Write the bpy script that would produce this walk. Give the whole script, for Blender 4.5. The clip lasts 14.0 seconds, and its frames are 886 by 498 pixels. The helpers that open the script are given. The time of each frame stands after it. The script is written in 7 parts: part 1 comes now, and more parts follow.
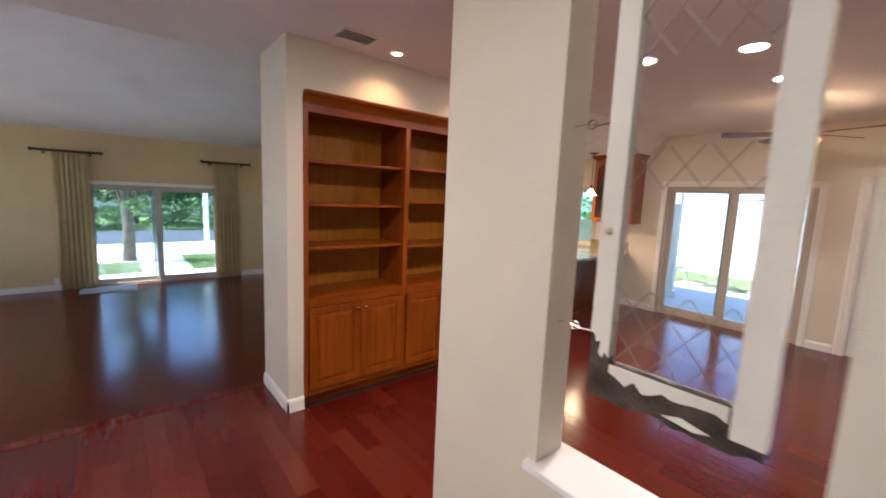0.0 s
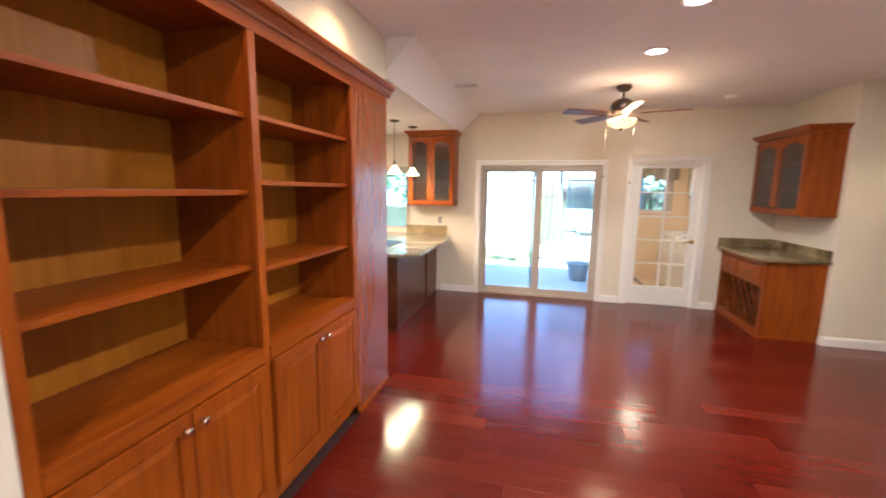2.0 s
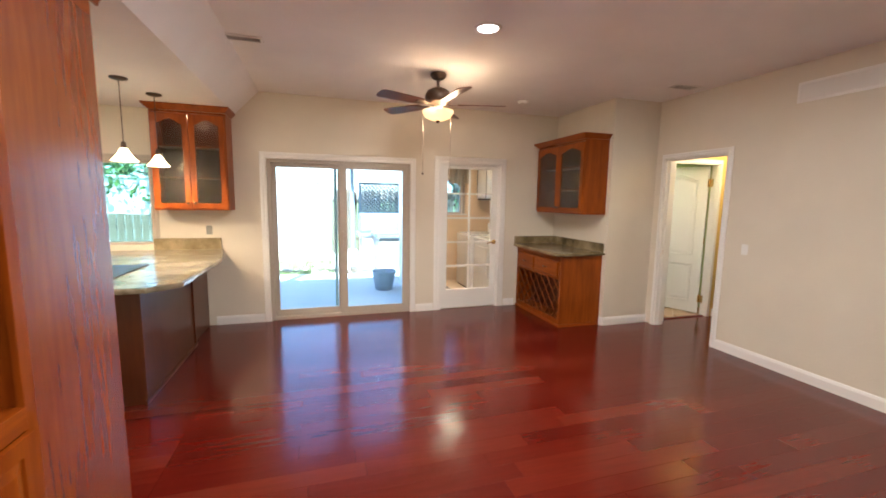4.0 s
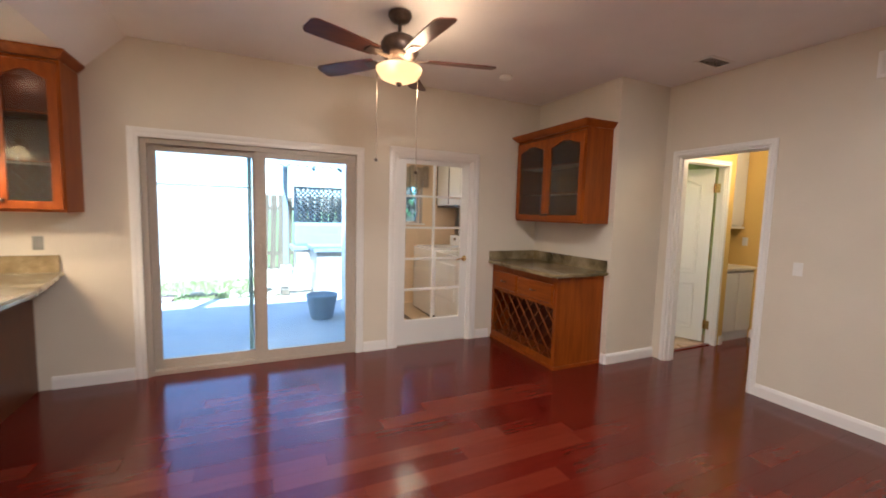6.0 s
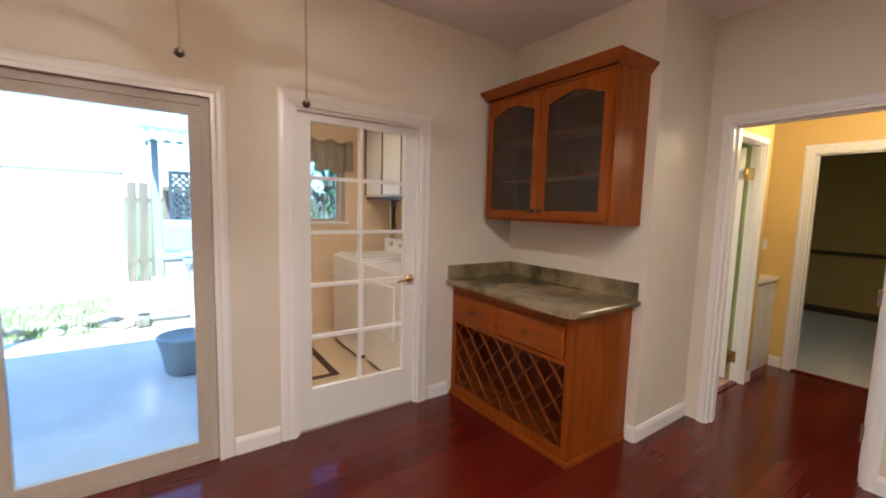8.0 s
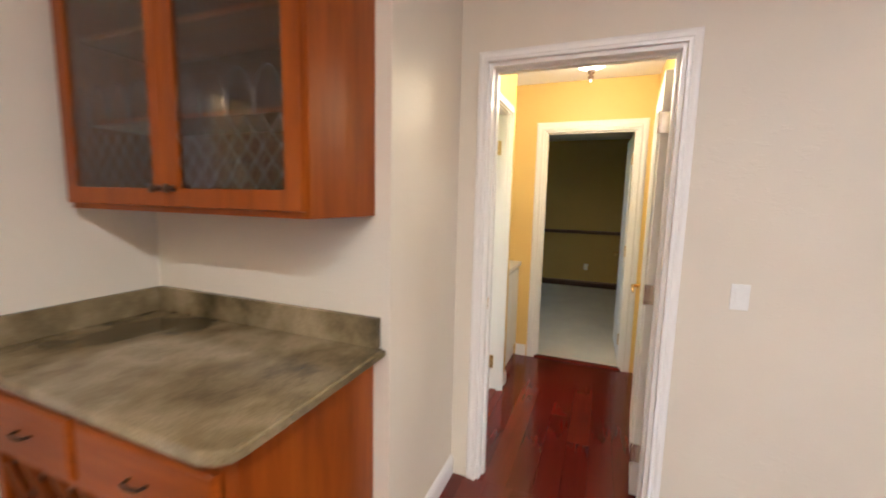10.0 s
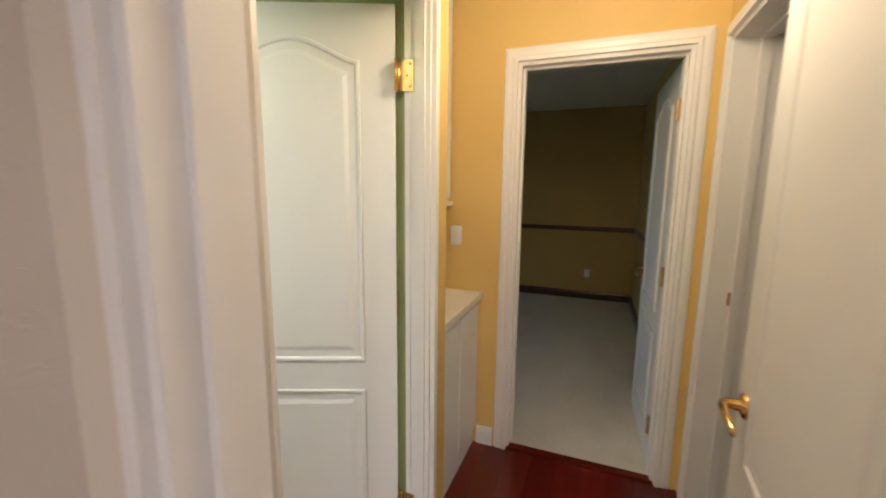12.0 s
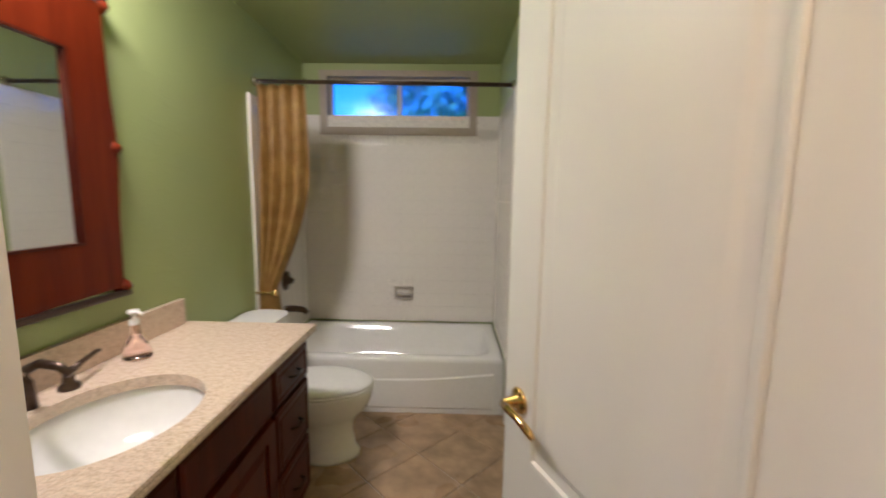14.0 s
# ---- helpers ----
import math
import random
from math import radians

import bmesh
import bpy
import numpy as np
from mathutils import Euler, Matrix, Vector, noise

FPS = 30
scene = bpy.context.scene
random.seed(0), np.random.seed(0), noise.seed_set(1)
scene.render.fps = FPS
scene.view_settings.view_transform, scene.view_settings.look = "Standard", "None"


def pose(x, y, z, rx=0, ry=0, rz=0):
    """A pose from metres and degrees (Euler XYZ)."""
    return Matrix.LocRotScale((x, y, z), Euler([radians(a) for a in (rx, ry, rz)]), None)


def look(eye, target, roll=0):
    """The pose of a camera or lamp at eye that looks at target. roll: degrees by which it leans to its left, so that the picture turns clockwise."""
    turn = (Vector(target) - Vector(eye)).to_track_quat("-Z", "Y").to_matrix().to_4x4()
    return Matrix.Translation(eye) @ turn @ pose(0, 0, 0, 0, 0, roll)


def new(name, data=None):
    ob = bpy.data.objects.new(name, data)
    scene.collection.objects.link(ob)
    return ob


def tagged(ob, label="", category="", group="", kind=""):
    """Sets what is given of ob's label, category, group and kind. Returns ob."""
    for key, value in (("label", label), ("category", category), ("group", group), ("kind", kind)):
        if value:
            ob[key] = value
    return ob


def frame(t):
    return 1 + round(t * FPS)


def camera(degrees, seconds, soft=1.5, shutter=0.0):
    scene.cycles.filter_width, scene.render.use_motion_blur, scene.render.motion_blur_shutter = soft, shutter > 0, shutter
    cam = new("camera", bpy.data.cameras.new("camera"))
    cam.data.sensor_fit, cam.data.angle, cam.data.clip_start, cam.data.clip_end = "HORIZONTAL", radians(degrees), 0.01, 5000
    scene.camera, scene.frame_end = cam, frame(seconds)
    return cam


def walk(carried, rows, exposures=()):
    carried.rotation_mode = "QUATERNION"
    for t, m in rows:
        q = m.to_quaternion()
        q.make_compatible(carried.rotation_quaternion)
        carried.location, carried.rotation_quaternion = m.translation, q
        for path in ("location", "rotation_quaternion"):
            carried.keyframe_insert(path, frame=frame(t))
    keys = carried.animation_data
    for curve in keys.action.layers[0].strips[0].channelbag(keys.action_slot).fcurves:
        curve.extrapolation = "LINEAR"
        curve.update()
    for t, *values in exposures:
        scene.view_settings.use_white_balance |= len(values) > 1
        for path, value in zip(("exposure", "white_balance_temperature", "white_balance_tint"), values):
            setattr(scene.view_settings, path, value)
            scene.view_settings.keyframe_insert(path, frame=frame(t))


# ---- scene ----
cam = camera(95.8, 14.0, 1.8, 0.4)
EXPO = 3.0
PATH = [
    (0, (0.266, 0.138, 1.67), (-1.26, 1.404, 1.412), 2.4),
    (0.5, (-0.215, 0.227, 1.658), (-1.58, 1.661, 1.376), 2.1),
    (1, (-0.65, 0.323, 1.645), (-1.828, 1.912, 1.349), 1.5),
    (1.5, (-1.087, 0.46, 1.592), (-1.999, 2.218, 1.312), 1.1),
    (2, (-1.435, 0.596, 1.593), (-1.903, 2.519, 1.302), 0.8),
    (2.5, (-1.652, 0.854, 1.593), (-1.752, 2.836, 1.344), 0.9),
    (3, (-1.76, 1.094, 1.584), (-1.52, 3.063, 1.327), 1.3),
    (3.2, (-1.797, 1.21, 1.578), (-1.432, 3.158, 1.308), 1.3),
    (5.5, (-1.588, 2.281, 1.394), (-0.866, 4.139, 1.226), 0.7),
    (6, (-1.502, 2.783, 1.429), (-0.663, 4.59, 1.251), 1.5),
    (6.5, (-1.315, 3.178, 1.386), (-0.389, 4.943, 1.228), 1.4),
    (7, (-1.136, 3.574, 1.418), (-0.153, 5.307, 1.245), 1.3),
    (7.2, (-1.059, 3.754, 1.429), (-0.051, 5.473, 1.253), 1.5),
    (9.3, (-0.245, 4.732, 1.44), (1.339, 5.927, 1.189), 0.7),
    (9.5, (-0.076, 4.788, 1.449), (1.601, 5.849, 1.198), 0.7),
    (10, (0.374, 4.896, 1.427), (2.219, 5.625, 1.178), 1.3),
    (10.5, (0.817, 4.955, 1.426), (2.72, 5.509, 1.16), 1.5),
    (11, (1.228, 4.999, 1.433), (3.157, 5.464, 1.182), 0.8),
    (11.5, (1.641, 4.985, 1.436), (3.548, 5.524, 1.165), 1.1),
    (12, (1.96, 4.999, 1.429), (3.803, 5.714, 1.127), 0.6),
    (12.5, (2.285, 5.091, 1.44), (3.979, 6.106, 1.125), 0.1),
    (13, (2.563, 5.121, 1.404), (3.814, 6.658, 1.136), 1.5),
    (13.5, (2.697, 5.21, 1.393), (3.353, 7.071, 1.068), 0.7),
    (14, (2.793, 5.324, 1.399), (2.753, 7.307, 1.145), 0.8),
]
walk(cam, [(t, look(eye, target, roll)) for t, eye, target, roll in PATH],
     [(t, EXPO + e, k, tint) for t, e, k, tint in (
         (0, -0.88, 5750, 15), (1, -0.76, 5950, 14), (1.5, -0.62, 5850, 15), (2, -0.12, 5500, 11), (2.5, -0.03, 5600, 9), (3, -0.1, 5650, 8),
         (5.5, -0.64, 5450, 10), (7, -0.68, 5500, 12), (9.5, -0.12, 5350, 9), (10, 0.04, 5150, 8), (11, -0.42, 5100, 8), (12, -0.56, 5150, 12),
         (12.5, -0.62, 5000, 13), (13, -0.76, 5200, 19), (13.5, -0.9, 5350, 22), (14, -0.93, 5450, 22))])

# ---- world and sun ----
world = bpy.data.worlds.new("sky")
scene.world = world
world.use_nodes = True
wn = world.node_tree
sky = wn.nodes.new("ShaderNodeTexSky")
sky.sky_type, sky.sun_disc = "NISHITA", False
sky.sun_elevation, sky.sun_rotation = radians(52), radians(200)
wn.nodes["Background"].inputs["Strength"].default_value = 0.15
wn.links.new(sky.outputs["Color"], wn.nodes["Background"].inputs["Color"])
sun = new("sun", bpy.data.lights.new("sun", "SUN"))
sun.data.energy, sun.data.angle, sun.data.color = 5.0, radians(0.5), (1.0, 0.97, 0.92)
sun.matrix_world = look((-1.8, -4.9, 7.0), (0, 0, 0))


DIM = 0.62          # all lamps together, against the daylight


def lamp(name, kind, place, watts, colour, size=0.1, target=None, spot=None):
    d = bpy.data.lights.new(name, kind)
    d.energy, d.color = watts * DIM, colour
    if kind == "AREA":
        d.shape, d.size = "DISK", size
    else:
        d.shadow_soft_size = size
    if spot:
        d.spot_size, d.spot_blend = radians(spot), 0.6
    ob = new(name, d)
    ob.matrix_world = look(place, target or (place[0], place[1] + 0.001, place[2] - 1))
    return ob


WARM = (1.0, 0.66, 0.36)
# ---- materials ----


def nodes_of(name):
    m = bpy.data.materials.new(name)
    m.use_nodes = True
    t = m.node_tree
    return m, t, t.nodes["Principled BSDF"]


def ramp(t, fac, *stops):
    r = t.nodes.new("ShaderNodeValToRGB")
    while len(r.color_ramp.elements) < len(stops):
        r.color_ramp.elements.new(0.5)
    for e, (p, c) in zip(r.color_ramp.elements, stops):
        e.position, e.color = p, (*c, 1)
    t.links.new(fac, r.inputs["Fac"])
    return r.outputs["Color"]


def coords(t, scale=(1, 1, 1), kind="Object"):
    c = t.nodes.new("ShaderNodeTexCoord")
    m = t.nodes.new("ShaderNodeMapping")
    m.inputs["Scale"].default_value = scale
    t.links.new(c.outputs[kind], m.inputs["Vector"])
    return m.outputs["Vector"]


def noise_of(t, vec, scale, detail=4.0, rough=0.55):
    n = t.nodes.new("ShaderNodeTexNoise")
    n.inputs["Scale"].default_value, n.inputs["Detail"].default_value, n.inputs["Roughness"].default_value = scale, detail, rough
    t.links.new(vec, n.inputs["Vector"])
    return n.outputs["Fac"]


def mix(t, a, b, fac=0.5, mode="MULTIPLY"):
    n = t.nodes.new("ShaderNodeMix")
    n.data_type, n.blend_type = "RGBA", mode
    for k, v in ((0, fac), (6, a), (7, b)):
        if isinstance(v, (float, int)):
            n.inputs[k].default_value = v
        elif isinstance(v, tuple):
            n.inputs[k].default_value = (*v, 1)
        else:
            t.links.new(v, n.inputs[k])
    return n.outputs[2]


def bump(t, p, height, strength, distance=0.002):
    b = t.nodes.new("ShaderNodeBump")
    b.inputs["Strength"].default_value, b.inputs["Distance"].default_value = strength, distance
    t.links.new(height, b.inputs["Height"])
    t.links.new(b.outputs["Normal"], p.inputs["Normal"])


def paint(name, colour, rough=0.55, peel=0.25, grain=90.0, stain=0.06, trowel=False):
    """Painted plaster or wood: fine relief, slow stains."""
    m, t, p = nodes_of(name)
    v = coords(t)
    slow = noise_of(t, v, 1.3, 3)
    lo = tuple(c * (1 - stain) for c in colour)
    hi = tuple(min(1, c * (1 + stain * 0.5)) for c in colour)
    t.links.new(ramp(t, slow, (0.3, lo), (0.7, hi)), p.inputs["Base Color"])
    p.inputs["Roughness"].default_value = rough
    fine = noise_of(t, v, grain, 3)
    if trowel:
        blobs = ramp(t, noise_of(t, coords(t, (1, 1, 2.2)), 17, 4, 0.6), (0.56, (0, 0, 0)), (0.63, (1, 1, 1)))
        fine = mix(t, blobs, fine, 0.25, "ADD")
    bump(t, p, fine, peel, 0.003)
    return m


def plain(name, colour, rough=0.4, metal=0.0, wear=0.12, scale=40.0):
    m, t, p = nodes_of(name)
    v = coords(t)
    n = noise_of(t, v, scale, 3)
    t.links.new(ramp(t, n, (0.3, tuple(c * (1 - wear) for c in colour)), (0.7, tuple(min(1, c * (1 + wear)) for c in colour))), p.inputs["Base Color"])
    r = t.nodes.new("ShaderNodeMapRange")
    r.inputs["To Min"].default_value, r.inputs["To Max"].default_value = rough * 0.8, min(1, rough * 1.25)
    t.links.new(noise_of(t, v, scale * 0.3, 2), r.inputs["Value"])
    t.links.new(r.outputs["Result"], p.inputs["Roughness"])
    p.inputs["Metallic"].default_value = metal
    return m


def wood(name, dark, light, axis="z", rough=0.36, scale=1.0, coat=0.02, spec=0.22):
    """Stained timber with long grain along one axis and a slow change of tone."""
    m, t, p = nodes_of(name)
    s = {"x": (1.2, 14, 14), "y": (14, 1.2, 14), "z": (14, 14, 1.2)}[axis]
    v = coords(t, tuple(q * scale for q in s))
    n = noise_of(t, v, 1.6, 7, 0.62)
    fine = noise_of(t, coords(t, tuple(q * 3 for q in s)), 2.5, 3)
    slow = noise_of(t, coords(t), 1.7, 2)
    c = ramp(t, n, (0.28, dark), (0.52, tuple((a + b) / 2 for a, b in zip(dark, light))), (0.74, light))
    c = mix(t, c, ramp(t, fine, (0.35, (0.90, 0.88, 0.86)), (0.6, (1, 1, 1))), 0.5)
    c = mix(t, c, ramp(t, slow, (0.3, (0.78, 0.74, 0.72)), (0.7, (1.0, 1.0, 1.0))), 0.8)
    o = t.nodes.new("ShaderNodeObjectInfo")
    c = mix(t, c, ramp(t, o.outputs["Random"], (0, (0.86, 0.84, 0.83)), (1, (1, 1, 1))), 1.0)
    t.links.new(c, p.inputs["Base Color"])
    p.inputs["Roughness"].default_value = rough
    p.inputs["Specular IOR Level"].default_value = spec
    p.inputs["Coat Weight"].default_value, p.inputs["Coat Roughness"].default_value = coat, 0.2
    bump(t, p, fine, 0.12, 0.001)
    return m


def floor_wood(name):
    m, t, p = nodes_of(name)
    o = t.nodes.new("ShaderNodeObjectInfo")
    g = t.nodes.new("ShaderNodeNewGeometry")
    add = t.nodes.new("ShaderNodeMath")
    add.operation = "ADD"
    t.links.new(o.outputs["Random"], add.inputs[0])
    t.links.new(g.outputs["Random Per Island"], add.inputs[1])
    fr = t.nodes.new("ShaderNodeMath")
    fr.operation = "FRACT"
    t.links.new(add.outputs[0], fr.inputs[0])
    shift = t.nodes.new("ShaderNodeVectorMath")
    shift.operation = "ADD"
    t.links.new(coords(t, (1.5, 16, 16)), shift.inputs[0])
    t.links.new(fr.outputs[0], shift.inputs[1])
    n = noise_of(t, shift.outputs[0], 2.2, 7, 0.65)
    tone = ramp(t, fr.outputs[0], (0.0, (0.084, 0.0058, 0.0031)), (0.5, (0.100, 0.0082, 0.0041)), (0.8, (0.118, 0.0125, 0.0062)), (1.0, (0.138, 0.0190, 0.0094)))
    c = mix(t, tone, ramp(t, n, (0.3, (0.72, 0.70, 0.68)), (0.7, (1.1, 1.08, 1.05))), 0.55)
    t.links.new(c, p.inputs["Base Color"])
    r = t.nodes.new("ShaderNodeMapRange")
    r.inputs["To Min"].default_value, r.inputs["To Max"].default_value = 0.14, 0.20
    t.links.new(noise_of(t, coords(t), 2.4, 5), r.inputs["Value"])
    t.links.new(r.outputs["Result"], p.inputs["Roughness"])
    p.inputs["Specular IOR Level"].default_value = 0.5
    bump(t, p, noise_of(t, coords(t, (3, 20, 20)), 3, 3), 0.025, 0.001)
    return m


def granite(name, dark, mid, light, scale=1.0):
    m, t, p = nodes_of(name)
    v = coords(t, (scale, scale * 1.3, scale))
    n = noise_of(t, v, 3.2, 8, 0.62)
    sp = noise_of(t, coords(t), 160, 2)
    c = ramp(t, n, (0.32, dark), (0.47, mid), (0.60, light), (0.75, mid))
    c = mix(t, c, ramp(t, sp, (0.35, (0.7, 0.7, 0.68)), (0.6, (1.05, 1.05, 1.05))), 0.7)
    t.links.new(c, p.inputs["Base Color"])
    p.inputs["Roughness"].default_value = 0.15
    return m


def glass(name, tint=(1, 1, 1), rough=0.0):
    m, t, p = nodes_of(name)
    p.inputs["Base Color"].default_value = (*tint, 1)
    p.inputs["Transmission Weight"].default_value = 1.0
    p.inputs["Roughness"].default_value = rough
    p.inputs["IOR"].default_value = 1.45
    return m


def glow(name, colour, strength):
    m, t, p = nodes_of(name)
    p.inputs["Base Color"].default_value = (0.8, 0.8, 0.78, 1)
    p.inputs["Emission Color"].default_value = (*colour, 1)
    p.inputs["Emission Strength"].default_value = strength
    return m


def leaf(name, dark, light):
    m, t, p = nodes_of(name)
    g = t.nodes.new("ShaderNodeNewGeometry")
    t.links.new(ramp(t, g.outputs["Random Per Island"], (0.0, dark), (1.0, light)), p.inputs["Base Color"])
    p.inputs["Roughness"].default_value = 0.55
    p.inputs["Subsurface Weight"].default_value = 0.0
    return m


def ground_mat(name, a, b, scale=6.0, rough=0.85, fine=60.0, relief=0.4):
    m, t, p = nodes_of(name)
    v = coords(t)
    c = mix(t, ramp(t, noise_of(t, v, scale, 6), (0.3, a), (0.7, b)), ramp(t, noise_of(t, v, fine, 3), (0.3, (0.75, 0.75, 0.75)), (0.7, (1.05, 1.05, 1.05))), 0.8)
    t.links.new(c, p.inputs["Base Color"])
    p.inputs["Roughness"].default_value = rough
    bump(t, p, noise_of(t, v, fine, 4), relief, 0.01)
    return m


CREAM = paint("cream_wall_paint", (0.70, 0.635, 0.52), 0.5, 0.17, trowel=True)
TAN = paint("tan_wall_paint", (0.66, 0.50, 0.265), 0.55)
PEACH = paint("peach_cream_wall_paint", (0.80, 0.61, 0.39), 0.5, 0.17, trowel=True)
YELLOW = paint("yellow_wall_paint", (0.73, 0.51, 0.15), 0.5, 0.17, trowel=True)
GREEN = paint("green_wall_paint", (0.36, 0.42, 0.17), 0.45, 0.18, trowel=True)
OLIVE = paint("olive_wall_paint", (0.46, 0.32, 0.09), 0.6)
CEIL = paint("white_ceiling_paint", (0.83, 0.80, 0.79), 0.7, 0.35, 60)
TRIM = paint("white_gloss_trim", (0.82, 0.80, 0.76), 0.28, 0.05, 30, 0.03)
DOORW = paint("white_door_paint", (0.80, 0.79, 0.75), 0.42, 0.10, 120, 0.03)
VINYL = plain("almond_vinyl_frame", (0.45, 0.395, 0.325), 0.4, 0, 0.05)
# bathroom window trim: vinyl with its shadow put into the colour
VINYL_SHADED = plain("shaded_vinyl_trim", (0.40, 0.33, 0.25), 0.45, 0, 0.06)
FLOOR = floor_wood("red_cherry_floorboards")
SUBFLOOR = plain("dark_joint", (0.03, 0.008, 0.006), 0.7)
CHERRY = wood("cherry_cabinet_wood", (0.205, 0.038, 0.0019), (0.38, 0.094, 0.0042), "z")
CHERRY_H = wood("cherry_wood_lengthwise", (0.205, 0.038, 0.0019), (0.38, 0.094, 0.0042), "y")
CHERRY_B = wood("cherry_back_panel", (0.40, 0.145, 0.008), (0.56, 0.220, 0.016), "z", 0.4)
# same cherry, darkened in its colour for the shade inside cabinets and rack
CHERRY_D = wood("cherry_interior_shade", (0.08, 0.014, 0.004), (0.12, 0.026, 0.007), "z", 0.4)
# cherry for the rack slats, with shade put into the colour
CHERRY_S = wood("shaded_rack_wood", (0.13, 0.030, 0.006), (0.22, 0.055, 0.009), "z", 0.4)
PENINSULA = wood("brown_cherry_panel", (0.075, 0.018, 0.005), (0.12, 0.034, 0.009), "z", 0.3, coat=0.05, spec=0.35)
CHERRY_G = wood("glossy_cherry_panel", (0.20, 0.036, 0.002), (0.32, 0.076, 0.005), "z", 0.24, coat=0.75, spec=0.5)
MAHOG = wood("dark_red_vanity_wood", (0.050, 0.006, 0.003), (0.110, 0.018, 0.007), "z", 0.34, spec=0.14)
MIRWOOD = wood("red_brown_mirror_frame", (0.11, 0.013, 0.003), (0.20, 0.027, 0.006), "z", 0.25)
BLADE = wood("fan_blade_wood", (0.07, 0.018, 0.010), (0.16, 0.045, 0.02), "x", 0.35)
GRANITE = granite("green_brown_granite", (0.055, 0.042, 0.020), (0.22, 0.168, 0.085), (0.35, 0.275, 0.158), 0.8)
GRANITE_L = granite("light_granite", (0.10, 0.095, 0.06), (0.24, 0.21, 0.145), (0.40, 0.36, 0.27))
VANTOP = granite("beige_stone", (0.60, 0.45, 0.33), (0.71, 0.555, 0.42), (0.77, 0.625, 0.49), 16.0)
CLEAR = glass("clear_glass")
# blue tints put the cool cast of daylight into the glass colour
DOORGLASS = glass("door_glass_daylight_blue", (0.66, 0.86, 1.0))
LIGHTBLUE = glass("laundry_glass_daylight_blue", (0.42, 0.74, 1.0), 0.04)
# kitchen glass: teal tint dims the over-bright daylight outside
KITCHENGLASS = glass("kitchen_glass_dimmed_teal", (0.34, 0.62, 0.64))
BLUEGLASS = glass("bath_glass_daylight_blue", (0.07, 0.28, 0.9), 0.12)
SEEDY = glass("leaded_glass", (0.74, 0.73, 0.68), 0.02)
SCREENFRAME = plain("teal_grey_screen_frame", (0.24, 0.31, 0.28), 0.5)
AGEDBRASS = plain("aged_brass", (0.55, 0.39, 0.16), 0.38, 1.0, 0.15)
BRASS = plain("polished_brass", (0.78, 0.54, 0.20), 0.16, 1.0, 0.08)
NICKEL = plain("brushed_nickel", (0.62, 0.57, 0.50), 0.25, 1.0, 0.08)
BRONZE = plain("dark_bronze", (0.09, 0.06, 0.045), 0.35, 0.8, 0.2)
LEAD = plain("lead_came", (0.20, 0.18, 0.16), 0.4, 0.6, 0.2)
CAME = plain("grey_lead_came", (0.30, 0.27, 0.24), 0.45, 0.3, 0.2)
BLACK = plain("black_metal", (0.02, 0.02, 0.02), 0.4)
WHITE = plain("white_plastic", (0.80, 0.79, 0.75), 0.35, 0, 0.03)
ENAMEL = plain("white_enamel", (0.84, 0.83, 0.80), 0.08, 0, 0.02)
TILE = plain("white_wall_tile", (0.80, 0.76, 0.70), 0.10, 0, 0.03)
DUCT = plain("duct_shade_sheet", (0.10, 0.09, 0.08), 0.8)
OUTLETGREY = plain("grey_steel_plate", (0.27, 0.26, 0.23), 0.4, 0.2, 0.05)
GROUT = plain("pale_grout", (0.76, 0.72, 0.66), 0.7)
BTILE = plain("tan_floor_tile", (0.40, 0.27, 0.16), 0.28, 0, 0.3, 9)
LTILE = plain("beige_laundry_floor", (0.62, 0.48, 0.30), 0.35, 0, 0.1, 8)
CARPET = ground_mat("beige_carpet", (0.68, 0.63, 0.52), (0.78, 0.73, 0.61), 3, 0.95, 220, 0.8)
CURTAIN = ground_mat("cream_curtain_cloth", (0.78, 0.62, 0.32), (0.86, 0.72, 0.43), 4, 0.85, 300, 0.2)
GOLDCLOTH = ground_mat("gold_shower_curtain_cloth", (0.40, 0.22, 0.055), (0.66, 0.42, 0.13), 9, 0.36, 180, 0.2)
VALANCE = ground_mat("beige_valance_cloth", (0.50, 0.42, 0.30), (0.60, 0.52, 0.40), 6, 0.85, 200, 0.3)
PEEL = ground_mat("weathered_bare_wood", (0.03, 0.024, 0.018), (0.13, 0.10, 0.075), 14, 0.85, 90, 0.8)
OLDWHITE = paint("old_white_paint", (0.76, 0.73, 0.64), 0.45, 0.5, 45, 0.12)
CAN_GLOW = glow("lit_downlight", (1.0, 0.93, 0.85), 3.0)
SPOT_GLOW = glow("lit_small_spot", (1.0, 0.78, 0.50), 3.0)
BOWL = glow("lit_amber_bowl", (1.0, 0.55, 0.18), 0.32)
SHADE = glow("lit_pendant_glass", (1.0, 0.68, 0.32), 1.8)
DOME = glow("lit_white_dome", (1.0, 0.85, 0.60), 0.6)
CONCRETE = ground_mat("patio_concrete", (0.50, 0.50, 0.49), (0.60, 0.59, 0.57), 3, 0.8, 120, 0.3)
GRASS = ground_mat("lawn_soil", (0.10, 0.17, 0.035), (0.20, 0.28, 0.07), 9, 0.9, 90, 1.0)
DIRT = ground_mat("bare_earth", (0.36, 0.30, 0.20), (0.50, 0.42, 0.29), 7, 0.95, 60, 0.9)
ASPHALT = ground_mat("asphalt", (0.045, 0.047, 0.05), (0.065, 0.066, 0.07), 4, 0.85, 150, 0.5)
STUCCO = ground_mat("white_stucco", (0.78, 0.76, 0.71), (0.84, 0.82, 0.78), 3, 0.85, 100, 0.4)
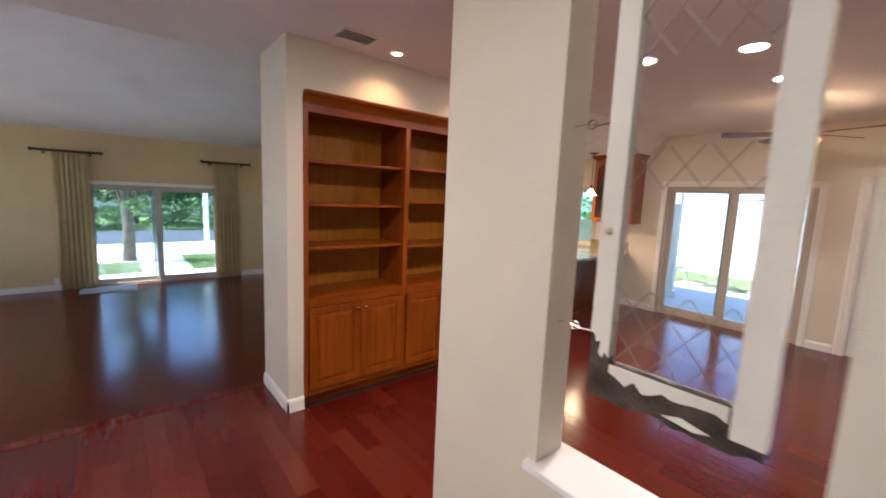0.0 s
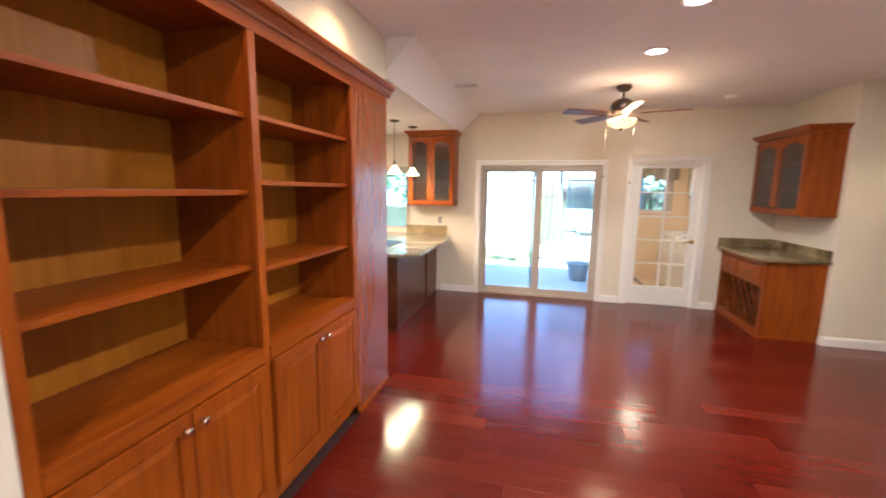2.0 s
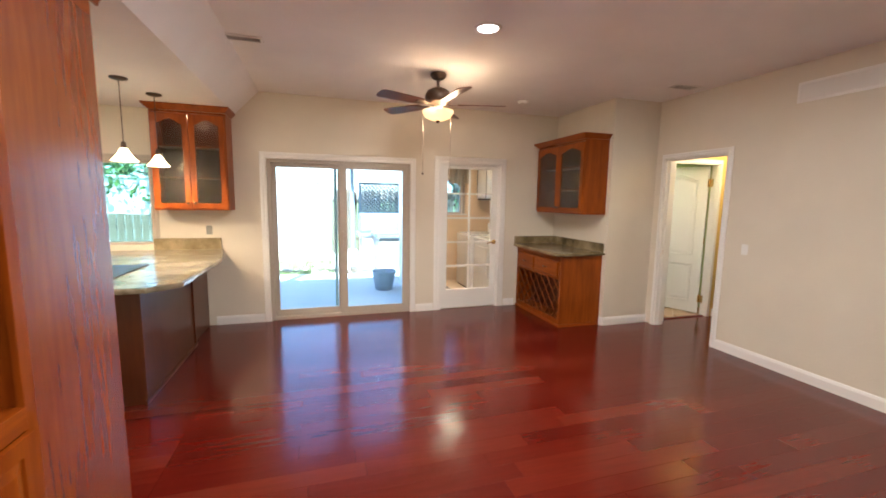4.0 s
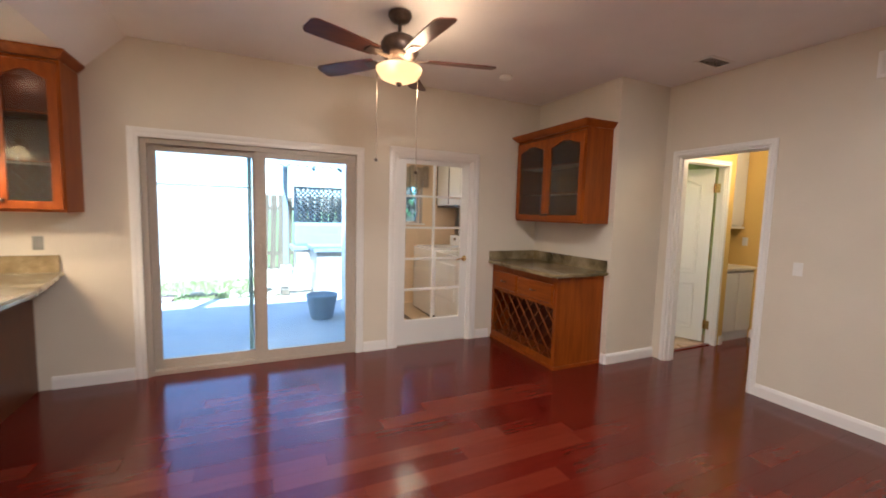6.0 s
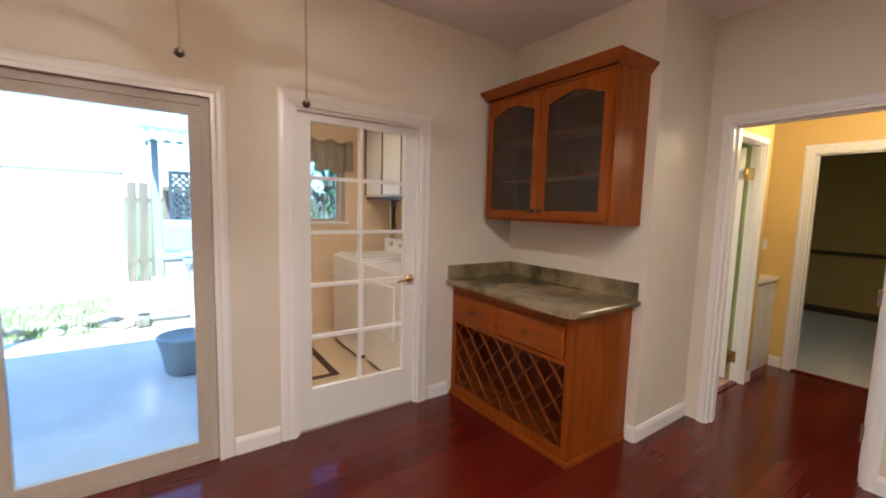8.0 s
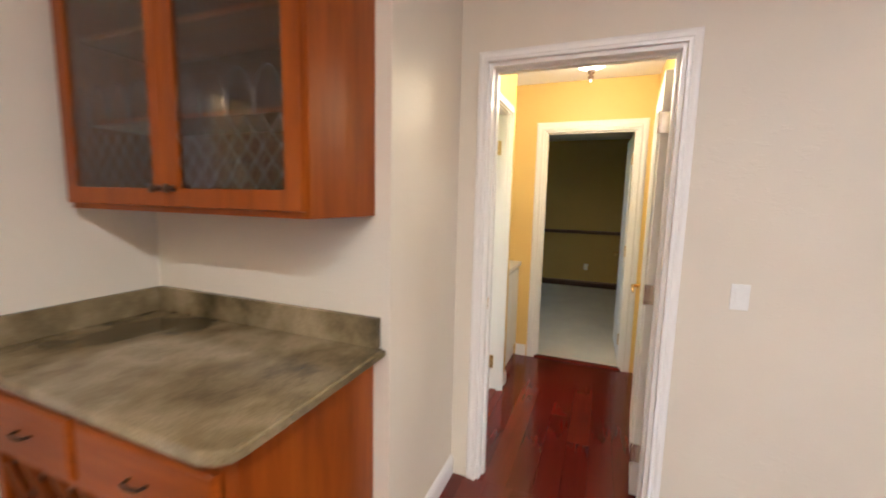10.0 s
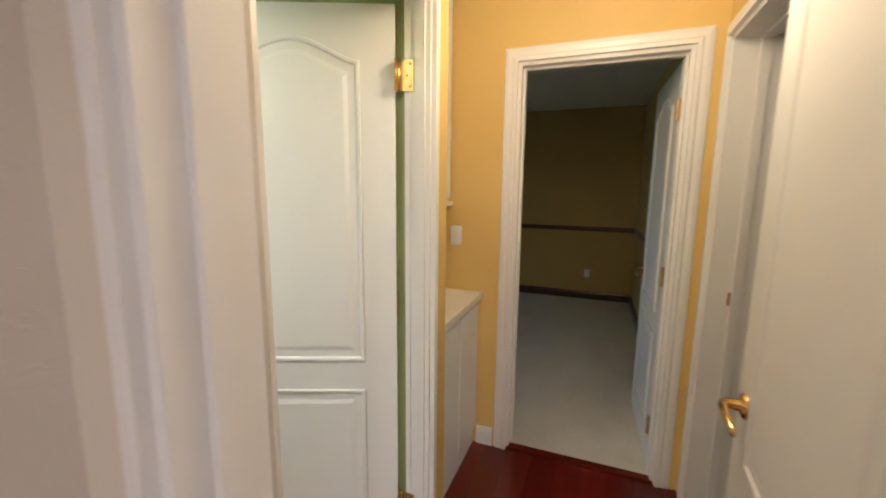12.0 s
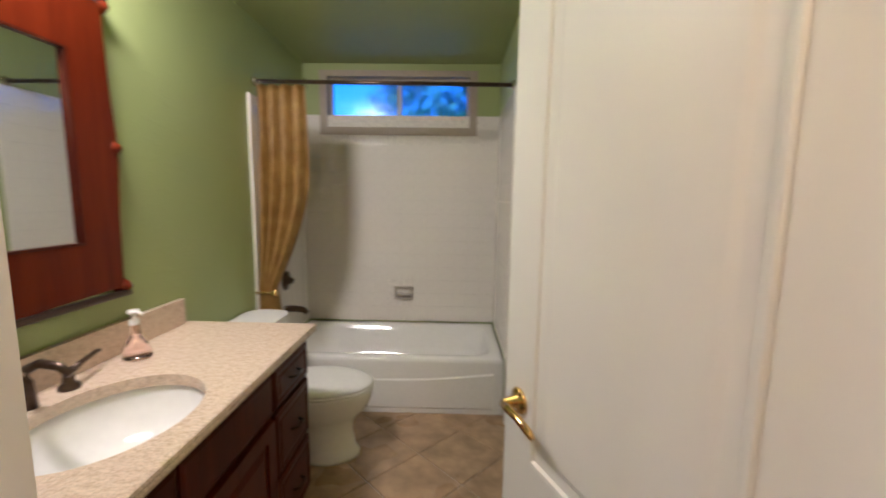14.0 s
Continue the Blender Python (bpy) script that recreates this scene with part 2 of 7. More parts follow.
FENCEW = wood("grey_fence_wood", (0.14, 0.11, 0.075), (0.26, 0.21, 0.15), "z", 0.8, 1.0, 0.0)
GREYPAINT = paint("blue_grey_paint", (0.24, 0.29, 0.32), 0.6)
LEAF_A = leaf("green_leaves", (0.06, 0.12, 0.03), (0.18, 0.29, 0.08))
LEAF_B = leaf("dark_leaves", (0.035, 0.075, 0.02), (0.11, 0.19, 0.05))
LEAF_C = leaf("grass_blades", (0.16, 0.22, 0.06), (0.34, 0.38, 0.15))
BARK = ground_mat("bark", (0.10, 0.075, 0.05), (0.20, 0.16, 0.12), 9, 0.95, 40, 1.0)
WATERPINK = glass("pink_liquid_soap", (0.97, 0.80, 0.80), 0.02)
MIRROR = plain("mirror_silver", (0.90, 0.91, 0.90), 0.015, 1.0, 0.0)
BLIND = plain("white_blind_slat", (0.75, 0.77, 0.80), 0.5)

# ---- building helpers ----
PLACED = {}


def thing(name, x, y, z, label="", category="", group="", kind="", turn=0.0):
    ob = new(name)
    ob.empty_display_size = 0.1
    ob.matrix_basis = pose(x, y, z, 0, 0, turn)
    PLACED[ob] = ob.matrix_basis.copy()
    return tagged(ob, label, category, group, kind)


def mesh_of(name, bm, material, smooth=False):
    bmesh.ops.recalc_face_normals(bm, faces=bm.faces)
    me = bpy.data.meshes.new(name)
    for f in bm.faces:
        f.smooth = smooth
    bm.to_mesh(me)
    bm.free()
    me.materials.append(material)
    return me


def part(name, bm, material, parent, label="", local=False, smooth=False):
    """One mesh under a thing or a part. local: the mesh is laid out in the thing's own axes."""
    ob = new(name, mesh_of(name, bm, material, smooth))
    ob.parent = parent
    ob.matrix_parent_inverse = Matrix.Identity(4) if local else PLACED[parent].inverted()
    PLACED[ob] = PLACED[parent].copy() if local else Matrix.Identity(4)
    return tagged(ob, label)


def setting(name, bm, material, label="", category="", smooth=False):
    ob = new(name, mesh_of(name, bm, material, smooth))
    PLACED[ob] = Matrix.Identity(4)
    return tagged(ob, label, category, "", "structure")


def solo(name, bm, material, label, category, group="", smooth=False, kind=""):
    ob = new(name, mesh_of(name, bm, material, smooth))
    PLACED[ob] = Matrix.Identity(4)
    return tagged(ob, label, category, group, kind)


def box(bm, x0, x1, y0, y1, z0, z1, bev=0.0):
    vs = [bm.verts.new((x, y, z)) for x in (x0, x1) for y in (y0, y1) for z in (z0, z1)]
    fs = [bm.faces.new([vs[i] for i in q]) for q in ((0, 1, 3, 2), (4, 6, 7, 5), (0, 4, 5, 1), (2, 3, 7, 6), (0, 2, 6, 4), (1, 5, 7, 3))]
    if bev:
        es = {e for f in fs for e in f.edges}
        bmesh.ops.bevel(bm, geom=list(es), offset=bev, segments=2, affect="EDGES", profile=0.6)
    return bm


def B(*boxes, bev=0.0):
    bm = bmesh.new()
    for b in boxes:
        box(bm, *b, bev=bev)
    return bm


def tube(bm, pts, r, n=10, closed=False, caps=True):
    """A round bar through points; r a number or one per point."""
    pts = [Vector(p) for p in pts]
    rings = []
    up = Vector((0, 0, 1))
    for i, p in enumerate(pts):
        a = pts[i - 1] if i or closed else p
        b = pts[(i + 1) % len(pts)] if i < len(pts) - 1 or closed else p
        d = (b - a).normalized()
        s = d.cross(up if abs(d.z) < 0.95 else Vector((1, 0, 0))).normalized()
        u = s.cross(d)
        k = r[i] if isinstance(r, (list, tuple)) else r
        rings.append([bm.verts.new(p + k * (math.cos(q) * s + math.sin(q) * u)) for q in (2 * math.pi * j / n for j in range(n))])
    m = len(rings)
    for i in range(m if closed else m - 1):
        a, b = rings[i], rings[(i + 1) % m]
        for j in range(n):
            bm.faces.new((a[j], a[(j + 1) % n], b[(j + 1) % n], b[j]))
    if caps and not closed:
        bm.faces.new(rings[0])
        bm.faces.new(rings[-1])
    return bm


def lathe(bm, prof, cx=0.0, cy=0.0, cz=0.0, n=24, sx=1.0, sy=1.0, m=None):
    """A turned body from (radius, height) pairs about z, or about the axis of m."""
    rings = []
    for r, z in prof:
        if r < 1e-5:
            rings.append([Vector((0, 0, z))])
        else:
            rings.append([Vector((r * sx * math.cos(2 * math.pi * j / n), r * sy * math.sin(2 * math.pi * j / n), z)) for j in range(n)])
    m = m or Matrix.Identity(4)
    off = Vector((cx, cy, cz))
    vr = [[bm.verts.new(off + m.to_3x3() @ v) for v in ring] for ring in rings]
    for a, b in zip(vr, vr[1:]):
        if len(a) == 1 and len(b) == 1:
            continue
        for j in range(n):
            k = (j + 1) % n
            if len(a) == 1:
                bm.faces.new((a[0], b[j], b[k]))
            elif len(b) == 1:
                bm.faces.new((a[j], a[k], b[0]))
            else:
                bm.faces.new((a[j], a[k], b[k], b[j]))
    return bm


def inset(pts, d):
    """A closed 2D outline (anticlockwise) moved inwards by d."""
    out, n = [], len(pts)
    for i in range(n):
        p, a, b = Vector(pts[i]), Vector(pts[i - 1]), Vector(pts[(i + 1) % n])
        e, f = (p - a).normalized(), (b - p).normalized()
        n1, n2 = Vector((-e.y, e.x)), Vector((-f.y, f.x))
        k = (n1 + n2)
        out.append(p + k * (d / max(0.3, 1 + n1.dot(n2))))
    return out


def moulded(bm, outline, steps, place):
    """Rings of faces between insets of an outline; steps are (inset, height); place maps (u, v, h) to 3D. The last ring is closed."""
    last = None
    for d, h in steps:
        ring = [bm.verts.new(place(q[0], q[1], h)) for q in inset(outline, d)]
        if last:
            for i in range(len(ring)):
                bm.faces.new((last[i - 1], last[i], ring[i], ring[i - 1]))
        last = ring
    bm.faces.new(last)
    return bm


def arch_outline(u0, u1, v0, v1, rise=0.0, n=14):
    """An upright panel; with rise, its top swells up towards the middle."""
    top = []
    for i in range(n + 1):
        s = i / n
        b = 0.5 - 0.5 * math.cos(2 * math.pi * min(max((s - 0.0), 0), 1))
        top.append((u1 + (u0 - u1) * s, v1 + rise * b ** 0.8))
    if not rise:
        top = [(u1, v1), (u0, v1)]
    return [(u0, v0), (u1, v0)] + top


def prism(bm, outline, place, h0, h1):
    """A slab with a 2D outline between two heights."""
    a = [bm.verts.new(place(u, v, h0)) for u, v in outline]
    b = [bm.verts.new(place(u, v, h1)) for u, v in outline]
    n = len(a)
    for i in range(n):
        bm.faces.new((a[i - 1], a[i], b[i], b[i - 1]))
    bm.faces.new(a)
    bm.faces.new(b)
    return bm


def ring_slab(bm, outer, inner, place, h0, h1):
    """A frame between two outlines with equal counts of points."""
    n = len(outer)
    vs = [[bm.verts.new(place(u, v, h)) for u, v in o] for o in (outer, inner) for h in (h0, h1)]
    o0, o1, i0, i1 = vs
    for k in range(n):
        for a, b in ((o0, o1), (i1, i0), (o1, i1), (i0, o0)):
            bm.faces.new((a[k - 1], a[k], b[k], b[k - 1]))
    return bm


def wall_x(name, x0, x1, y0, y1, z0, z1, holes, material, label=""):
    """A wall that runs along y, with holes (ya, yb, za, zb) through it."""
    bm = bmesh.new()
    at = y0
    for ya, yb, za, zb in sorted(holes):
        if ya > at:
            box(bm, x0, x1, at, ya, z0, z1)
        if za > z0:
            box(bm, x0, x1, ya, yb, z0, za)
        if zb < z1:
            box(bm, x0, x1, ya, yb, zb, z1)
        at = yb
    if y1 > at:
        box(bm, x0, x1, at, y1, z0, z1)
    return setting(name, bm, material, label, "wall")


def wall_y(name, y0, y1, x0, x1, z0, z1, holes, material, label=""):
    """A wall that runs along x, with holes (xa, xb, za, zb) through it."""
    bm = bmesh.new()
    at = x0
    for xa, xb, za, zb in sorted(holes):
        if xa > at:
            box(bm, at, xa, y0, y1, z0, z1)
        if za > z0:
            box(bm, xa, xb, y0, y1, z0, za)
        if zb < z1:
            box(bm, xa, xb, y0, y1, zb, z1)
        at = xb
    if x1 > at:
        box(bm, at, x1, y0, y1, z0, z1)
    return setting(name, bm, material, label, "wall")


BASE_PROFILE = ((0, 0), (0.014, 0), (0.014, 0.075), (0.010, 0.088), (0.006, 0.098), (0, 0.102))
CASE_PROFILE = ((0, 0), (0.018, 0.0), (0.018, 0.018), (0.012, 0.03), (0.014, 0.05), (0.010, 0.068), (0.006, 0.075), (0, 0.075))


def strip(name, p, q, side, material=None, profile=BASE_PROFILE, label="white painted baseboard along the wall foot", category="baseboard"):
    """A moulded strip on the floor from p to q that stands out towards side."""
    p, q, side = Vector(p), Vector(q), Vector(side)
    bm = bmesh.new()
    ends = [[bm.verts.new(e + side * o + Vector((0, 0, h))) for o, h in profile] for e in (p, q)]
    n = len(profile)
    for i in range(n):
        bm.faces.new((ends[0][i - 1], ends[0][i], ends[1][i], ends[1][i - 1]))
    bm.faces.new(ends[0])
    bm.faces.new(ends[1])
    return setting(name, bm, material or TRIM, label, category)


def casing(name, axis, face, out, a0, a1, top, foot=0.0, width=0.075, material=None, label="white moulded door casing"):
    """Moulded trim round an opening a0..a1 in a wall plane; out is +1 or -1 along the wall's normal."""
    bm = bmesh.new()
    prof = [(o, w * width / 0.075) for o, w in CASE_PROFILE]
    rows = []
    for a, z, sa, sz in ((a0, foot, -1, 0), (a0, top, -1, 1), (a1, top, 1, 1), (a1, foot, 1, 0)):
        row = []
        for o, w in prof:
            u, v, h = a + sa * w, z + sz * w, face + out * o
            row.append(bm.verts.new((h, u, v) if axis == "x" else (u, h, v)))
        rows.append(row)
    n = len(prof)
    for r, s in zip(rows, rows[1:]):
        for i in range(n):
            bm.faces.new((r[i - 1], r[i], s[i], s[i - 1]))
    bm.faces.new(rows[0])
    bm.faces.new(rows[-1])
    return setting(name, bm, material or TRIM, label, "door trim")


def jambs(name, axis, d0, d1, a0, a1, top, material=None, t=0.018, foot=0.0, stop=0.012):
    """The lining of an opening, with a stop in its middle."""
    bm = bmesh.new()
    m = (d0 + d1) / 2
    for lo, hi, z0, z1 in ((a0, a0 + t, foot, top - t), (a1 - t, a1, foot, top - t), (a0, a1, top - t, top)):
        box(bm, *((d0, d1, lo, hi) if axis == "x" else (lo, hi, d0, d1)), z0, z1)
    k = t + stop
    for lo, hi, z0, z1 in ((a0 + t, a0 + k, foot, top - k), (a1 - k, a1 - t, foot, top - k), (a0 + t, a1 - t, top - k, top - t)):
        box(bm, *((m - 0.018, m + 0.018, lo, hi) if axis == "x" else (lo, hi, m - 0.018, m + 0.018)), z0, z1)
    return setting(name, bm, material or TRIM, "white painted door lining", "door frame")

# ---- plan ----
YN = 6.725          # slider wall
XC, YJ = 1.55, 5.55  # cabinet wall and the jog beside it
XD = 2.21           # wall with the hall door
CEILZ = 2.72
KZ = 2.45           # kitchen, hall and bathroom ceilings
HZ = 2.42
XB = -2.63          # bookcase face
XS = -3.22          # step down to the living room
LF = -0.18          # living room floor
XL = -9.0           # living room slider wall
Y1, Y2 = 1.09, 1.22  # entry wall with the pass-through

# ---- walls ----
wall_y("wall_north_family", YN, YN + 0.14, -6.4, XC + 0.05, -0.2, 2.95,
       [(-2.35, -0.62, -0.03, 1.97), (-0.20, 0.66, -0.03, 2.0), (-5.2, -3.53, 0.97, 1.89)], CREAM, "cream painted wall with sliding door and glazed door")
wall_x("wall_cabinet_side", XC, XC + 0.05, YJ + 0.05, YN, -0.2, 2.95, [], CREAM, "cream painted wall behind the wine cabinet")
wall_y("wall_jog", YJ, YJ + 0.05, XC, XD, -0.2, 2.95, [], CREAM, "short cream painted return wall")
wall_x("wall_east_family", XD, XD + 0.08, -2.6, YJ + 0.09, -0.2, 2.95, [(4.635, 5.415, -0.03, 2.04)], CREAM, "cream painted wall with the hall doorway")
wall_x("wall_hall_west", XD + 0.081, XD + 0.13, 4.42, 5.529, -0.2, 2.6, [(4.635, 5.415, -0.03, 2.04)], YELLOW, "yellow painted hall wall beside the doorway")
wall_y("wall_entry", Y1, Y2, -0.88, XD - 0.001, 0.0, 2.95, [(-0.40, 0.21, 0.86, 2.35)], CREAM, "cream painted wall with a pass-through opening")
wall_y("wall_south", -2.74, -2.6, -9.2, XD + 0.08, -0.4, 5.2, [(-8.5, -6.3, 0.5, 2.2), (-5.9, -3.7, 0.5, 2.2), (0.3, 2.05, 0.2, 2.45)], CREAM, "plain cream wall")
# pillar and the wall over and behind the bookcase
setting("wall_pillar", B((-3.235, XB - 0.005, 1.095, 1.21, -0.2, 2.95)), CREAM, "cream painted wall end beside the bookcase", "wall")
setting("wall_over_bookcase", B((-3.235, XB - 0.005, 1.2101, 3.60, 2.355, 2.95)), CREAM, "cream painted wall above the bookcase", "wall")
setting("wall_behind_bookcase", B((-3.235, -3.08, 1.2101, 3.60, -0.2, 2.354)), TAN, "tan wall behind the bookcase", "wall")
# kitchen
wall_x("wall_west_kitchen", -6.54, -6.4, 3.46, YN + 0.14, -0.2, 2.95, [], CREAM, "plain cream kitchen wall")
wall_y("wall_south_kitchen", 3.46, 3.60, -6.4, -3.236, -0.2, 4.6, [], CREAM, "plain cream kitchen wall")
# living room
wall_x("wall_west_living", XL - 0.14, XL, -2.6, 3.459, -0.4, 2.52, [(-0.20, 1.83, LF, 1.64)], TAN, "tan painted wall with a sliding door")
wall_y("wall_north_living", 3.30, 3.459, XL, -3.236, -0.4, 5.2, [(-8.6, -6.4, 0.3, 2.1), (-6.0, -3.8, 0.3, 2.1)], TAN, "tan painted living room wall")
wall_x("wall_living_header", -3.40, -3.236, -2.6, 3.29, 2.76, 5.0, [], CEIL, "painted header over the step")
# hall
wall_y("wall_hall_north", 5.53, 5.585, XD + 0.131, 3.36, -0.2, 2.6, [(2.462, 3.215, -0.03, 2.03)], YELLOW, "yellow painted hall wall with the bathroom door")
wall_x("wall_niche_side", 3.30, 3.36, 5.586, 6.20, -0.2, 2.6, [], YELLOW, "yellow painted side of the linen niche")
wall_y("wall_niche_back", 6.20, 6.26, 3.30, 4.10, -0.2, 2.6, [], YELLOW, "yellow painted back of the linen niche")
wall_x("wall_hall_east", 3.99, 4.05, 4.30, 6.199, -0.2, 2.6, [(4.665, 5.405, -0.03, 2.03)], YELLOW, "yellow painted hall end wall")
wall_y("wall_hall_south", 4.42, 4.555, XD + 0.131, 3.989, -0.2, 2.6, [(3.22, 3.93, -0.03, 2.03)], YELLOW, "yellow painted hall wall with an open doorway")
# bedroom beyond the hall
wall_x("wall_bedroom_west", 4.051, 4.11, 3.9, 8.6, -0.2, 2.6, [(4.665, 5.405, -0.03, 2.03)], OLIVE, "olive tan bedroom wall")
wall_x("wall_bedroom_east", 7.40, 7.54, 4.40, 8.6, -0.2, 2.6, [], OLIVE, "olive tan bedroom wall with dark chair rail")
wall_y("wall_bedroom_south", 4.46, 4.56, 4.111, 7.40, -0.2, 2.6, [], OLIVE, "olive tan bedroom wall with dark chair rail")
wall_y("wall_bedroom_north", 8.6, 8.74, 4.051, 7.54, -0.2, 2.6, [(4.9, 6.7, 0.9, 2.1)], OLIVE, "olive tan bedroom wall with a window")
# room south of the hall
wall_x("wall_side_room_east", 5.2, 5.3, 1.8, 4.459, -0.2, 2.6, [], TAN, "tan side room wall")
wall_y("wall_side_room_south", 1.8, 1.92, XD + 0.081, 5.2, -0.2, 2.6, [(3.2, 4.9, 0.95, 2.1)], TAN, "tan side room wall with a blinded window")
wall_y("wall_side_room_north", 4.34, 4.419, XD + 0.081, 5.2, -0.2, 2.6, [(3.22, 3.93, -0.03, 2.03)], TAN, "tan side room wall")
# bathroom
wall_x("wall_bath_west", XC + 0.051, 1.615, 5.586, 8.56, -0.2, 2.6, [], GREEN, "green painted bathroom wall")
wall_x("wall_bath_east", 3.225, 3.29, 5.586, 7.66, -0.2, 2.6, [], GREEN, "green painted bathroom wall")
wall_x("wall_tub_east", 3.155, 3.29, 7.66, 8.56, -0.2, 2.6, [], GREEN, "green painted wall end beside the tub")
wall_y("wall_bath_south", 5.586, 5.602, 1.616, 3.225, -0.2, 2.6, [(2.462, 3.215, -0.03, 2.03)], GREEN, "green painted bathroom wall beside the door")
wall_y("wall_bath_north", 8.561, 8.68, 1.45, 3.29, -0.2, 2.6, [(1.80, 2.93, 1.93, 2.33)], GREEN, "green painted bathroom wall with a high window")
# laundry
wall_x("wall_laundry_west", -0.30, -0.25, YN + 0.141, 8.72, -0.2, 2.95, [], PEACH, "peach cream laundry wall")
wall_x("wall_laundry_outside", -0.36, -0.301, YN + 0.141, 8.86, -0.4, 2.95, [], STUCCO, "white stucco outer laundry wall")
wall_y("wall_laundry_north", 8.72, 8.86, -0.30, 1.449, -0.2, 2.95, [(-0.17, 0.82, 1.26, 1.95)], PEACH, "peach cream laundry wall with a window")
wall_x("wall_laundry_east", 1.45, 1.6, YN + 0.141, 8.86, -0.2, 2.95, [], PEACH, "peach cream laundry wall")

# ---- ceilings ----
bm = B((-3.40, XD + 0.08, -2.6, 3.601, CEILZ, CEILZ + 0.1), (-2.40, XD + 0.08, 3.601, YN, CEILZ, CEILZ + 0.1))
setting("ceiling_family", bm, CEIL, "white textured family room ceiling", "ceiling")
bm = bmesh.new()
prism(bm, [(-2.66, KZ), (-2.40, CEILZ), (-2.40, CEILZ + 0.1), (-2.66, CEILZ + 0.1)], lambda u, v, h: (u, h, v), 3.602, YN)
setting("ceiling_slope", bm, CEIL, "sloped ceiling edge between kitchen and family room", "ceiling")
setting("ceiling_kitchen", B((-6.4, -2.661, 3.602, YN, KZ, KZ + 0.1)), CEIL, "white kitchen ceiling", "ceiling")
bm = bmesh.new()
prism(bm, [(XL - 0.14, 2.53), (-3.401, 4.1), (-3.401, 4.2), (XL - 0.14, 2.63)], lambda u, v, h: (u, h, v), -2.6, 3.299)
setting("ceiling_living", bm, CEIL, "sloped grey-white living room ceiling", "ceiling")
setting("ceiling_hall", B((XD + 0.131, 3.989, 4.501, 6.199, HZ, HZ + 0.1)), CEIL, "white hall ceiling", "ceiling")
setting("ceiling_bath", B((1.616, 3.224, 5.603, 8.56, HZ, HZ + 0.1)), GREEN, "green painted bathroom ceiling", "ceiling")
setting("ceiling_bedroom", B((4.111, 7.399, 4.561, 8.599, HZ, HZ + 0.1)), CEIL, "white bedroom ceiling", "ceiling")
setting("ceiling_side_room", B((XD + 0.131, 5.199, 1.921, 4.339, HZ, HZ + 0.1)), CEIL, "white side room ceiling", "ceiling")
setting("ceiling_laundry", B((-0.249, 1.449, YN + 0.141, 8.719, HZ, HZ + 0.1)), CEIL, "white laundry ceiling", "ceiling")
# unseen roof over all rooms and south eave, added to block the sun
bm = B((-3.3, 7.7, -2.8, 6.90, 3.0, 3.12), (-0.45, 7.7, 6.901, 8.9, 3.0, 3.12), (-6.6, -3.3, 3.5, 6.9, 3.0, 3.12), (-6.0, -0.46, 6.901, 7.35, 2.9, 3.0), (-9.7, 7.7, -4.5, -2.801, 2.55, 2.67))
setting("roof", bm, GREYPAINT, "unseen flat roof slab and eave added to cast shade", "roof")
bm = bmesh.new()
prism(bm, [(XL - 0.7, 2.62), (-3.2, 4.45), (-3.2, 4.6), (XL - 0.7, 2.76)], lambda u, v, h: (u, h, v), -2.8, 3.6)
setting("roof_living", bm, GREYPAINT, "unseen sloped roof over the living room to block sun", "roof")

# ---- floors under the boards, other floors ----
setting("floor_base", B((XS, XD + 0.08, -2.6, YN + 0.10, -0.2, -0.013), (-6.4, XS, 3.60, YN, -0.2, -0.013), (XD + 0.08, 3.99, 4.42, 5.58, -0.2, -0.013)), SUBFLOOR, "dark bed under the floorboards", "floor")
setting("floor_living_base", B((XL, XS - 0.03, -2.6, 3.30, -0.45, LF - 0.013)), SUBFLOOR, "dark bed under the living room boards", "floor")
setting("step_riser", B((XS - 0.028, XS - 0.001, -2.6, 1.09, LF - 0.013, -0.022)), FLOOR, "red wood riser of the step", "step")
bm = bmesh.new()
prism(bm, [(XS - 0.05, -0.022), (XS - 0.055, -0.012), (XS - 0.05, 0.0), (XS - 0.04, 0.004), (XS + 0.05, 0.004), (XS + 0.05, -0.013), (XS, -0.013), (XS, -0.022)], lambda u, v, h: (u, h, v), -2.6, 1.09)
setting("step_nosing", bm, FLOOR, "rounded wooden step nosing", "step")
setting("floor_bath_base", B((1.616, 3.224, 5.58, 8.56, -0.2, -0.006)), GROUT, "grout bed under bathroom tiles", "floor")
setting("floor_bedroom", B((4.0, 7.40, 4.30, 8.6, -0.2, 0.012)), CARPET, "beige carpet in the bedroom", "carpet")
setting("floor_side_room", B((XD + 0.13, 5.2, 1.92, 4.419, -0.2, 0.01)), CARPET, "beige carpet in the side room", "carpet")
setting("floor_laundry", B((-0.249, 1.449, YN + 0.141, 8.72, -0.2, -0.002)), LTILE, "beige laundry floor", "floor")
setting("floor_trim_laundry", B((0.30, 0.36, 7.55, 8.70, -0.002, 0.004), (-0.24, 0.36, 7.50, 7.55, -0.002, 0.004)), BRONZE, "dark border strip in the laundry floor", "floor")
setting("threshold_patio", B((-2.35, 0.66, YN + 0.021, YN + 0.1395, -0.03, 0.0015)), VINYL, "almond sill under the patio doors", "threshold")
setting("threshold_hall_end", B((3.985, 4.03, 4.67, 5.40, -0.012, 0.016), bev=0.004), FLOOR, "red wood threshold strip", "threshold")
setting("threshold_bath", B((2.52, 3.197, 5.555, 5.60, -0.012, 0.012), bev=0.004), FLOOR, "red wood threshold strip", "threshold")

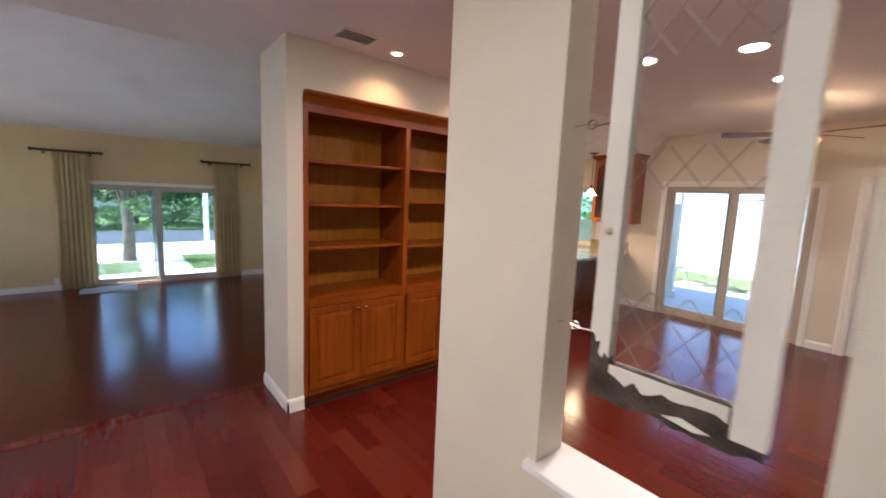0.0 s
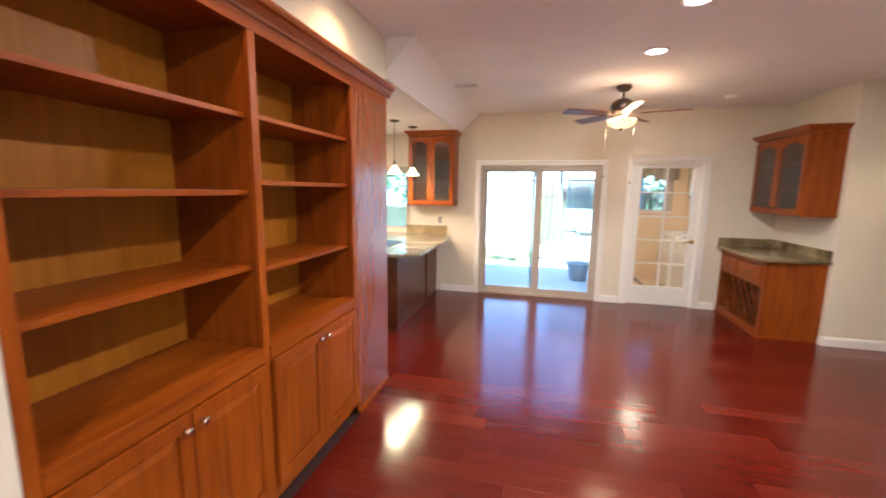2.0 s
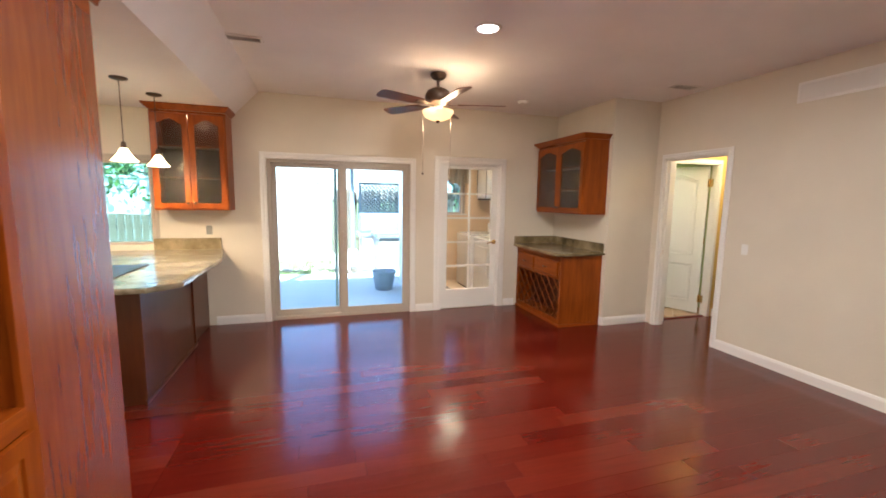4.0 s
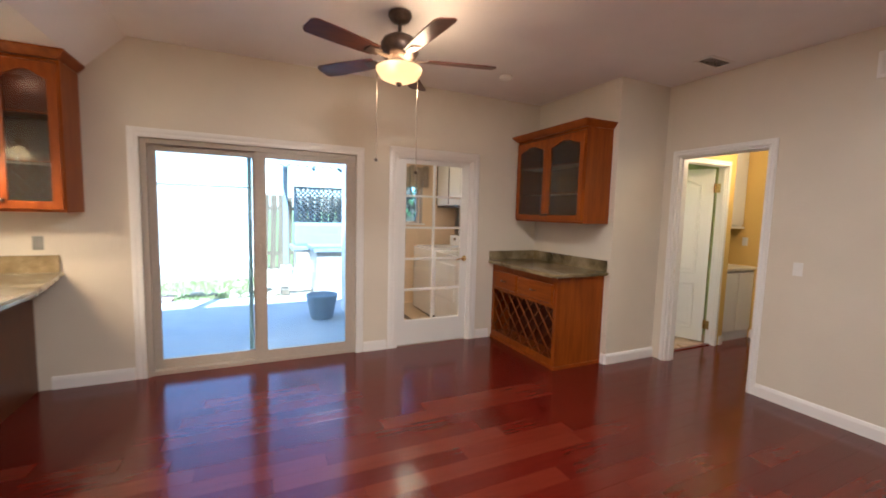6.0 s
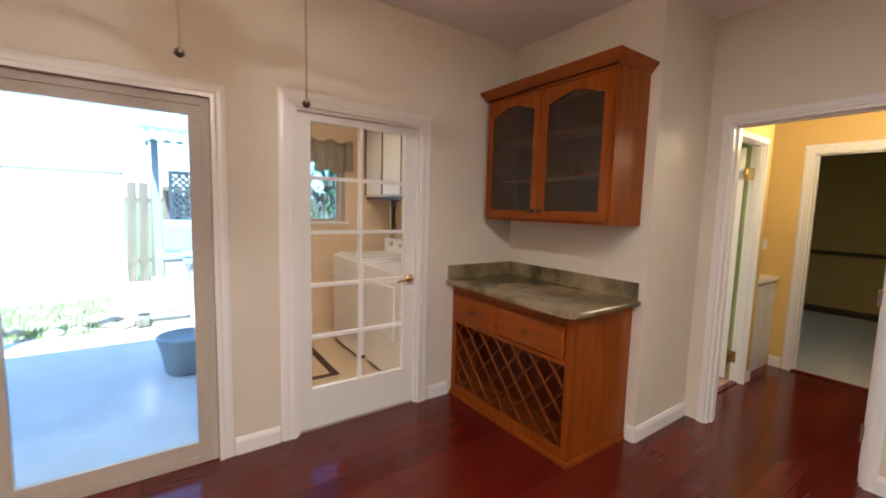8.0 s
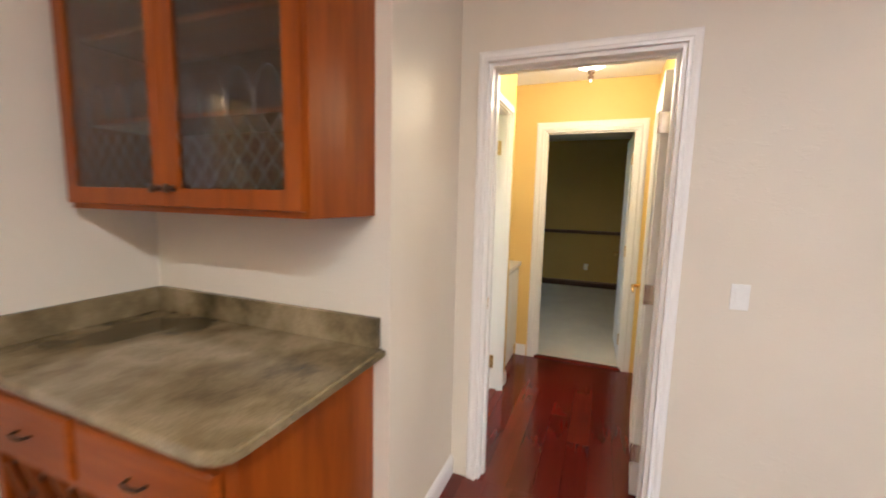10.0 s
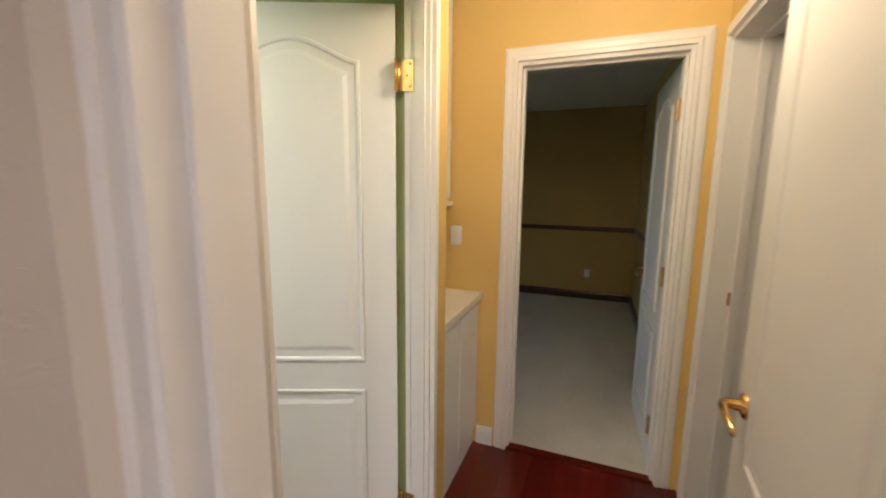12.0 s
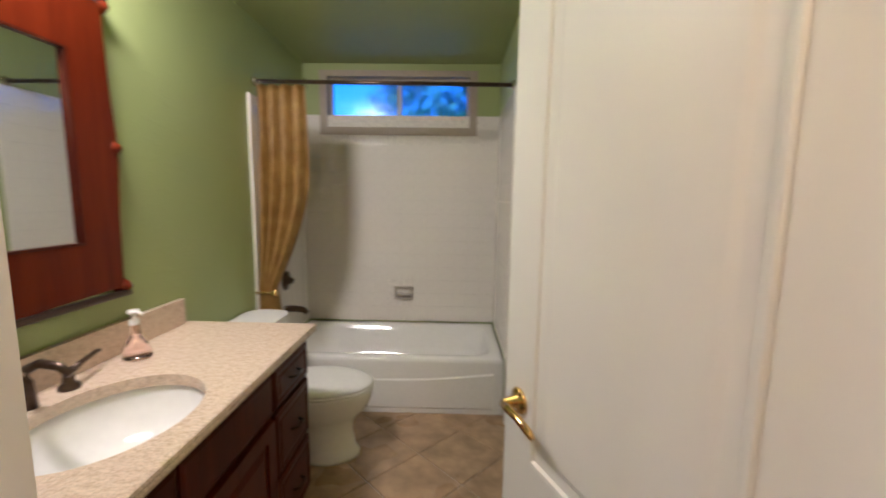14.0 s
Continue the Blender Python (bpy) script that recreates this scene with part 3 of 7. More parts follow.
# ---- baseboards ----
for k, (p, q, s) in enumerate([
        ((-2.95, YN, 0), (-2.43, YN, 0), (0, -1, 0)), ((-0.54, YN, 0), (-0.30, YN, 0), (0, -1, 0)), ((0.76, YN, 0), (0.93, YN, 0), (0, -1, 0)),
        ((XC + 0.002, YJ, 0), (XD, YJ, 0), (0, -1, 0)), ((XC, YJ, 0), (XC, 5.60, 0), (-1, 0, 0)),
        ((XD, -2.6, 0), (XD, 4.59, 0), (-1, 0, 0)), ((-0.88, Y2, 0), (XD, Y2, 0), (0, 1, 0)), ((-0.88, Y1, 0), (XD, Y1, 0), (0, -1, 0)), ((-0.88, Y1, 0), (-0.88, Y2, 0), (-1, 0, 0)),
        ((-3.235, 1.095, 0), (XB + 0.009, 1.095, 0), (0, -1, 0)), ((XB - 0.005, 1.081, 0), (XB - 0.005, 1.21, 0), (1, 0, 0)),
        ((XL, -2.6, LF), (XL, -0.26, LF), (1, 0, 0)), ((XL, 1.89, LF), (XL, 3.30, LF), (1, 0, 0)), ((XL, 3.30, LF), (-3.24, 3.30, LF), (0, -1, 0)),
        ((3.99, 5.48, 0), (3.99, 5.57, 0), (-1, 0, 0)), ((3.30, 5.53, 0), (3.36, 5.53, 0), (0, -1, 0)), ((2.46, 4.555, 0), (3.16, 4.555, 0), (0, 1, 0))]):
    strip("baseboard_%d" % (k + 1), p, q, s)
for k, (p, q, s) in enumerate([((7.40, 4.57, 0), (7.40, 8.6, 0), (-1, 0, 0)), ((4.2, 4.56, 0), (7.40, 4.56, 0), (0, 1, 0))]):
    strip("bedroom_baseboard_%d" % (k + 1), Vector(p) + Vector((0, 0, 0.012)), Vector(q) + Vector((0, 0, 0.012)), s, BRONZE, label="dark painted bedroom baseboard")
    strip("chair_rail_%d" % (k + 1), Vector(p) + Vector((0, 0, 0.90)), Vector(q) + Vector((0, 0, 0.90)), s, BRONZE, ((0, 0), (0.02, 0.01), (0.025, 0.03), (0.02, 0.05), (0, 0.06)), "dark painted chair rail round the bedroom", "chair rail")
strip("bath_base_tile", (3.225, 5.64, 0), (3.225, 7.66, 0), (-1, 0, 0), BTILE, ((0, 0), (0.01, 0), (0.01, 0.09), (0, 0.092)), "tan tile skirting on the bathroom wall", "skirting")

# ---- casings and linings ----
casing("trim_slider", "y", YN, -1, -2.35, -0.62, 1.97)
casing("trim_living_slider", "x", XL, 1, -0.20, 1.83, 1.64, LF, 0.06)
casing("trim_glazed_door", "y", YN, -1, -0.20, 0.66, 2.0, width=0.09)
casing("trim_hall_door", "x", XD, -1, 4.635, 5.415, 2.04, width=0.048)
casing("trim_hall_door_inside", "x", XD + 0.13, 1, 4.635, 5.415, 2.04, width=0.045)
jambs("frame_hall_door", "x", XD, XD + 0.13, 4.635, 5.415, 2.04)
casing("trim_hall_end", "x", 3.99, -1, 4.665, 5.405, 2.03, width=0.064)
casing("trim_bedroom_inside", "x", 4.11, 1, 4.665, 5.405, 2.03, width=0.06)
jambs("frame_hall_end", "x", 3.99, 4.11, 4.665, 5.405, 2.03)
casing("trim_bath_door", "y", 5.53, -1, 2.475, 3.21, 2.025, width=0.052)
jambs("frame_bath_door", "y", 5.53, 5.602, 2.462, 3.215, 2.03, t=0.012, stop=0.005)
setting("frame_bath_hinge_side", B((3.201, 3.2235, 5.6025, 5.622, 0.0, 2.03)), TRIM, "white painted hinge jamb", "door frame")
casing("trim_side_door", "y", 4.555, 1, 3.22, 3.93, 2.03, width=0.055)
jambs("frame_side_door", "y", 4.34, 4.555, 3.22, 3.93, 2.03)
setting("strike_plate_hall_door", B((2.255, 2.285, 5.3945, 5.3968, 0.89, 0.95)), AGEDBRASS, "small brass strike plate in the hall door lining", "strike plate")
setting("strike_plate_side_door", B((3.910, 3.9118, 4.45, 4.475, 0.95, 1.01)), BRASS, "small brass strike plate in the door lining", "strike plate")
jambs("frame_glazed_door", "y", YN, YN + 0.14, -0.20, 0.66, 2.0)
setting("sill_pass_through", B((-0.43, 0.24, Y1 - 0.03, Y2 + 0.03, 0.86, 0.885), bev=0.006), TRIM, "white painted sill of the pass-through", "sill")


# ---- doors ----
def lever(parent, x, z, side, toward, material, s=1):
    """A door lever with its rose, on the face at y = side."""
    bm = lathe(bmesh.new(), [(0, 0), (0.030, 0), (0.032, 0.004), (0.026, 0.009), (0.014, 0.012), (0.011, 0.045), (0, 0.046)], x, side, z, 20, m=pose(0, 0, 0, -90 * s))
    h = part("door_handle", bm, material, parent, "", True, True)
    pts = [(x, side + s * 0.044, z), (x + toward * 0.03, side + s * 0.05, z + 0.004), (x + toward * 0.07, side + s * 0.05, z + 0.002), (x + toward * 0.11, side + s * 0.047, z - 0.008), (x + toward * 0.122, side + s * 0.046, z - 0.016)]
    part("lever", tube(bmesh.new(), pts, [0.010, 0.010, 0.009, 0.0085, 0.006], 10), material, h, "", True, True)


def panel_door(name, x, y, turn, w, h, hand, label, material=BRASS, hinge=AGEDBRASS):
    """A two-panel door with a swelling top panel. Hinge at the origin, leaf along +x, faces at y = 0 and -0.035."""
    d = thing(name, x, y, 0.012, label, "door", "", "structure", turn)
    w0, w1, th = 0.003, w, 0.035
    part("leaf", B((w0, w1, -th, 0, 0, h), bev=0.002), DOORW, d, "", True)
    m = 0.115
    for v0, v1, rise in ((0.14, 0.678, 0.0), (0.788, h - 0.175, 0.075)):
        o = arch_outline(w0 + m, w1 - m, v0, v1, rise)
        steps = ((0.0, 0.0), (0.003, 0.006), (0.012, 0.005), (0.020, -0.004), (0.030, -0.0045), (0.055, 0.003), (0.058, 0.0035))
        part("panel", moulded(bmesh.new(), o, [(a, b + 0.001) for a, b in steps], lambda u, v, q: (u, q, v)), DOORW, d, "", True)
        part("panel", moulded(bmesh.new(), o, [(a, b + 0.001) for a, b in steps], lambda u, v, q: (u, -th - q, v)), DOORW, d, "", True)
    for side, s in ((0.0, 1), (-th, -1)):
        lever(d, w1 - 0.065, 0.915, side, -1, material, s)
    for z in (0.22, 1.0, h - 0.22):
        bm = tube(bmesh.new(), [(0, hand * 0.006 - (th if hand < 0 else 0), z - 0.047), (0, hand * 0.006 - (th if hand < 0 else 0), z + 0.047)], 0.007, 10)
        box(bm, -0.002, 0.032, -th + 0.002 if hand > 0 else -th, 0.0 if hand > 0 else -0.002, z - 0.045, z + 0.045)
        box(bm, -0.034, -0.001, hand * 0.003 - (th if hand < 0 else 0) - 0.001, hand * 0.003 - (th if hand < 0 else 0) + 0.001, z - 0.045, z + 0.045)
        part("hinge", bm, hinge, d, "", True)
    return d


# hall door folded back along the hall, bathroom door, bedroom door, each open
panel_door("door_hall", XD + 0.180, 4.686, -3.4, 0.715, 1.985, 1, "open white two-panel hall door with a brass lever", BRASS, NICKEL)
bath_door = panel_door("door_bath", 3.197, 5.652, 112.5, 0.68, 2.0, -1, "open white two-panel bathroom door with a brass lever")
for z in (0.22, 1.79):
    hg = part("hinge", B((3.1985, 3.2008, 5.588, 5.636, z - 0.05, z + 0.05), bev=0.0008), AGEDBRASS, bath_door, "polished brass butt hinge")
    part("knuckle", tube(bmesh.new(), [(3.194, 5.640, z - 0.052), (3.194, 5.640, z + 0.052)], 0.0065, 12), BRASS, hg, "", False, True)
    part("leaf_plate", B((3.170, 3.192, 5.641, 5.6435, z - 0.05, z + 0.05), bev=0.0008), AGEDBRASS, hg)
    for y, dz in ((5.60, -0.035), (5.60, 0.035), (5.612, 0.0)):
        part("screw", tube(bmesh.new(), [(3.1975, y, z + dz), (3.1990, y, z + dz)], 0.004, 8), BRONZE, hg)
panel_door("door_bedroom", 4.122, 4.690, 1.8, 0.70, 2.0, 1, "open white two-panel bedroom door")


# ---- sliding doors ----
def sliding_door(name, x, y, z, turn, w, h, label, frame_mat=VINYL):
    """Two-panel patio door. Local x along the wall, y into the room (front at y = 0), z up."""
    d = thing(name, x, y, z, label, "sliding door", "", "structure", turn)
    f = 0.04
    part("frame", B((0, f, -0.11, 0, 0, h), (w - f, w, -0.11, 0, 0, h), (f, w - f, -0.11, 0, h - f, h), (f, w - f, -0.11, 0, 0, 0.035)), frame_mat, d, "", True)
    mid = w / 2
    part("screen_stile", B((mid + 0.062, mid + 0.098, -0.124, -0.111, 0.03, h - 0.03), bev=0.002), SCREENFRAME, d, "teal-grey edge of the insect screen", True)
    part("screen_stile", B((w - 0.085, w - 0.05, -0.124, -0.111, 0.03, h - 0.03), bev=0.002), SCREENFRAME, d, "teal-grey edge of the insect screen", True)
    for k, (a, b, y0, y1) in enumerate(((f, mid + 0.035, -0.045, -0.008), (mid - 0.035, w - f, -0.095, -0.058))):
        lo, hi = 0.036, h - f - 0.001
        sa, sb_ = (0.055, 0.09) if k == 0 else (0.09, 0.055)
        bm = B((a, a + sa, y0, y1, lo, hi), (b - sb_, b, y0, y1, lo, hi), (a + sa, b - sb_, y0, y1, lo, lo + 0.08), (a + sa, b - sb_, y0, y1, hi - 0.05, hi))
        sash = part("sash", bm, frame_mat, d, "", True)
        ym = (y0 + y1) / 2
        g = part("pane", B((a + sa - 0.004, b - sb_ + 0.004, ym - 0.003, ym + 0.003, lo + 0.076, hi - 0.046)), DOORGLASS, sash, "glass pane with daylight blue in its tint", True)
        g.visible_shadow = False
        if k == 0:
            part("pull_handle", B((b - 0.045, b - 0.02, y1, y1 + 0.028, 0.92, 1.10), bev=0.006), frame_mat, sash, "", True)
    return d


sliding_door("patio_sliding_door", -0.622, YN + 0.015, 0.002, 180, 1.726, 1.966, "almond vinyl sliding glass patio door")
sliding_door("living_sliding_door", XL - 0.015, 1.828, LF + 0.002, 270, 2.026, 1.815, "almond sliding glass door to the front porch")

# glazed laundry door: two columns, five rows of panes
d = thing("door_laundry", -0.182, YN + 0.05, 0.01, "white glazed door with ten panes to the laundry", "door", "", "structure")
w, h = 0.824, 1.97
g0, g1, z0, z1 = 0.085, 0.735, 0.26, 1.925
part("leaf", B((0, g0, -0.02, 0.018, 0, h), (g1, w, -0.02, 0.018, 0, h), (g0, g1, -0.02, 0.018, 0, z0), (g0, g1, -0.02, 0.018, z1, h)), DOORW, d, "", True)
gm = (g0 + g1) / 2
rows = [z0 + (z1 - z0) * k / 5 for k in range(6)]
bm = B((gm - 0.011, gm + 0.011, -0.016, 0.014, z0, z1))
for r in rows[1:-1]:
    box(bm, g0, gm - 0.0111, -0.016, 0.014, r - 0.011, r + 0.011)
    box(bm, gm + 0.0111, g1, -0.016, 0.014, r - 0.011, r + 0.011)
part("glazing_bars", bm, DOORW, d, "", True)
for a, b in ((g0, gm), (gm, g1)):
    for r, s in zip(rows, rows[1:]):
        o = part("pane", B((a + 0.009, b - 0.009, -0.003, 0.002, r + 0.009, s - 0.009)), CLEAR, d, "", True)
        o.visible_shadow = False
lever(d, 0.785, 0.92, -0.021, -1, BRASS, -1)


def window(name, axis, face, depth, a0, a1, z0, z1, label, split=True, material=VINYL, bar=0.03, pane=CLEAR):
    """A slider window with its frame, panes and inner trim."""
    win = thing(name, *((face, (a0 + a1) / 2, z0) if axis == "x" else ((a0 + a1) / 2, face, z0)), label, "window", "", "structure")

    def bx(lo, hi, d0, d1, p, q):
        return (face + d0, face + d1, lo, hi, p, q) if axis == "x" else (lo, hi, face + d0, face + d1, p, q)

    s = 1 if depth > 0 else -1
    d0, d1 = sorted((s * 0.05, s * 0.10))
    part("window_frame", B(bx(a0, a0 + bar, d0, d1, z0, z1), bx(a1 - bar, a1, d0, d1, z0, z1), bx(a0 + bar, a1 - bar, d0, d1, z0, z0 + bar), bx(a0 + bar, a1 - bar, d0, d1, z1 - bar, z1)), material, win)
    m = (a0 + a1) / 2
    cuts = ((a0 + bar, m - 0.014), (m + 0.014, a1 - bar)) if split else ((a0 + bar, a1 - bar),)
    if split:
        part("mullion", B(bx(m - 0.015, m + 0.015, d0, d1, z0 + bar, z1 - bar)), material, win)
    for a, b in cuts:
        dm = (d0 + d1) / 2
        o = part("pane", B(bx(a - 0.003, b + 0.003, dm - 0.003, dm + 0.003, z0 + bar - 0.003, z1 - bar + 0.003)), pane, win)
        o.visible_shadow = False
    return win


window("window_kitchen", "y", YN, 1, -5.2, -3.53, 0.97, 1.89, "white kitchen sliding window", pane=KITCHENGLASS)
casing("trim_window_kitchen", "y", YN, -1, -5.2, -3.53, 1.89, 0.97, 0.06, VINYL, "brown shadowed window trim")
window("window_bath", "y", 8.561, 1, 1.80, 2.93, 1.93, 2.33, "high bathroom sliding window with blue-tinted obscured panes", pane=BLUEGLASS)
bm = bmesh.new()
ring_slab(bm, [(1.75, 1.88), (2.98, 1.88), (2.98, 2.365), (1.75, 2.365)], [(1.81, 1.94), (2.92, 1.94), (2.92, 2.32), (1.81, 2.32)], lambda u, v, q: (u, q, v), 8.54, 8.605)
setting("trim_window_bath", bm, VINYL_SHADED, "almond frame round the bathroom window", "window trim")
window("window_laundry", "y", 8.72, 1, -0.17, 0.82, 1.26, 1.95, "laundry sliding window", pane=LIGHTBLUE)
casing("trim_window_laundry", "y", 8.72, -1, -0.17, 0.82, 1.95, 1.26, 0.05, VINYL, "grey brown window trim")
setting("sill_laundry", B((-0.245, 0.90, 8.66, 8.72, 1.235, 1.259)), TRIM, "white window sill", "sill")
# unseen side windows, added to let more sky light into the living room
for a, b in ((-8.6, -6.4), (-6.0, -3.8)):
    window("window_living_fill", "y", 3.30, 1, a, b, 0.3, 2.1, "unseen living room side window added for daylight")
# unseen south openings, added to light the entry and living room
for a, b, c, e in ((-8.5, -6.3, 0.5, 2.2), (-5.9, -3.7, 0.5, 2.2), (0.3, 2.05, 0.2, 2.45)):
    window("window_south_fill", "y", -2.6, -1, a, b, c, e, "unseen south window under the eave, added for daylight")
window("window_bedroom", "y", 8.6, 1, 4.9, 6.7, 0.9, 2.1, "small bedroom window")
window("window_side_room", "y", 1.92, -1, 3.2, 4.9, 0.95, 2.1, "side room window with blinds")


# ---- cabinets ----
def cab_door(name, parent, place, u0, u1, v0, v1, rise=0.0, glazed=None, knob=None, material=CHERRY, t=0.02, rail=0.055):
    """A framed cabinet door laid out in (u, v), its face at height t over the carcass; place maps (u, v, h) to 3D."""
    outer = arch_outline(u0, u1, v0, v1, 0.0)
    inner = arch_outline(u0 + rail, u1 - rail, v0 + rail, v1 - rail - rise, rise)
    full = [(u0, v0), (u1, v0)] + [(u1 + (u0 - u1) * i / (len(inner) - 3), v1) for i in range(len(inner) - 2)]
    d = part(name, ring_slab(bmesh.new(), full if rise else outer, inner, place, 0.001, t), material, parent)
    if glazed:
        part("glass", prism(bmesh.new(), inset(inner, -0.004), place, t * 0.4, t * 0.55), glazed, d, "leaded glass pane")
    else:
        part("raised_panel", moulded(bmesh.new(), inner, ((-0.003, t * 0.55), (0.002, t * 0.5), (0.03, t * 0.95), (0.034, t)), place), material, d)
    if knob:
        a, b = Vector(place(knob[0], knob[1], t)), Vector(place(knob[0], knob[1], t + 0.028))
        n = (b - a).normalized()
        bm = bmesh.new()
        tube(bm, [a, a + n * 0.008, a + n * 0.013, a + n * 0.020, a + n * 0.026, a + n * 0.029], [0.011, 0.006, 0.006, 0.014, 0.014, 0.008], 14)
        part("knob", bm, BRONZE if glazed else NICKEL, d, "dark bronze knob" if glazed else "nickel knob", False, True)
    return d


def lattice_glass(parent, place, u0, u1, v0, v1, h, step=0.06, material=LEAD):
    """Lead cames in diamonds over the foot of a glazed door."""
    bm = bmesh.new()
    hgt = v1 - v0
    n = int((u1 - u0) / step) + 1
    for k in range(-n, 2 * n):
        for s in (1, -1):
            a = u0 + k * step
            pts = []
            for q in (0.0, 1.0):
                u = a + s * q * hgt * 0.8
                pts.append((u, v0 + q * hgt))
            (ua, va), (ub, vb) = pts
            lo, hi = 0.0, 1.0
            if abs(ub - ua) > 1e-6:
                t0, t1 = sorted(((u0 - ua) / (ub - ua), (u1 - ua) / (ub - ua)))
                lo, hi = max(lo, t0), min(hi, t1)
            if hi - lo > 0.08:
                tube(bm, [place(ua + (ub - ua) * lo, va + (vb - va) * lo, h), place(ua + (ub - ua) * hi, va + (vb - va) * hi, h)], 0.0013, 5)
    part("lead_lattice", bm, material, parent)


def tracery(parent, place, u0, u1, v0, v1, h, count=4, material=LEAD):
    """A row of pointed lead arches over the diamonds."""
    bm = bmesh.new()
    w = (u1 - u0) / count
    for k in range(count):
        for a, b in ((u0 + k * w, u0 + (k + 0.5) * w), (u0 + (k + 1) * w, u0 + (k + 0.5) * w)):
            pts = [place(a + (b - a) * (1 - math.cos(q)), v0 + (v1 - v0) * math.sin(q), h) for q in (math.pi / 2 * j / 6 for j in range(7))]
            tube(bm, pts, 0.0014, 5)
    part("lead_tracery", bm, material, parent)


# bookcase
FRONT = lambda u, v, q: (XB + q, u, v)
bk = thing("bookcase", -2.83, 2.4, 0, "built-in cherry bookcase with empty shelves over panelled doors", "bookcase")
b0, bmid, b1, bend = 1.212, 2.11, 3.02, 3.60
bx0 = -3.075
part("back", B((bx0, bx0 + 0.012, b0, bend, 0.09, 2.35)), CHERRY_B, bk)
for a, b in ((b0, b0 + 0.02), (bmid - 0.01, bmid + 0.01), (b1, b1 + 0.02), (bend - 0.02, bend)):
    part("side", B((bx0 + 0.013, XB - 0.021, a, b, 0.09, 2.25)), CHERRY, bk)
part("top", B((bx0 + 0.013, XB - 0.021, b0, bend, 2.251, 2.35)), CHERRY_H, bk)
part("plinth", B((bx0 + 0.013, XB - 0.06, b0, bend, 0.0, 0.089)), CHERRY_H, bk)
part("shelf", B((bx0 + 0.013, XB - 0.022, b0 + 0.021, bmid - 0.011, 0.845, 0.865)), CHERRY_H, bk)
part("shelf", B((bx0 + 0.013, XB - 0.022, bmid + 0.011, b1 - 0.001, 0.845, 0.865)), CHERRY_H, bk)
for zs, (ya, yb) in [(z, s) for s, zz in (((b0 + 0.021, bmid - 0.011), (1.250, 1.582, 1.905)), ((bmid + 0.011, b1 - 0.001), (1.225, 1.625, 1.915))) for z in zz]:
    part("shelf", B((bx0 + 0.013, XB - 0.045, ya, yb, zs - 0.022, zs), bev=0.002), CHERRY_H, bk)
fx0, fx1 = XB - 0.02, XB
for a, b in ((b0, b0 + 0.035), (bmid - 0.022, bmid + 0.022), (b1 - 0.02, b1 + 0.03)):
    part("stile", B((fx0, fx1, a, b, 0.09, 2.23), bev=0.002), CHERRY, bk)
part("top_rail", B((fx0, fx1, b0, bend, 2.231, 2.31), bev=0.002), CHERRY_H, bk)
for a, b in ((b0 + 0.036, bmid - 0.023), (bmid + 0.023, b1 - 0.021)):
    part("counter_rail", B((fx0, fx1 + 0.004, a, b, 0.80, 0.872), bev=0.002), CHERRY_H, bk)
    part("foot_rail", B((fx0, fx1, a, b, 0.09, 0.135)), CHERRY_H, bk)
part("end_panel", B((fx0, fx1 - 0.001, b1 + 0.031, bend, 0.01, 2.23)), CHERRY_G, bk, "smooth glossy cherry end panel")
part("base_shoe", B((fx1 - 0.0, fx1 + 0.012, b1 + 0.03, bend, 0.0, 0.03)), CHERRY_H, bk)
part("end_return", B((bx0 + 0.013, fx0 - 0.001, bend + 0.0005, bend + 0.012, 0.0, 2.35)), CHERRY, bk)
bm = bmesh.new()
crown = [(0, 2.29), (0.008, 2.29), (0.012, 2.305), (0.030, 2.335), (0.046, 2.345), (0.052, 2.36), (0.052, 2.372), (0, 2.372)]
prism(bm, [(XB + a, b) for a, b in crown], lambda u, v, q: (u, q, v), b0, bend + 0.05)
part("crown_moulding", bm, CHERRY_H, bk)
ym = (b0 + 0.03 + bmid) / 2
for u0, u1, kn in ((b0 + 0.04, ym - 0.003, ym - 0.035), (ym + 0.003, bmid - 0.026, ym + 0.035)):
    cab_door("cabinet_door", bk, FRONT, u0, u1, 0.14, 0.795, knob=(kn, 0.745))
ym = (bmid + b1 - 0.02) / 2 + 0.003
for u0, u1, kn in ((bmid + 0.026, ym - 0.003, ym - 0.035), (ym + 0.003, b1 - 0.024, ym + 0.035)):
    cab_door("cabinet_door", bk, FRONT, u0, u1, 0.14, 0.795, knob=(kn, 0.755))

# wine base cabinet with lattice, granite top
WX0, WX1, WY0, WY1 = 0.975, XC, 5.615, YN
wc = thing("wine_cabinet", 1.28, 6.17, 0, "cherry base cabinet with two drawers over a lattice wine rack", "cabinet")
for nm, bx in (("side_panel", (WX0 + 0.02, WX1 - 0.002, WY0, WY0 + 0.02, 0.0, 0.87)), ("side_panel", (WX0 + 0.02, WX1 - 0.002, WY1 - 0.022, WY1 - 0.002, 0.0, 0.87)), ("back_panel", (WX1 - 0.02, WX1 - 0.003, WY0 + 0.021, WY1 - 0.023, 0.0, 0.87)), ("bottom_panel", (WX0 + 0.02, WX1 - 0.021, WY0 + 0.021, WY1 - 0.023, 0.05, 0.07)), ("drawer_floor", (WX0 + 0.02, WX1 - 0.021, WY0 + 0.021, WY1 - 0.023, 0.585, 0.595))):
    part(nm, B(bx), CHERRY, wc)
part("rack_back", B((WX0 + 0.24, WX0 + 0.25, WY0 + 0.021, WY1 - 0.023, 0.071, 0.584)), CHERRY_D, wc)
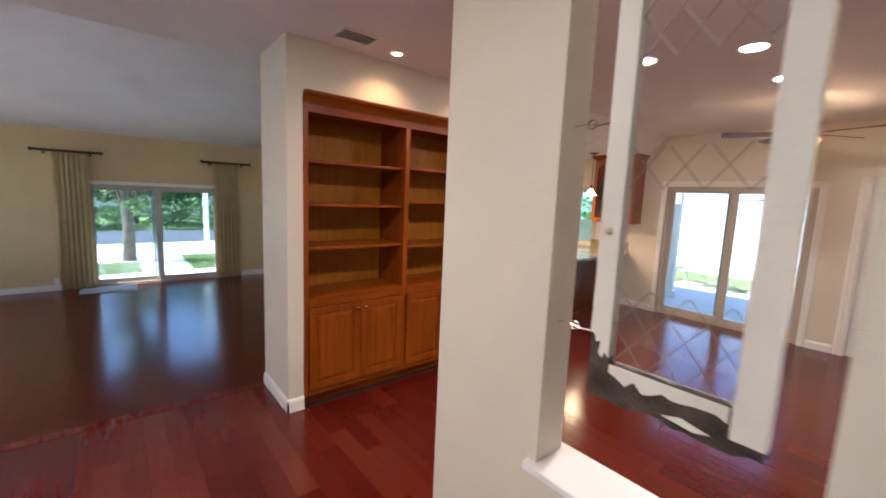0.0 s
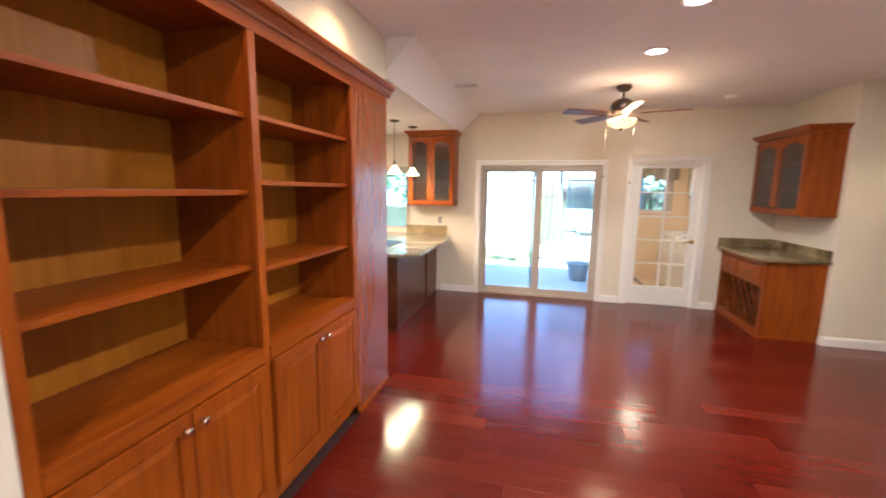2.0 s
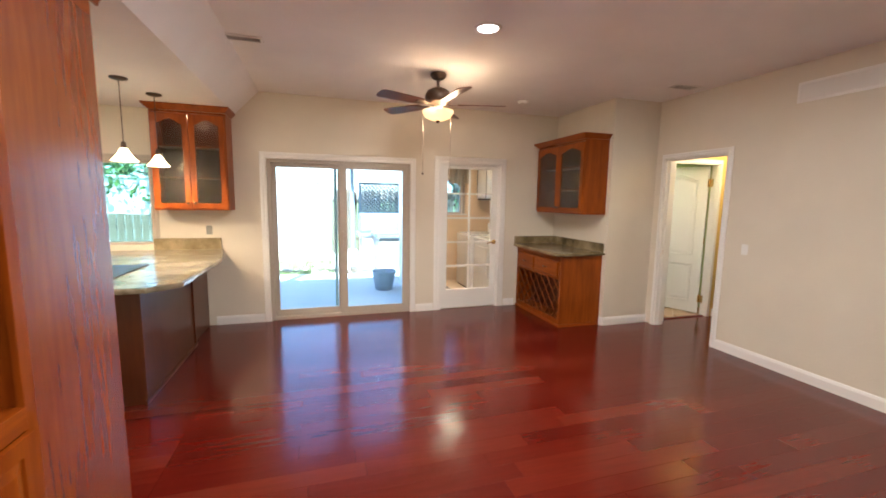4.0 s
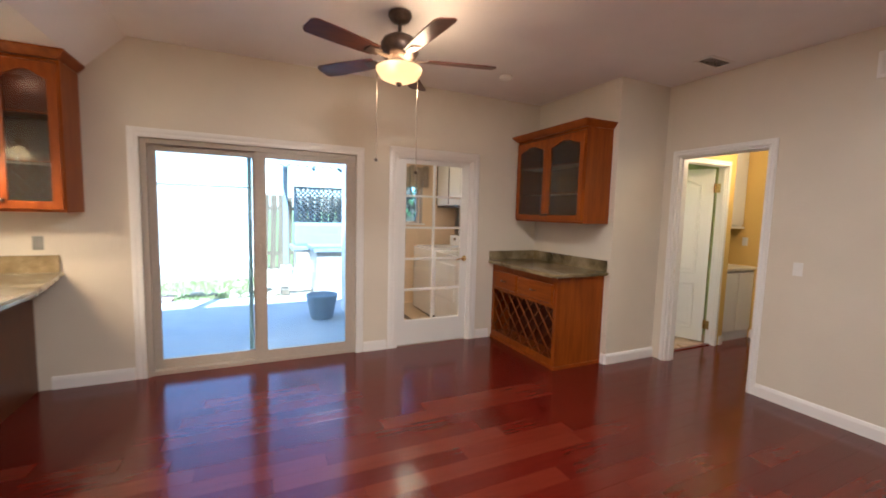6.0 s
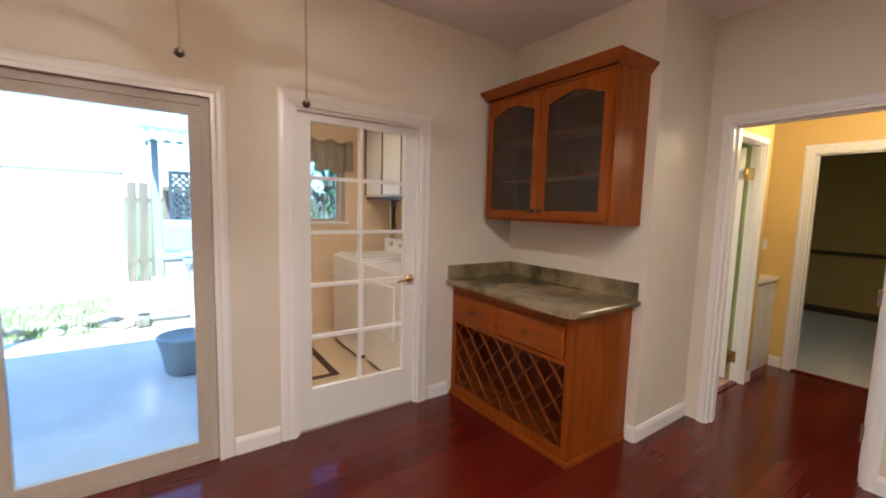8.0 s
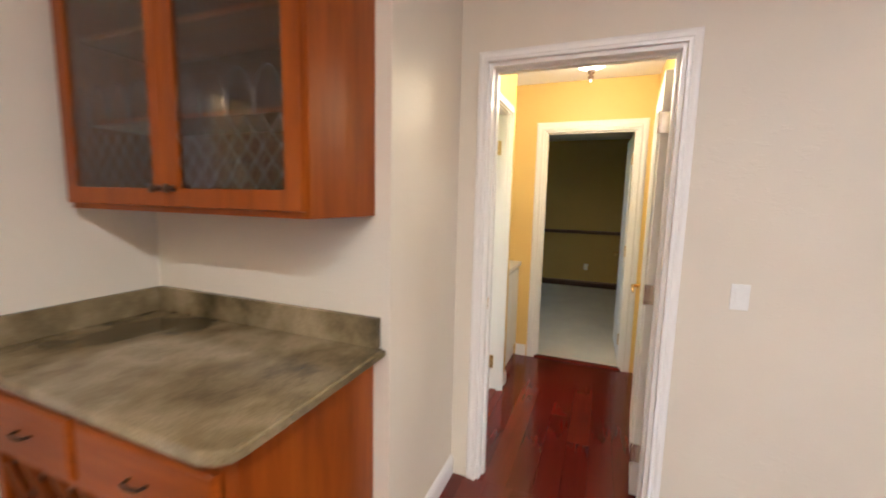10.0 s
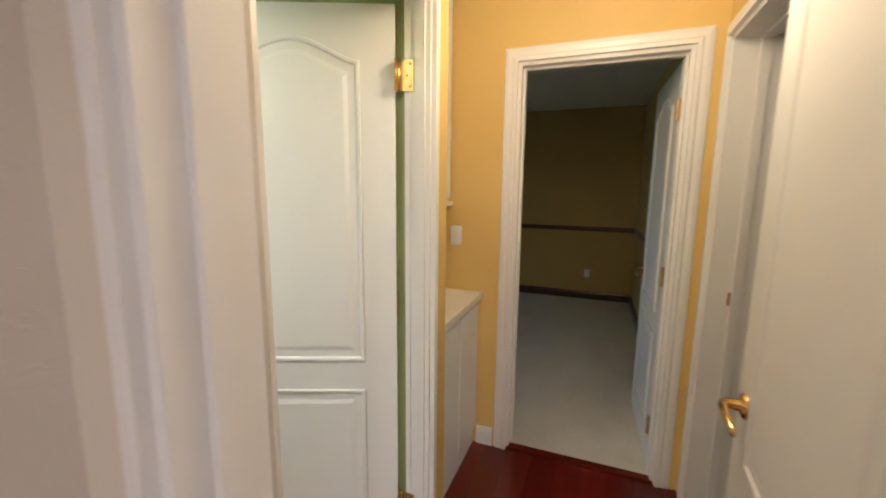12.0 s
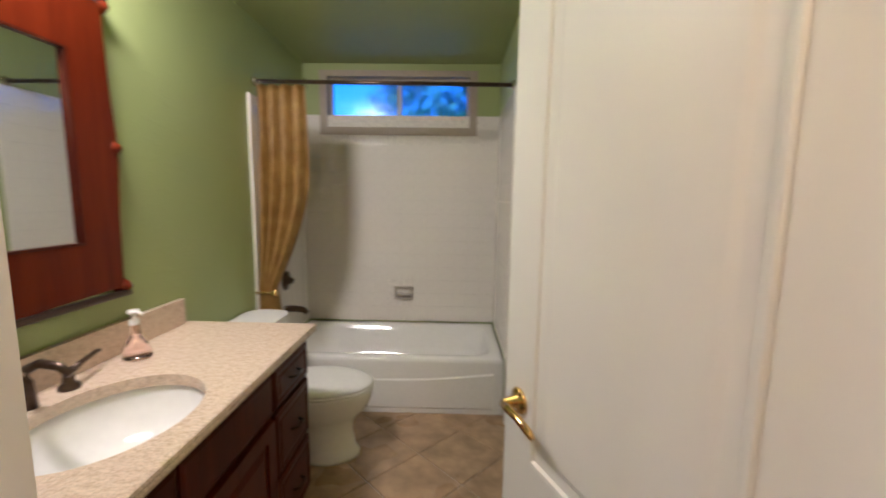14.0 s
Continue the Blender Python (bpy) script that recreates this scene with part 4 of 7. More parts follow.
part("face_frame", B((WX0, WX0 + 0.019, WY0, WY0 + 0.045, 0.0, 0.87), (WX0, WX0 + 0.019, WY1 - 0.047, WY1 - 0.002, 0.0, 0.87), (WX0, WX0 + 0.019, WY0 + 0.046, WY1 - 0.048, 0.0, 0.09), (WX0, WX0 + 0.019, WY0 + 0.046, WY1 - 0.048, 0.575, 0.625), (WX0, WX0 + 0.019, WY0 + 0.046, WY1 - 0.048, 0.785, 0.87), (WX0, WX0 + 0.019, 6.20, 6.24, 0.626, 0.784)), CHERRY, wc)
part("base_shoe", B((WX0 - 0.012, WX0 - 0.001, WY0 - 0.012, WY1 - 0.002, 0, 0.03), (WX0, WX1 - 0.016, WY0 - 0.012, WY0 - 0.001, 0, 0.03)), CHERRY_H, wc)
for a, b in ((WY0 + 0.05, 6.208), (6.232, WY1 - 0.04)):
    dr = part("drawer", moulded(bmesh.new(), [(a, 0.61), (b, 0.61), (b, 0.795), (a, 0.795)], ((0, 0.0), (0, 0.012), (0.01, 0.019), (0.012, 0.02)), lambda u, v, q: (WX0 - q, u, v)), CHERRY_H, wc)
    c = (a + b) / 2
    part("pull", tube(bmesh.new(), [(WX0 - 0.02, c - 0.035, 0.702), (WX0 - 0.04, c - 0.03, 0.702), (WX0 - 0.044, c, 0.70), (WX0 - 0.04, c + 0.03, 0.702), (WX0 - 0.02, c + 0.035, 0.702)], 0.005, 8), BRONZE, dr, "dark bronze pull", False, True)
la, lb, lz0, lz1 = WY0 + 0.047, WY1 - 0.049, 0.091, 0.574
for s in (1, -1):
    for k in range(-8, 20):
        a0 = la + k * 0.155
        ua, va, ub, vb = a0, lz0, a0 + s * (lz1 - lz0) * 0.9, lz1
        t0, t1 = sorted(((la - ua) / (ub - ua), (lb - ua) / (ub - ua)))
        lo, hi = max(0.0, t0), min(1.0, t1)
        if hi - lo > 0.05:
            p0 = Vector((0, ua + (ub - ua) * lo, va + (vb - va) * lo))
            p1 = Vector((0, ua + (ub - ua) * hi, va + (vb - va) * hi))
            dn = (p1 - p0).normalized()
            nn = Vector((0, -dn.z, dn.y)) * 0.0055
            x0, x1 = (WX0 + 0.003, WX0 + 0.020) if s > 0 else (WX0 + 0.030, WX0 + 0.048)
            bm = bmesh.new()
            vs = [bm.verts.new(Vector((x, 0, 0)) + p + n) for x in (x0, x1) for p, n in ((p0, nn), (p1, nn), (p1, -nn), (p0, -nn))]
            for q in ((0, 1, 2, 3), (4, 7, 6, 5), (0, 4, 5, 1), (1, 5, 6, 2), (2, 6, 7, 3), (3, 7, 4, 0)):
                bm.faces.new([vs[i] for i in q])
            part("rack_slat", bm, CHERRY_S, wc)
wt = thing("granite_counter", 1.25, 6.17, 0.87, "green-brown granite worktop with backsplash on the wine cabinet", "countertop")
bm = bmesh.new()
prism(bm, [(WX0 - 0.08, WY0 + 0.02), (WX0 - 0.074, WY0 - 0.02), (WX0 - 0.05, WY0 - 0.048), (WX0 - 0.015, WY0 - 0.055), (WX1 - 0.003, WY0 - 0.05), (WX1 - 0.003, WY1 - 0.003), (WX0 - 0.07, WY1 - 0.003)], lambda u, v, q: (u, v, q), 0.872, 0.907)
bmesh.ops.bevel(bm, geom=[e for e in bm.edges if abs(e.verts[0].co.z - e.verts[1].co.z) < 1e-4], offset=0.008, segments=3, affect="EDGES")
part("slab", bm, GRANITE, wt)
part("backsplash", B((WX1 - 0.025, WX1 - 0.003, WY0 - 0.03, WY1 - 0.026, 0.9085, 1.015), bev=0.003), GRANITE, wt)
part("backsplash", B((WX0 - 0.06, WX1 - 0.003, WY1 - 0.025, WY1 - 0.003, 0.9085, 1.012), bev=0.003), GRANITE, wt)


def glazed_cabinet(name, x, y, z, turn, w, dp, h, label, cames=True):
    """A wall cabinet with two arched glazed doors. Local x along the wall, front at y = -dp, back at y = 0."""
    c = thing(name, x, y, z, label, "wall cabinet", "glazed cherry wall cabinets", "", turn)
    M = PLACED[c]
    PL = lambda u, v, q: tuple(M @ Vector((u, -dp - q, v)))
    t = 0.018

    def wb(*b):
        bm = B(*b)
        bm.transform(M)
        return bm

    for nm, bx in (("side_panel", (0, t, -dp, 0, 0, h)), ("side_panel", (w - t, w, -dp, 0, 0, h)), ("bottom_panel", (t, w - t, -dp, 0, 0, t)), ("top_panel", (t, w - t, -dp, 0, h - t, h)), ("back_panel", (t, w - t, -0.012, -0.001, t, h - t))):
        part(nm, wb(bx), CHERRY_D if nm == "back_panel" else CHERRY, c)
    for k in (0.33, 0.65):
        part("shelf", wb((t + 0.001, w - t - 0.001, -dp + 0.05, -0.013, h * k, h * k + 0.016)), CHERRY_H, c)
    for u0, u1, s in ((0.012, w / 2 - 0.002, 1), (w / 2 + 0.002, w - 0.012, -1)):
        d = cab_door("cabinet_door", c, PL, u0, u1, 0.02, h - 0.03, 0.05, SEEDY, (u1 - 0.03 if s > 0 else u0 + 0.03, 0.075))
        if cames:
            lattice_glass(d, PL, u0 + 0.056, u1 - 0.056, 0.078, 0.27, 0.015)
            tracery(d, PL, u0 + 0.057, u1 - 0.057, 0.272, 0.40, 0.015)
    bm = bmesh.new()
    prof = [(0.0, h + 0.001), (-0.045, h + 0.05), (-0.045, h + 0.062), (0.0, h + 0.062)]
    ring = [(0 - 0.001, -0.002), (0 - 0.001, -dp - 0.021), (w + 0.001, -dp - 0.021), (w + 0.001, -0.002)]
    out = [(-1, 0), (-1, -1), (1, -1), (1, 0)]
    rows = [[bm.verts.new((rx + ox * -a, ry + oy * -a, v)) for a, v in prof] for (rx, ry), (ox, oy) in zip(ring, out)]
    for r0, r1 in zip(rows, rows[1:]):
        for i in range(4):
            bm.faces.new((r0[i - 1], r0[i], r1[i], r1[i - 1]))
    bm.faces.new(rows[0])
    bm.faces.new(rows[-1])
    bm.faces.new([r[3] for r in rows])
    bm.transform(M)
    part("crown_moulding", bm, CHERRY_H, c)
    return c


# over the wine cabinet (faces -x), and by the kitchen window (faces -y)
glazed_cabinet("glazed_wall_cabinet", XC - 0.002, YN - 0.06, 1.365, 270, 1.055, 0.32, 0.885, "cherry wall cabinet with two arched leaded-glass doors")
glazed_cabinet("glazed_wall_cabinet", -3.40, YN - 0.002, 1.365, 0, 0.70, 0.31, 1.02, "cherry wall cabinet with glass doors beside the kitchen window")

# added puck and lamp, hidden behind the top rail, brighten the cabinet inside
pk = thing("cabinet_puck_fill", -3.05, YN - 0.265, 2.36, "small hidden puck light added to brighten the glazed cabinet", "puck light")
part("housing", lathe(bmesh.new(), [(0, 0.007), (0.032, 0.007), (0.034, -0.006), (0.028, -0.009)], -3.05, YN - 0.265, 2.36, 20), NICKEL, pk, "", False, True)
part("lens", lathe(bmesh.new(), [(0.028, -0.009), (0, -0.010)], -3.05, YN - 0.265, 2.36, 20), SPOT_GLOW, pk)
lamp("puck_lamp", "POINT", (-3.05, YN - 0.265, 2.33), 0.5, WARM, 0.02)

# peninsula
pn = thing("kitchen_peninsula", -3.3, 5.6, 0, "cherry panelled kitchen peninsula", "kitchen cabinet")
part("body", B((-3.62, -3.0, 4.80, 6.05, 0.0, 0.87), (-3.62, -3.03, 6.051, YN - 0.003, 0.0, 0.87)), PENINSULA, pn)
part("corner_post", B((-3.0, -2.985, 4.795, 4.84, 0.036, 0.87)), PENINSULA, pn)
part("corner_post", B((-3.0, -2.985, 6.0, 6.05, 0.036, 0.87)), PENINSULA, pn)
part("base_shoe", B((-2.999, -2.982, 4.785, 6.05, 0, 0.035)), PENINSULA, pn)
pt = thing("peninsula_counter", -3.2, 5.6, 0.87, "light polished granite peninsula worktop with clipped corner", "countertop")
bm = bmesh.new()
prism(bm, [(-3.66, 4.56), (-2.86, 4.56), (-2.69, 4.73), (-2.69, 5.9), (-2.84, YN - 0.003), (-3.66, YN - 0.003)], lambda u, v, q: (u, v, q), 0.872, 0.91)
bmesh.ops.bevel(bm, geom=[e for e in bm.edges if abs(e.verts[0].co.z - e.verts[1].co.z) < 1e-4], offset=0.01, segments=3, affect="EDGES")
part("slab", bm, GRANITE_L, pt)
part("backsplash", B((-3.53, -2.86, YN - 0.026, YN - 0.003, 0.9115, 1.04), bev=0.003), GRANITE, pt)
ck = thing("kitchen_cooktop", -3.4, 5.2, 0.91, "black glass cooktop set in the peninsula", "cooktop")
part("plate", B((-3.63, -3.2, 4.95, 5.6, 0.9105, 0.918), bev=0.003), BLACK, ck)
kb = thing("kitchen_counter_run", -4.6, 6.4, 0, "cherry kitchen base cabinets under the window", "kitchen cabinet")
part("body", B((-6.3, -3.67, 6.12, YN - 0.003, 0.0, 0.87)), CHERRY, kb)
part("worktop", B((-6.3, -3.67, 6.09, YN - 0.003, 0.872, 0.91), bev=0.004), GRANITE_L, kb)


def pendant(x, y):
    p = thing("pendant_light", x, y, KZ, "lit glass cone pendant lamp with a dark canopy", "pendant light", "pendants over the peninsula")
    part("canopy", lathe(bmesh.new(), [(0, 0.0), (0.062, 0.0), (0.062, -0.012), (0.03, -0.022), (0, -0.024)], 0, 0, 0, 20), BRONZE, p, "", True, True)
    part("cord", tube(bmesh.new(), [(0, 0, -0.02), (0, 0, -0.52)], 0.004, 6), BRONZE, p, "", True)
    part("socket", lathe(bmesh.new(), [(0, -0.50), (0.018, -0.505), (0.02, -0.56), (0.014, -0.565), (0, -0.566)], 0, 0, 0, 14), BRONZE, p, "", True, True)
    part("shade", lathe(bmesh.new(), [(0.022, -0.555), (0.035, -0.575), (0.06, -0.62), (0.095, -0.66), (0.092, -0.66), (0.056, -0.622), (0.03, -0.58), (0.018, -0.558)], 0, 0, 0, 24), SHADE, p, "", True, True)
    lamp("pendant_bulb", "POINT", (x, y, KZ - 0.63), 9.0, WARM, 0.03)


pendant(-3.28, 5.50)
pendant(-3.21, 6.02)

# ---- ceiling fan ----
FX, FY = -0.64, 5.40
fan = thing("ceiling_fan", FX, FY, CEILZ, "bronze ceiling fan with five wooden blades and a lit amber bowl", "ceiling fan")
part("canopy", lathe(bmesh.new(), [(0, 0), (0.075, 0), (0.078, -0.02), (0.06, -0.05), (0.03, -0.065), (0, -0.066)], n=28), BRONZE, fan, "", True, True)
part("rod", lathe(bmesh.new(), [(0.013, -0.05), (0.013, -0.15)], n=12), BRONZE, fan, "", True, True)
part("motor", lathe(bmesh.new(), [(0, -0.13), (0.05, -0.135), (0.105, -0.165), (0.125, -0.20), (0.125, -0.25), (0.10, -0.285), (0.06, -0.30), (0, -0.30)], n=32), BRONZE, fan, "", True, True)
part("light_kit", lathe(bmesh.new(), [(0.05, -0.295), (0.055, -0.31), (0.045, -0.33), (0.03, -0.345), (0.012, -0.355), (0.012, -0.436)], n=28), NICKEL, fan, "", True, True)
part("bowl", lathe(bmesh.new(), [(0.146, -0.345), (0.153, -0.352), (0.146, -0.374), (0.120, -0.412), (0.07, -0.434), (0.0, -0.442)], n=32), BOWL, fan, "lit amber glass bowl", True, True)
part("finial", lathe(bmesh.new(), [(0, -0.438), (0.02, -0.441), (0.018, -0.454), (0.008, -0.464), (0, -0.466)], n=14), BRONZE, fan, "", True, True)
for k in range(5):
    m = pose(0, 0, -0.292, 0, 0, -14 + 72 * k) @ pose(0, 0, 0, 12, 0, 0)
    out = [(0.19, -0.052), (0.30, -0.062), (0.50, -0.070), (0.62, -0.070), (0.645, -0.060), (0.655, -0.04), (0.655, 0.04), (0.645, 0.060), (0.62, 0.070), (0.50, 0.070), (0.30, 0.062), (0.19, 0.052)]
    bm = prism(bmesh.new(), out, lambda u, v, q: (u, v, q), 0, 0.007)
    bm.transform(m)
    bl = part("blade", bm, BLADE, fan, "", True)
    bm = B((0.10, 0.17, -0.018, 0.018, -0.008, -0.001), (0.165, 0.26, -0.035, 0.035, -0.006, -0.0005), bev=0.002)
    bm.transform(m)
    part("blade_iron", bm, BRONZE, bl, "", True)
for dx, z in ((-0.15, 1.775), (0.13, 1.71)):
    ch = part("pull_chain", tube(bmesh.new(), [(dx * 0.55, 0, -0.35), (dx, 0, -0.40), (dx, 0, z - CEILZ)], 0.0022, 5), NICKEL, fan, "", True)
    part("chain_ball", lathe(bmesh.new(), [(0, -0.012), (0.009, -0.006), (0.011, 0), (0.008, 0.008), (0, 0.012)], dx, 0, z - CEILZ - 0.008, 10), BRONZE, ch, "", True, True)
lamp("fan_bulb", "POINT", (FX + 0.05, FY - 0.05, 2.35), 9, WARM, 0.17)


def downlight(x, y, z, r, watts, colour, mat, label, group, spot=None):
    d = thing("recessed_downlight", x, y, z, label, "downlight", group)
    part("trim_ring", lathe(bmesh.new(), [(r, -0.001), (r + 0.022, -0.001), (r + 0.020, -0.006), (r, -0.010), (r - 0.004, -0.004)], n=28), TRIM, d, "", True, True)
    part("lens", lathe(bmesh.new(), [(0, -0.003), (r, -0.003), (r, -0.001), (0, -0.001)], n=28), mat, d, "", True)
    if spot:
        lamp("downlight_lamp", "SPOT", (x, y, z - 0.012), watts, colour, r * 1.3, None, spot)
    else:
        lamp("downlight_lamp", "AREA", (x, y, z - 0.012), watts, colour, 2 * r)


for y in (1.9, 3.40, 4.30):
    downlight(-0.60, y, CEILZ, 0.075, 10.5, (1.0, 0.86, 0.70), CAN_GLOW, "round lit recessed ceiling light with a white ring", "family room downlights")
# extra downlight, never in view, added to brighten the entry walls
downlight(-1.2, -0.9, CEILZ, 0.075, 24, (1.0, 0.85, 0.70), CAN_GLOW, "round lit recessed ceiling light with a white ring", "family room downlights")
for y in (1.84, 2.79):
    downlight(-2.45 + 0.03, y, CEILZ, 0.045, 8.5, (1.0, 0.60, 0.29), SPOT_GLOW, "small warm recessed spot over the bookcase", "bookcase spots", 130)
downlight(-4.2, 4.6, KZ, 0.06, 16, (1.0, 0.80, 0.55), SPOT_GLOW, "small warm recessed kitchen spot", "kitchen spots")


def louvre(name, m, w, h, n, label):
    """A slatted air grille: local x, y in the surface, z out of it."""
    v = thing(name, 0, 0, 0, label, "air vent")
    v.matrix_basis = m
    PLACED[v] = m.copy()
    # flat dark sheet stands in for the shade behind the slats
    part("backing", B((-w / 2 + 0.01, w / 2 - 0.01, -h / 2 + 0.01, h / 2 - 0.01, 0.0, 0.001)), DUCT, v, "", True)
    part("frame", ring_slab(bmesh.new(), [(-w / 2, -h / 2), (w / 2, -h / 2), (w / 2, h / 2), (-w / 2, h / 2)], [(-w / 2 + 0.02, -h / 2 + 0.02), (w / 2 - 0.02, -h / 2 + 0.02), (w / 2 - 0.02, h / 2 - 0.02), (-w / 2 + 0.02, h / 2 - 0.02)], lambda a, b, q: (a, b, q), 0.0005, 0.008), TRIM, v, "", True)
    for k in range(n):
        y = -h / 2 + 0.02 + (h - 0.04) * (k + 0.5) / n
        bm = B((-w / 2 + 0.02, w / 2 - 0.02, -0.0075, 0.0075, -0.0007, 0.0007))
        bm.transform(pose(0, y, 0.005, 28))
        part("slat", bm, TRIM, v, "", True)


louvre("ceiling_vent", pose(1.90, 4.95, CEILZ - 0.001, 180), 0.30, 0.16, 8, "white slatted ceiling air vent")
louvre("ceiling_vent", pose(-2.30, 5.07, CEILZ - 0.001, 180), 0.30, 0.12, 6, "white slatted ceiling air vent")
louvre("ceiling_vent", pose(-2.35, 1.47, CEILZ - 0.001, 180, 0, 90), 0.28, 0.20, 9, "white slatted ceiling air vent")
louvre("return_air_grille", pose(XD - 0.001, 3.72, 2.47, 90, 0, -90), 0.70, 0.17, 9, "white slatted return air grille high on the wall")
sm = thing("smoke_detector", 0.63, 6.07, CEILZ, "round white smoke detector on the ceiling", "smoke detector")
part("body", lathe(bmesh.new(), [(0, 0), (0.062, 0), (0.064, -0.012), (0.055, -0.030), (0.03, -0.036), (0, -0.036)], n=24), WHITE, sm, "", True, True)
part("vent_ring", lathe(bmesh.new(), [(0.05, -0.034), (0.053, -0.034), (0.053, -0.037), (0.05, -0.037), (0.05, -0.034)], n=24), GROUT, sm, "", True)


def plate(name, m, label, kind="switch", material=WHITE):
    """A wall plate; local x across, z up, y out of the wall."""
    s = thing(name, 0, 0, 0, label, kind)
    s.matrix_basis = m
    PLACED[s] = m.copy()
    part("plate", B((-0.031, 0.031, 0.0005, 0.006, -0.051, 0.051), bev=0.002), material, s, "", True)
    if kind == "switch":
        part("rocker", B((-0.017, 0.017, 0.006, 0.010, -0.033, 0.033), bev=0.0015), material, s, "", True)
    else:
        for z in (-0.02, 0.02):
            part("socket", B((-0.017, 0.017, 0.006, 0.009, z - 0.014, z + 0.014), bev=0.002), material, s, "", True)


plate("light_switch", pose(XD, 4.382, 1.075, 0, 0, 90), "white rocker light switch on the cream wall")
plate("light_switch", pose(3.99, 5.71, 1.177, 0, 0, 90), "white rocker light switch on the yellow wall")
plate("wall_outlet", pose(-2.98, YN, 1.13, 0, 0, 180), "grey wall outlet beside the kitchen counter", "outlet", OUTLETGREY)
plate("wall_outlet", pose(7.40, 5.1, 0.35, 0, 0, 90), "pale wall outlet in the bedroom", "outlet")
plate("wall_outlet", pose(XL, -0.65, -0.02, 0, 0, -90), "white wall outlet in the living room", "outlet")
plate("wall_outlet", pose(XL, 2.75, 0.12, 0, 0, -90), "white wall outlet low on the living room wall", "outlet")
plate("light_switch", pose(-2.52, YN, 1.12, 0, 0, 180), "cream blank plate beside the sliding door", "switch", CREAM)

# hall ceiling lamp
hl = thing("hall_ceiling_light", 3.10, 5.02, HZ, "lit white glass dome ceiling lamp with a bronze finial", "ceiling light")
part("pan", lathe(bmesh.new(), [(0, 0), (0.15, 0), (0.155, -0.02), (0.14, -0.03), (0, -0.03)], n=28), NICKEL, hl, "", True, True)
part("dome", lathe(bmesh.new(), [(0.162, -0.028), (0.160, -0.06), (0.130, -0.125), (0.07, -0.172), (0.0, -0.188)], n=32), DOME, hl, "lit white glass dome", True, True)
part("finial", lathe(bmesh.new(), [(0, -0.186), (0.024, -0.190), (0.022, -0.206), (0.011, -0.215), (0.018, -0.232), (0.009, -0.255), (0, -0.26)], n=16), BRONZE, hl, "", True, True)
lamp("hall_bulb", "POINT", (3.10, 5.02, HZ - 0.29), 6.0, (1.0, 0.74, 0.41), 0.12)

# ---- linen niche ----
ln = thing("linen_cabinet", 3.67, 5.9, 0, "white base cabinet with a cream counter in the hall niche", "cabinet")
part("body", B((3.362, 3.985, 5.59, 6.198, 0.0, 0.84)), DOORW, ln)
for a, b in ((3.37, 3.672), (3.678, 3.978)):
    part("cabinet_door", moulded(bmesh.new(), [(a, 0.11), (b, 0.11), (b, 0.82), (a, 0.82)], ((0, 0), (0, 0.014), (0.004, 0.018), (0.006, 0.018)), lambda u, v, q: (u, 5.589 - q, v)), DOORW, ln)
part("counter", B((3.361, 3.987, 5.555, 6.198, 0.842, 0.88), bev=0.006), plain("cream_laminate", (0.76, 0.70, 0.58), 0.4, 0, 0.04), ln, "cream laminate counter")
lu = thing("linen_wall_cabinet", 3.67, 5.95, 1.36, "white upper cupboard in the hall niche", "cabinet")
part("body", B((3.362, 3.986, 5.76, 6.198, 1.36, HZ - 0.002)), DOORW, lu)
for a, b in ((3.37, 3.672), (3.678, 3.978)):
    part("cabinet_door", moulded(bmesh.new(), [(a, 1.375), (b, 1.375), (b, 2.40), (a, 2.40)], ((0, 0), (0, 0.014), (0.004, 0.018), (0.006, 0.018)), lambda u, v, q: (u, 5.759 - q, v)), DOORW, lu)
part("foot_rail", B((3.362, 3.986, 5.73, 5.76, 1.335, 1.3595), bev=0.003), DOORW, lu)

# ---- bathroom ----
tb = thing("bathtub", 2.405, 8.15, 0, "white enamel built-in bathtub with a plain apron", "bathtub")
bm = bmesh.new()
x0, x1, y0, y1, zr = 1.624, 3.146, 7.785, 8.55, 0.372


def rrect(cx, cy, hx, hy, r, n=6):
    pts = []
    for sx, sy, a0 in ((1, -1, -90), (1, 1, 0), (-1, 1, 90), (-1, -1, 180)):
        for i in range(n + 1):
            a = radians(a0 + 90 * i / n)
            pts.append((cx + sx * (hx - r) + r * math.cos(a), cy + sy * (hy - r) + r * math.sin(a)))
    return pts


cx, cy, hx, hy = (x0 + x1) / 2, (y0 + y1) / 2, (x1 - x0) / 2, (y1 - y0) / 2
loops = [(0.0, 0.0, 0.0, 0.01), (0.0, 0.0, zr - 0.03, 0.01), (0.002, 0.002, zr - 0.008, 0.012), (0.012, 0.012, zr, 0.02), (0.07, 0.07, zr, 0.12), (0.085, 0.085, zr - 0.012, 0.13), (0.12, 0.11, 0.20, 0.16), (0.17, 0.15, 0.10, 0.18), (0.25, 0.21, 0.085, 0.16)]
last = None
for ix, iy, z, r in loops:
    ring = [bm.verts.new((u, v, z)) for u, v in rrect(cx, cy, hx - ix, hy - iy, r)]
    if last:
        for i in range(len(ring)):
            bm.faces.new((last[i - 1], last[i], ring[i], ring[i - 1]))
    last = ring
bm.faces.new(last)
part("basin", bm, ENAMEL, tb, "", False, True)
bm = bmesh.new()
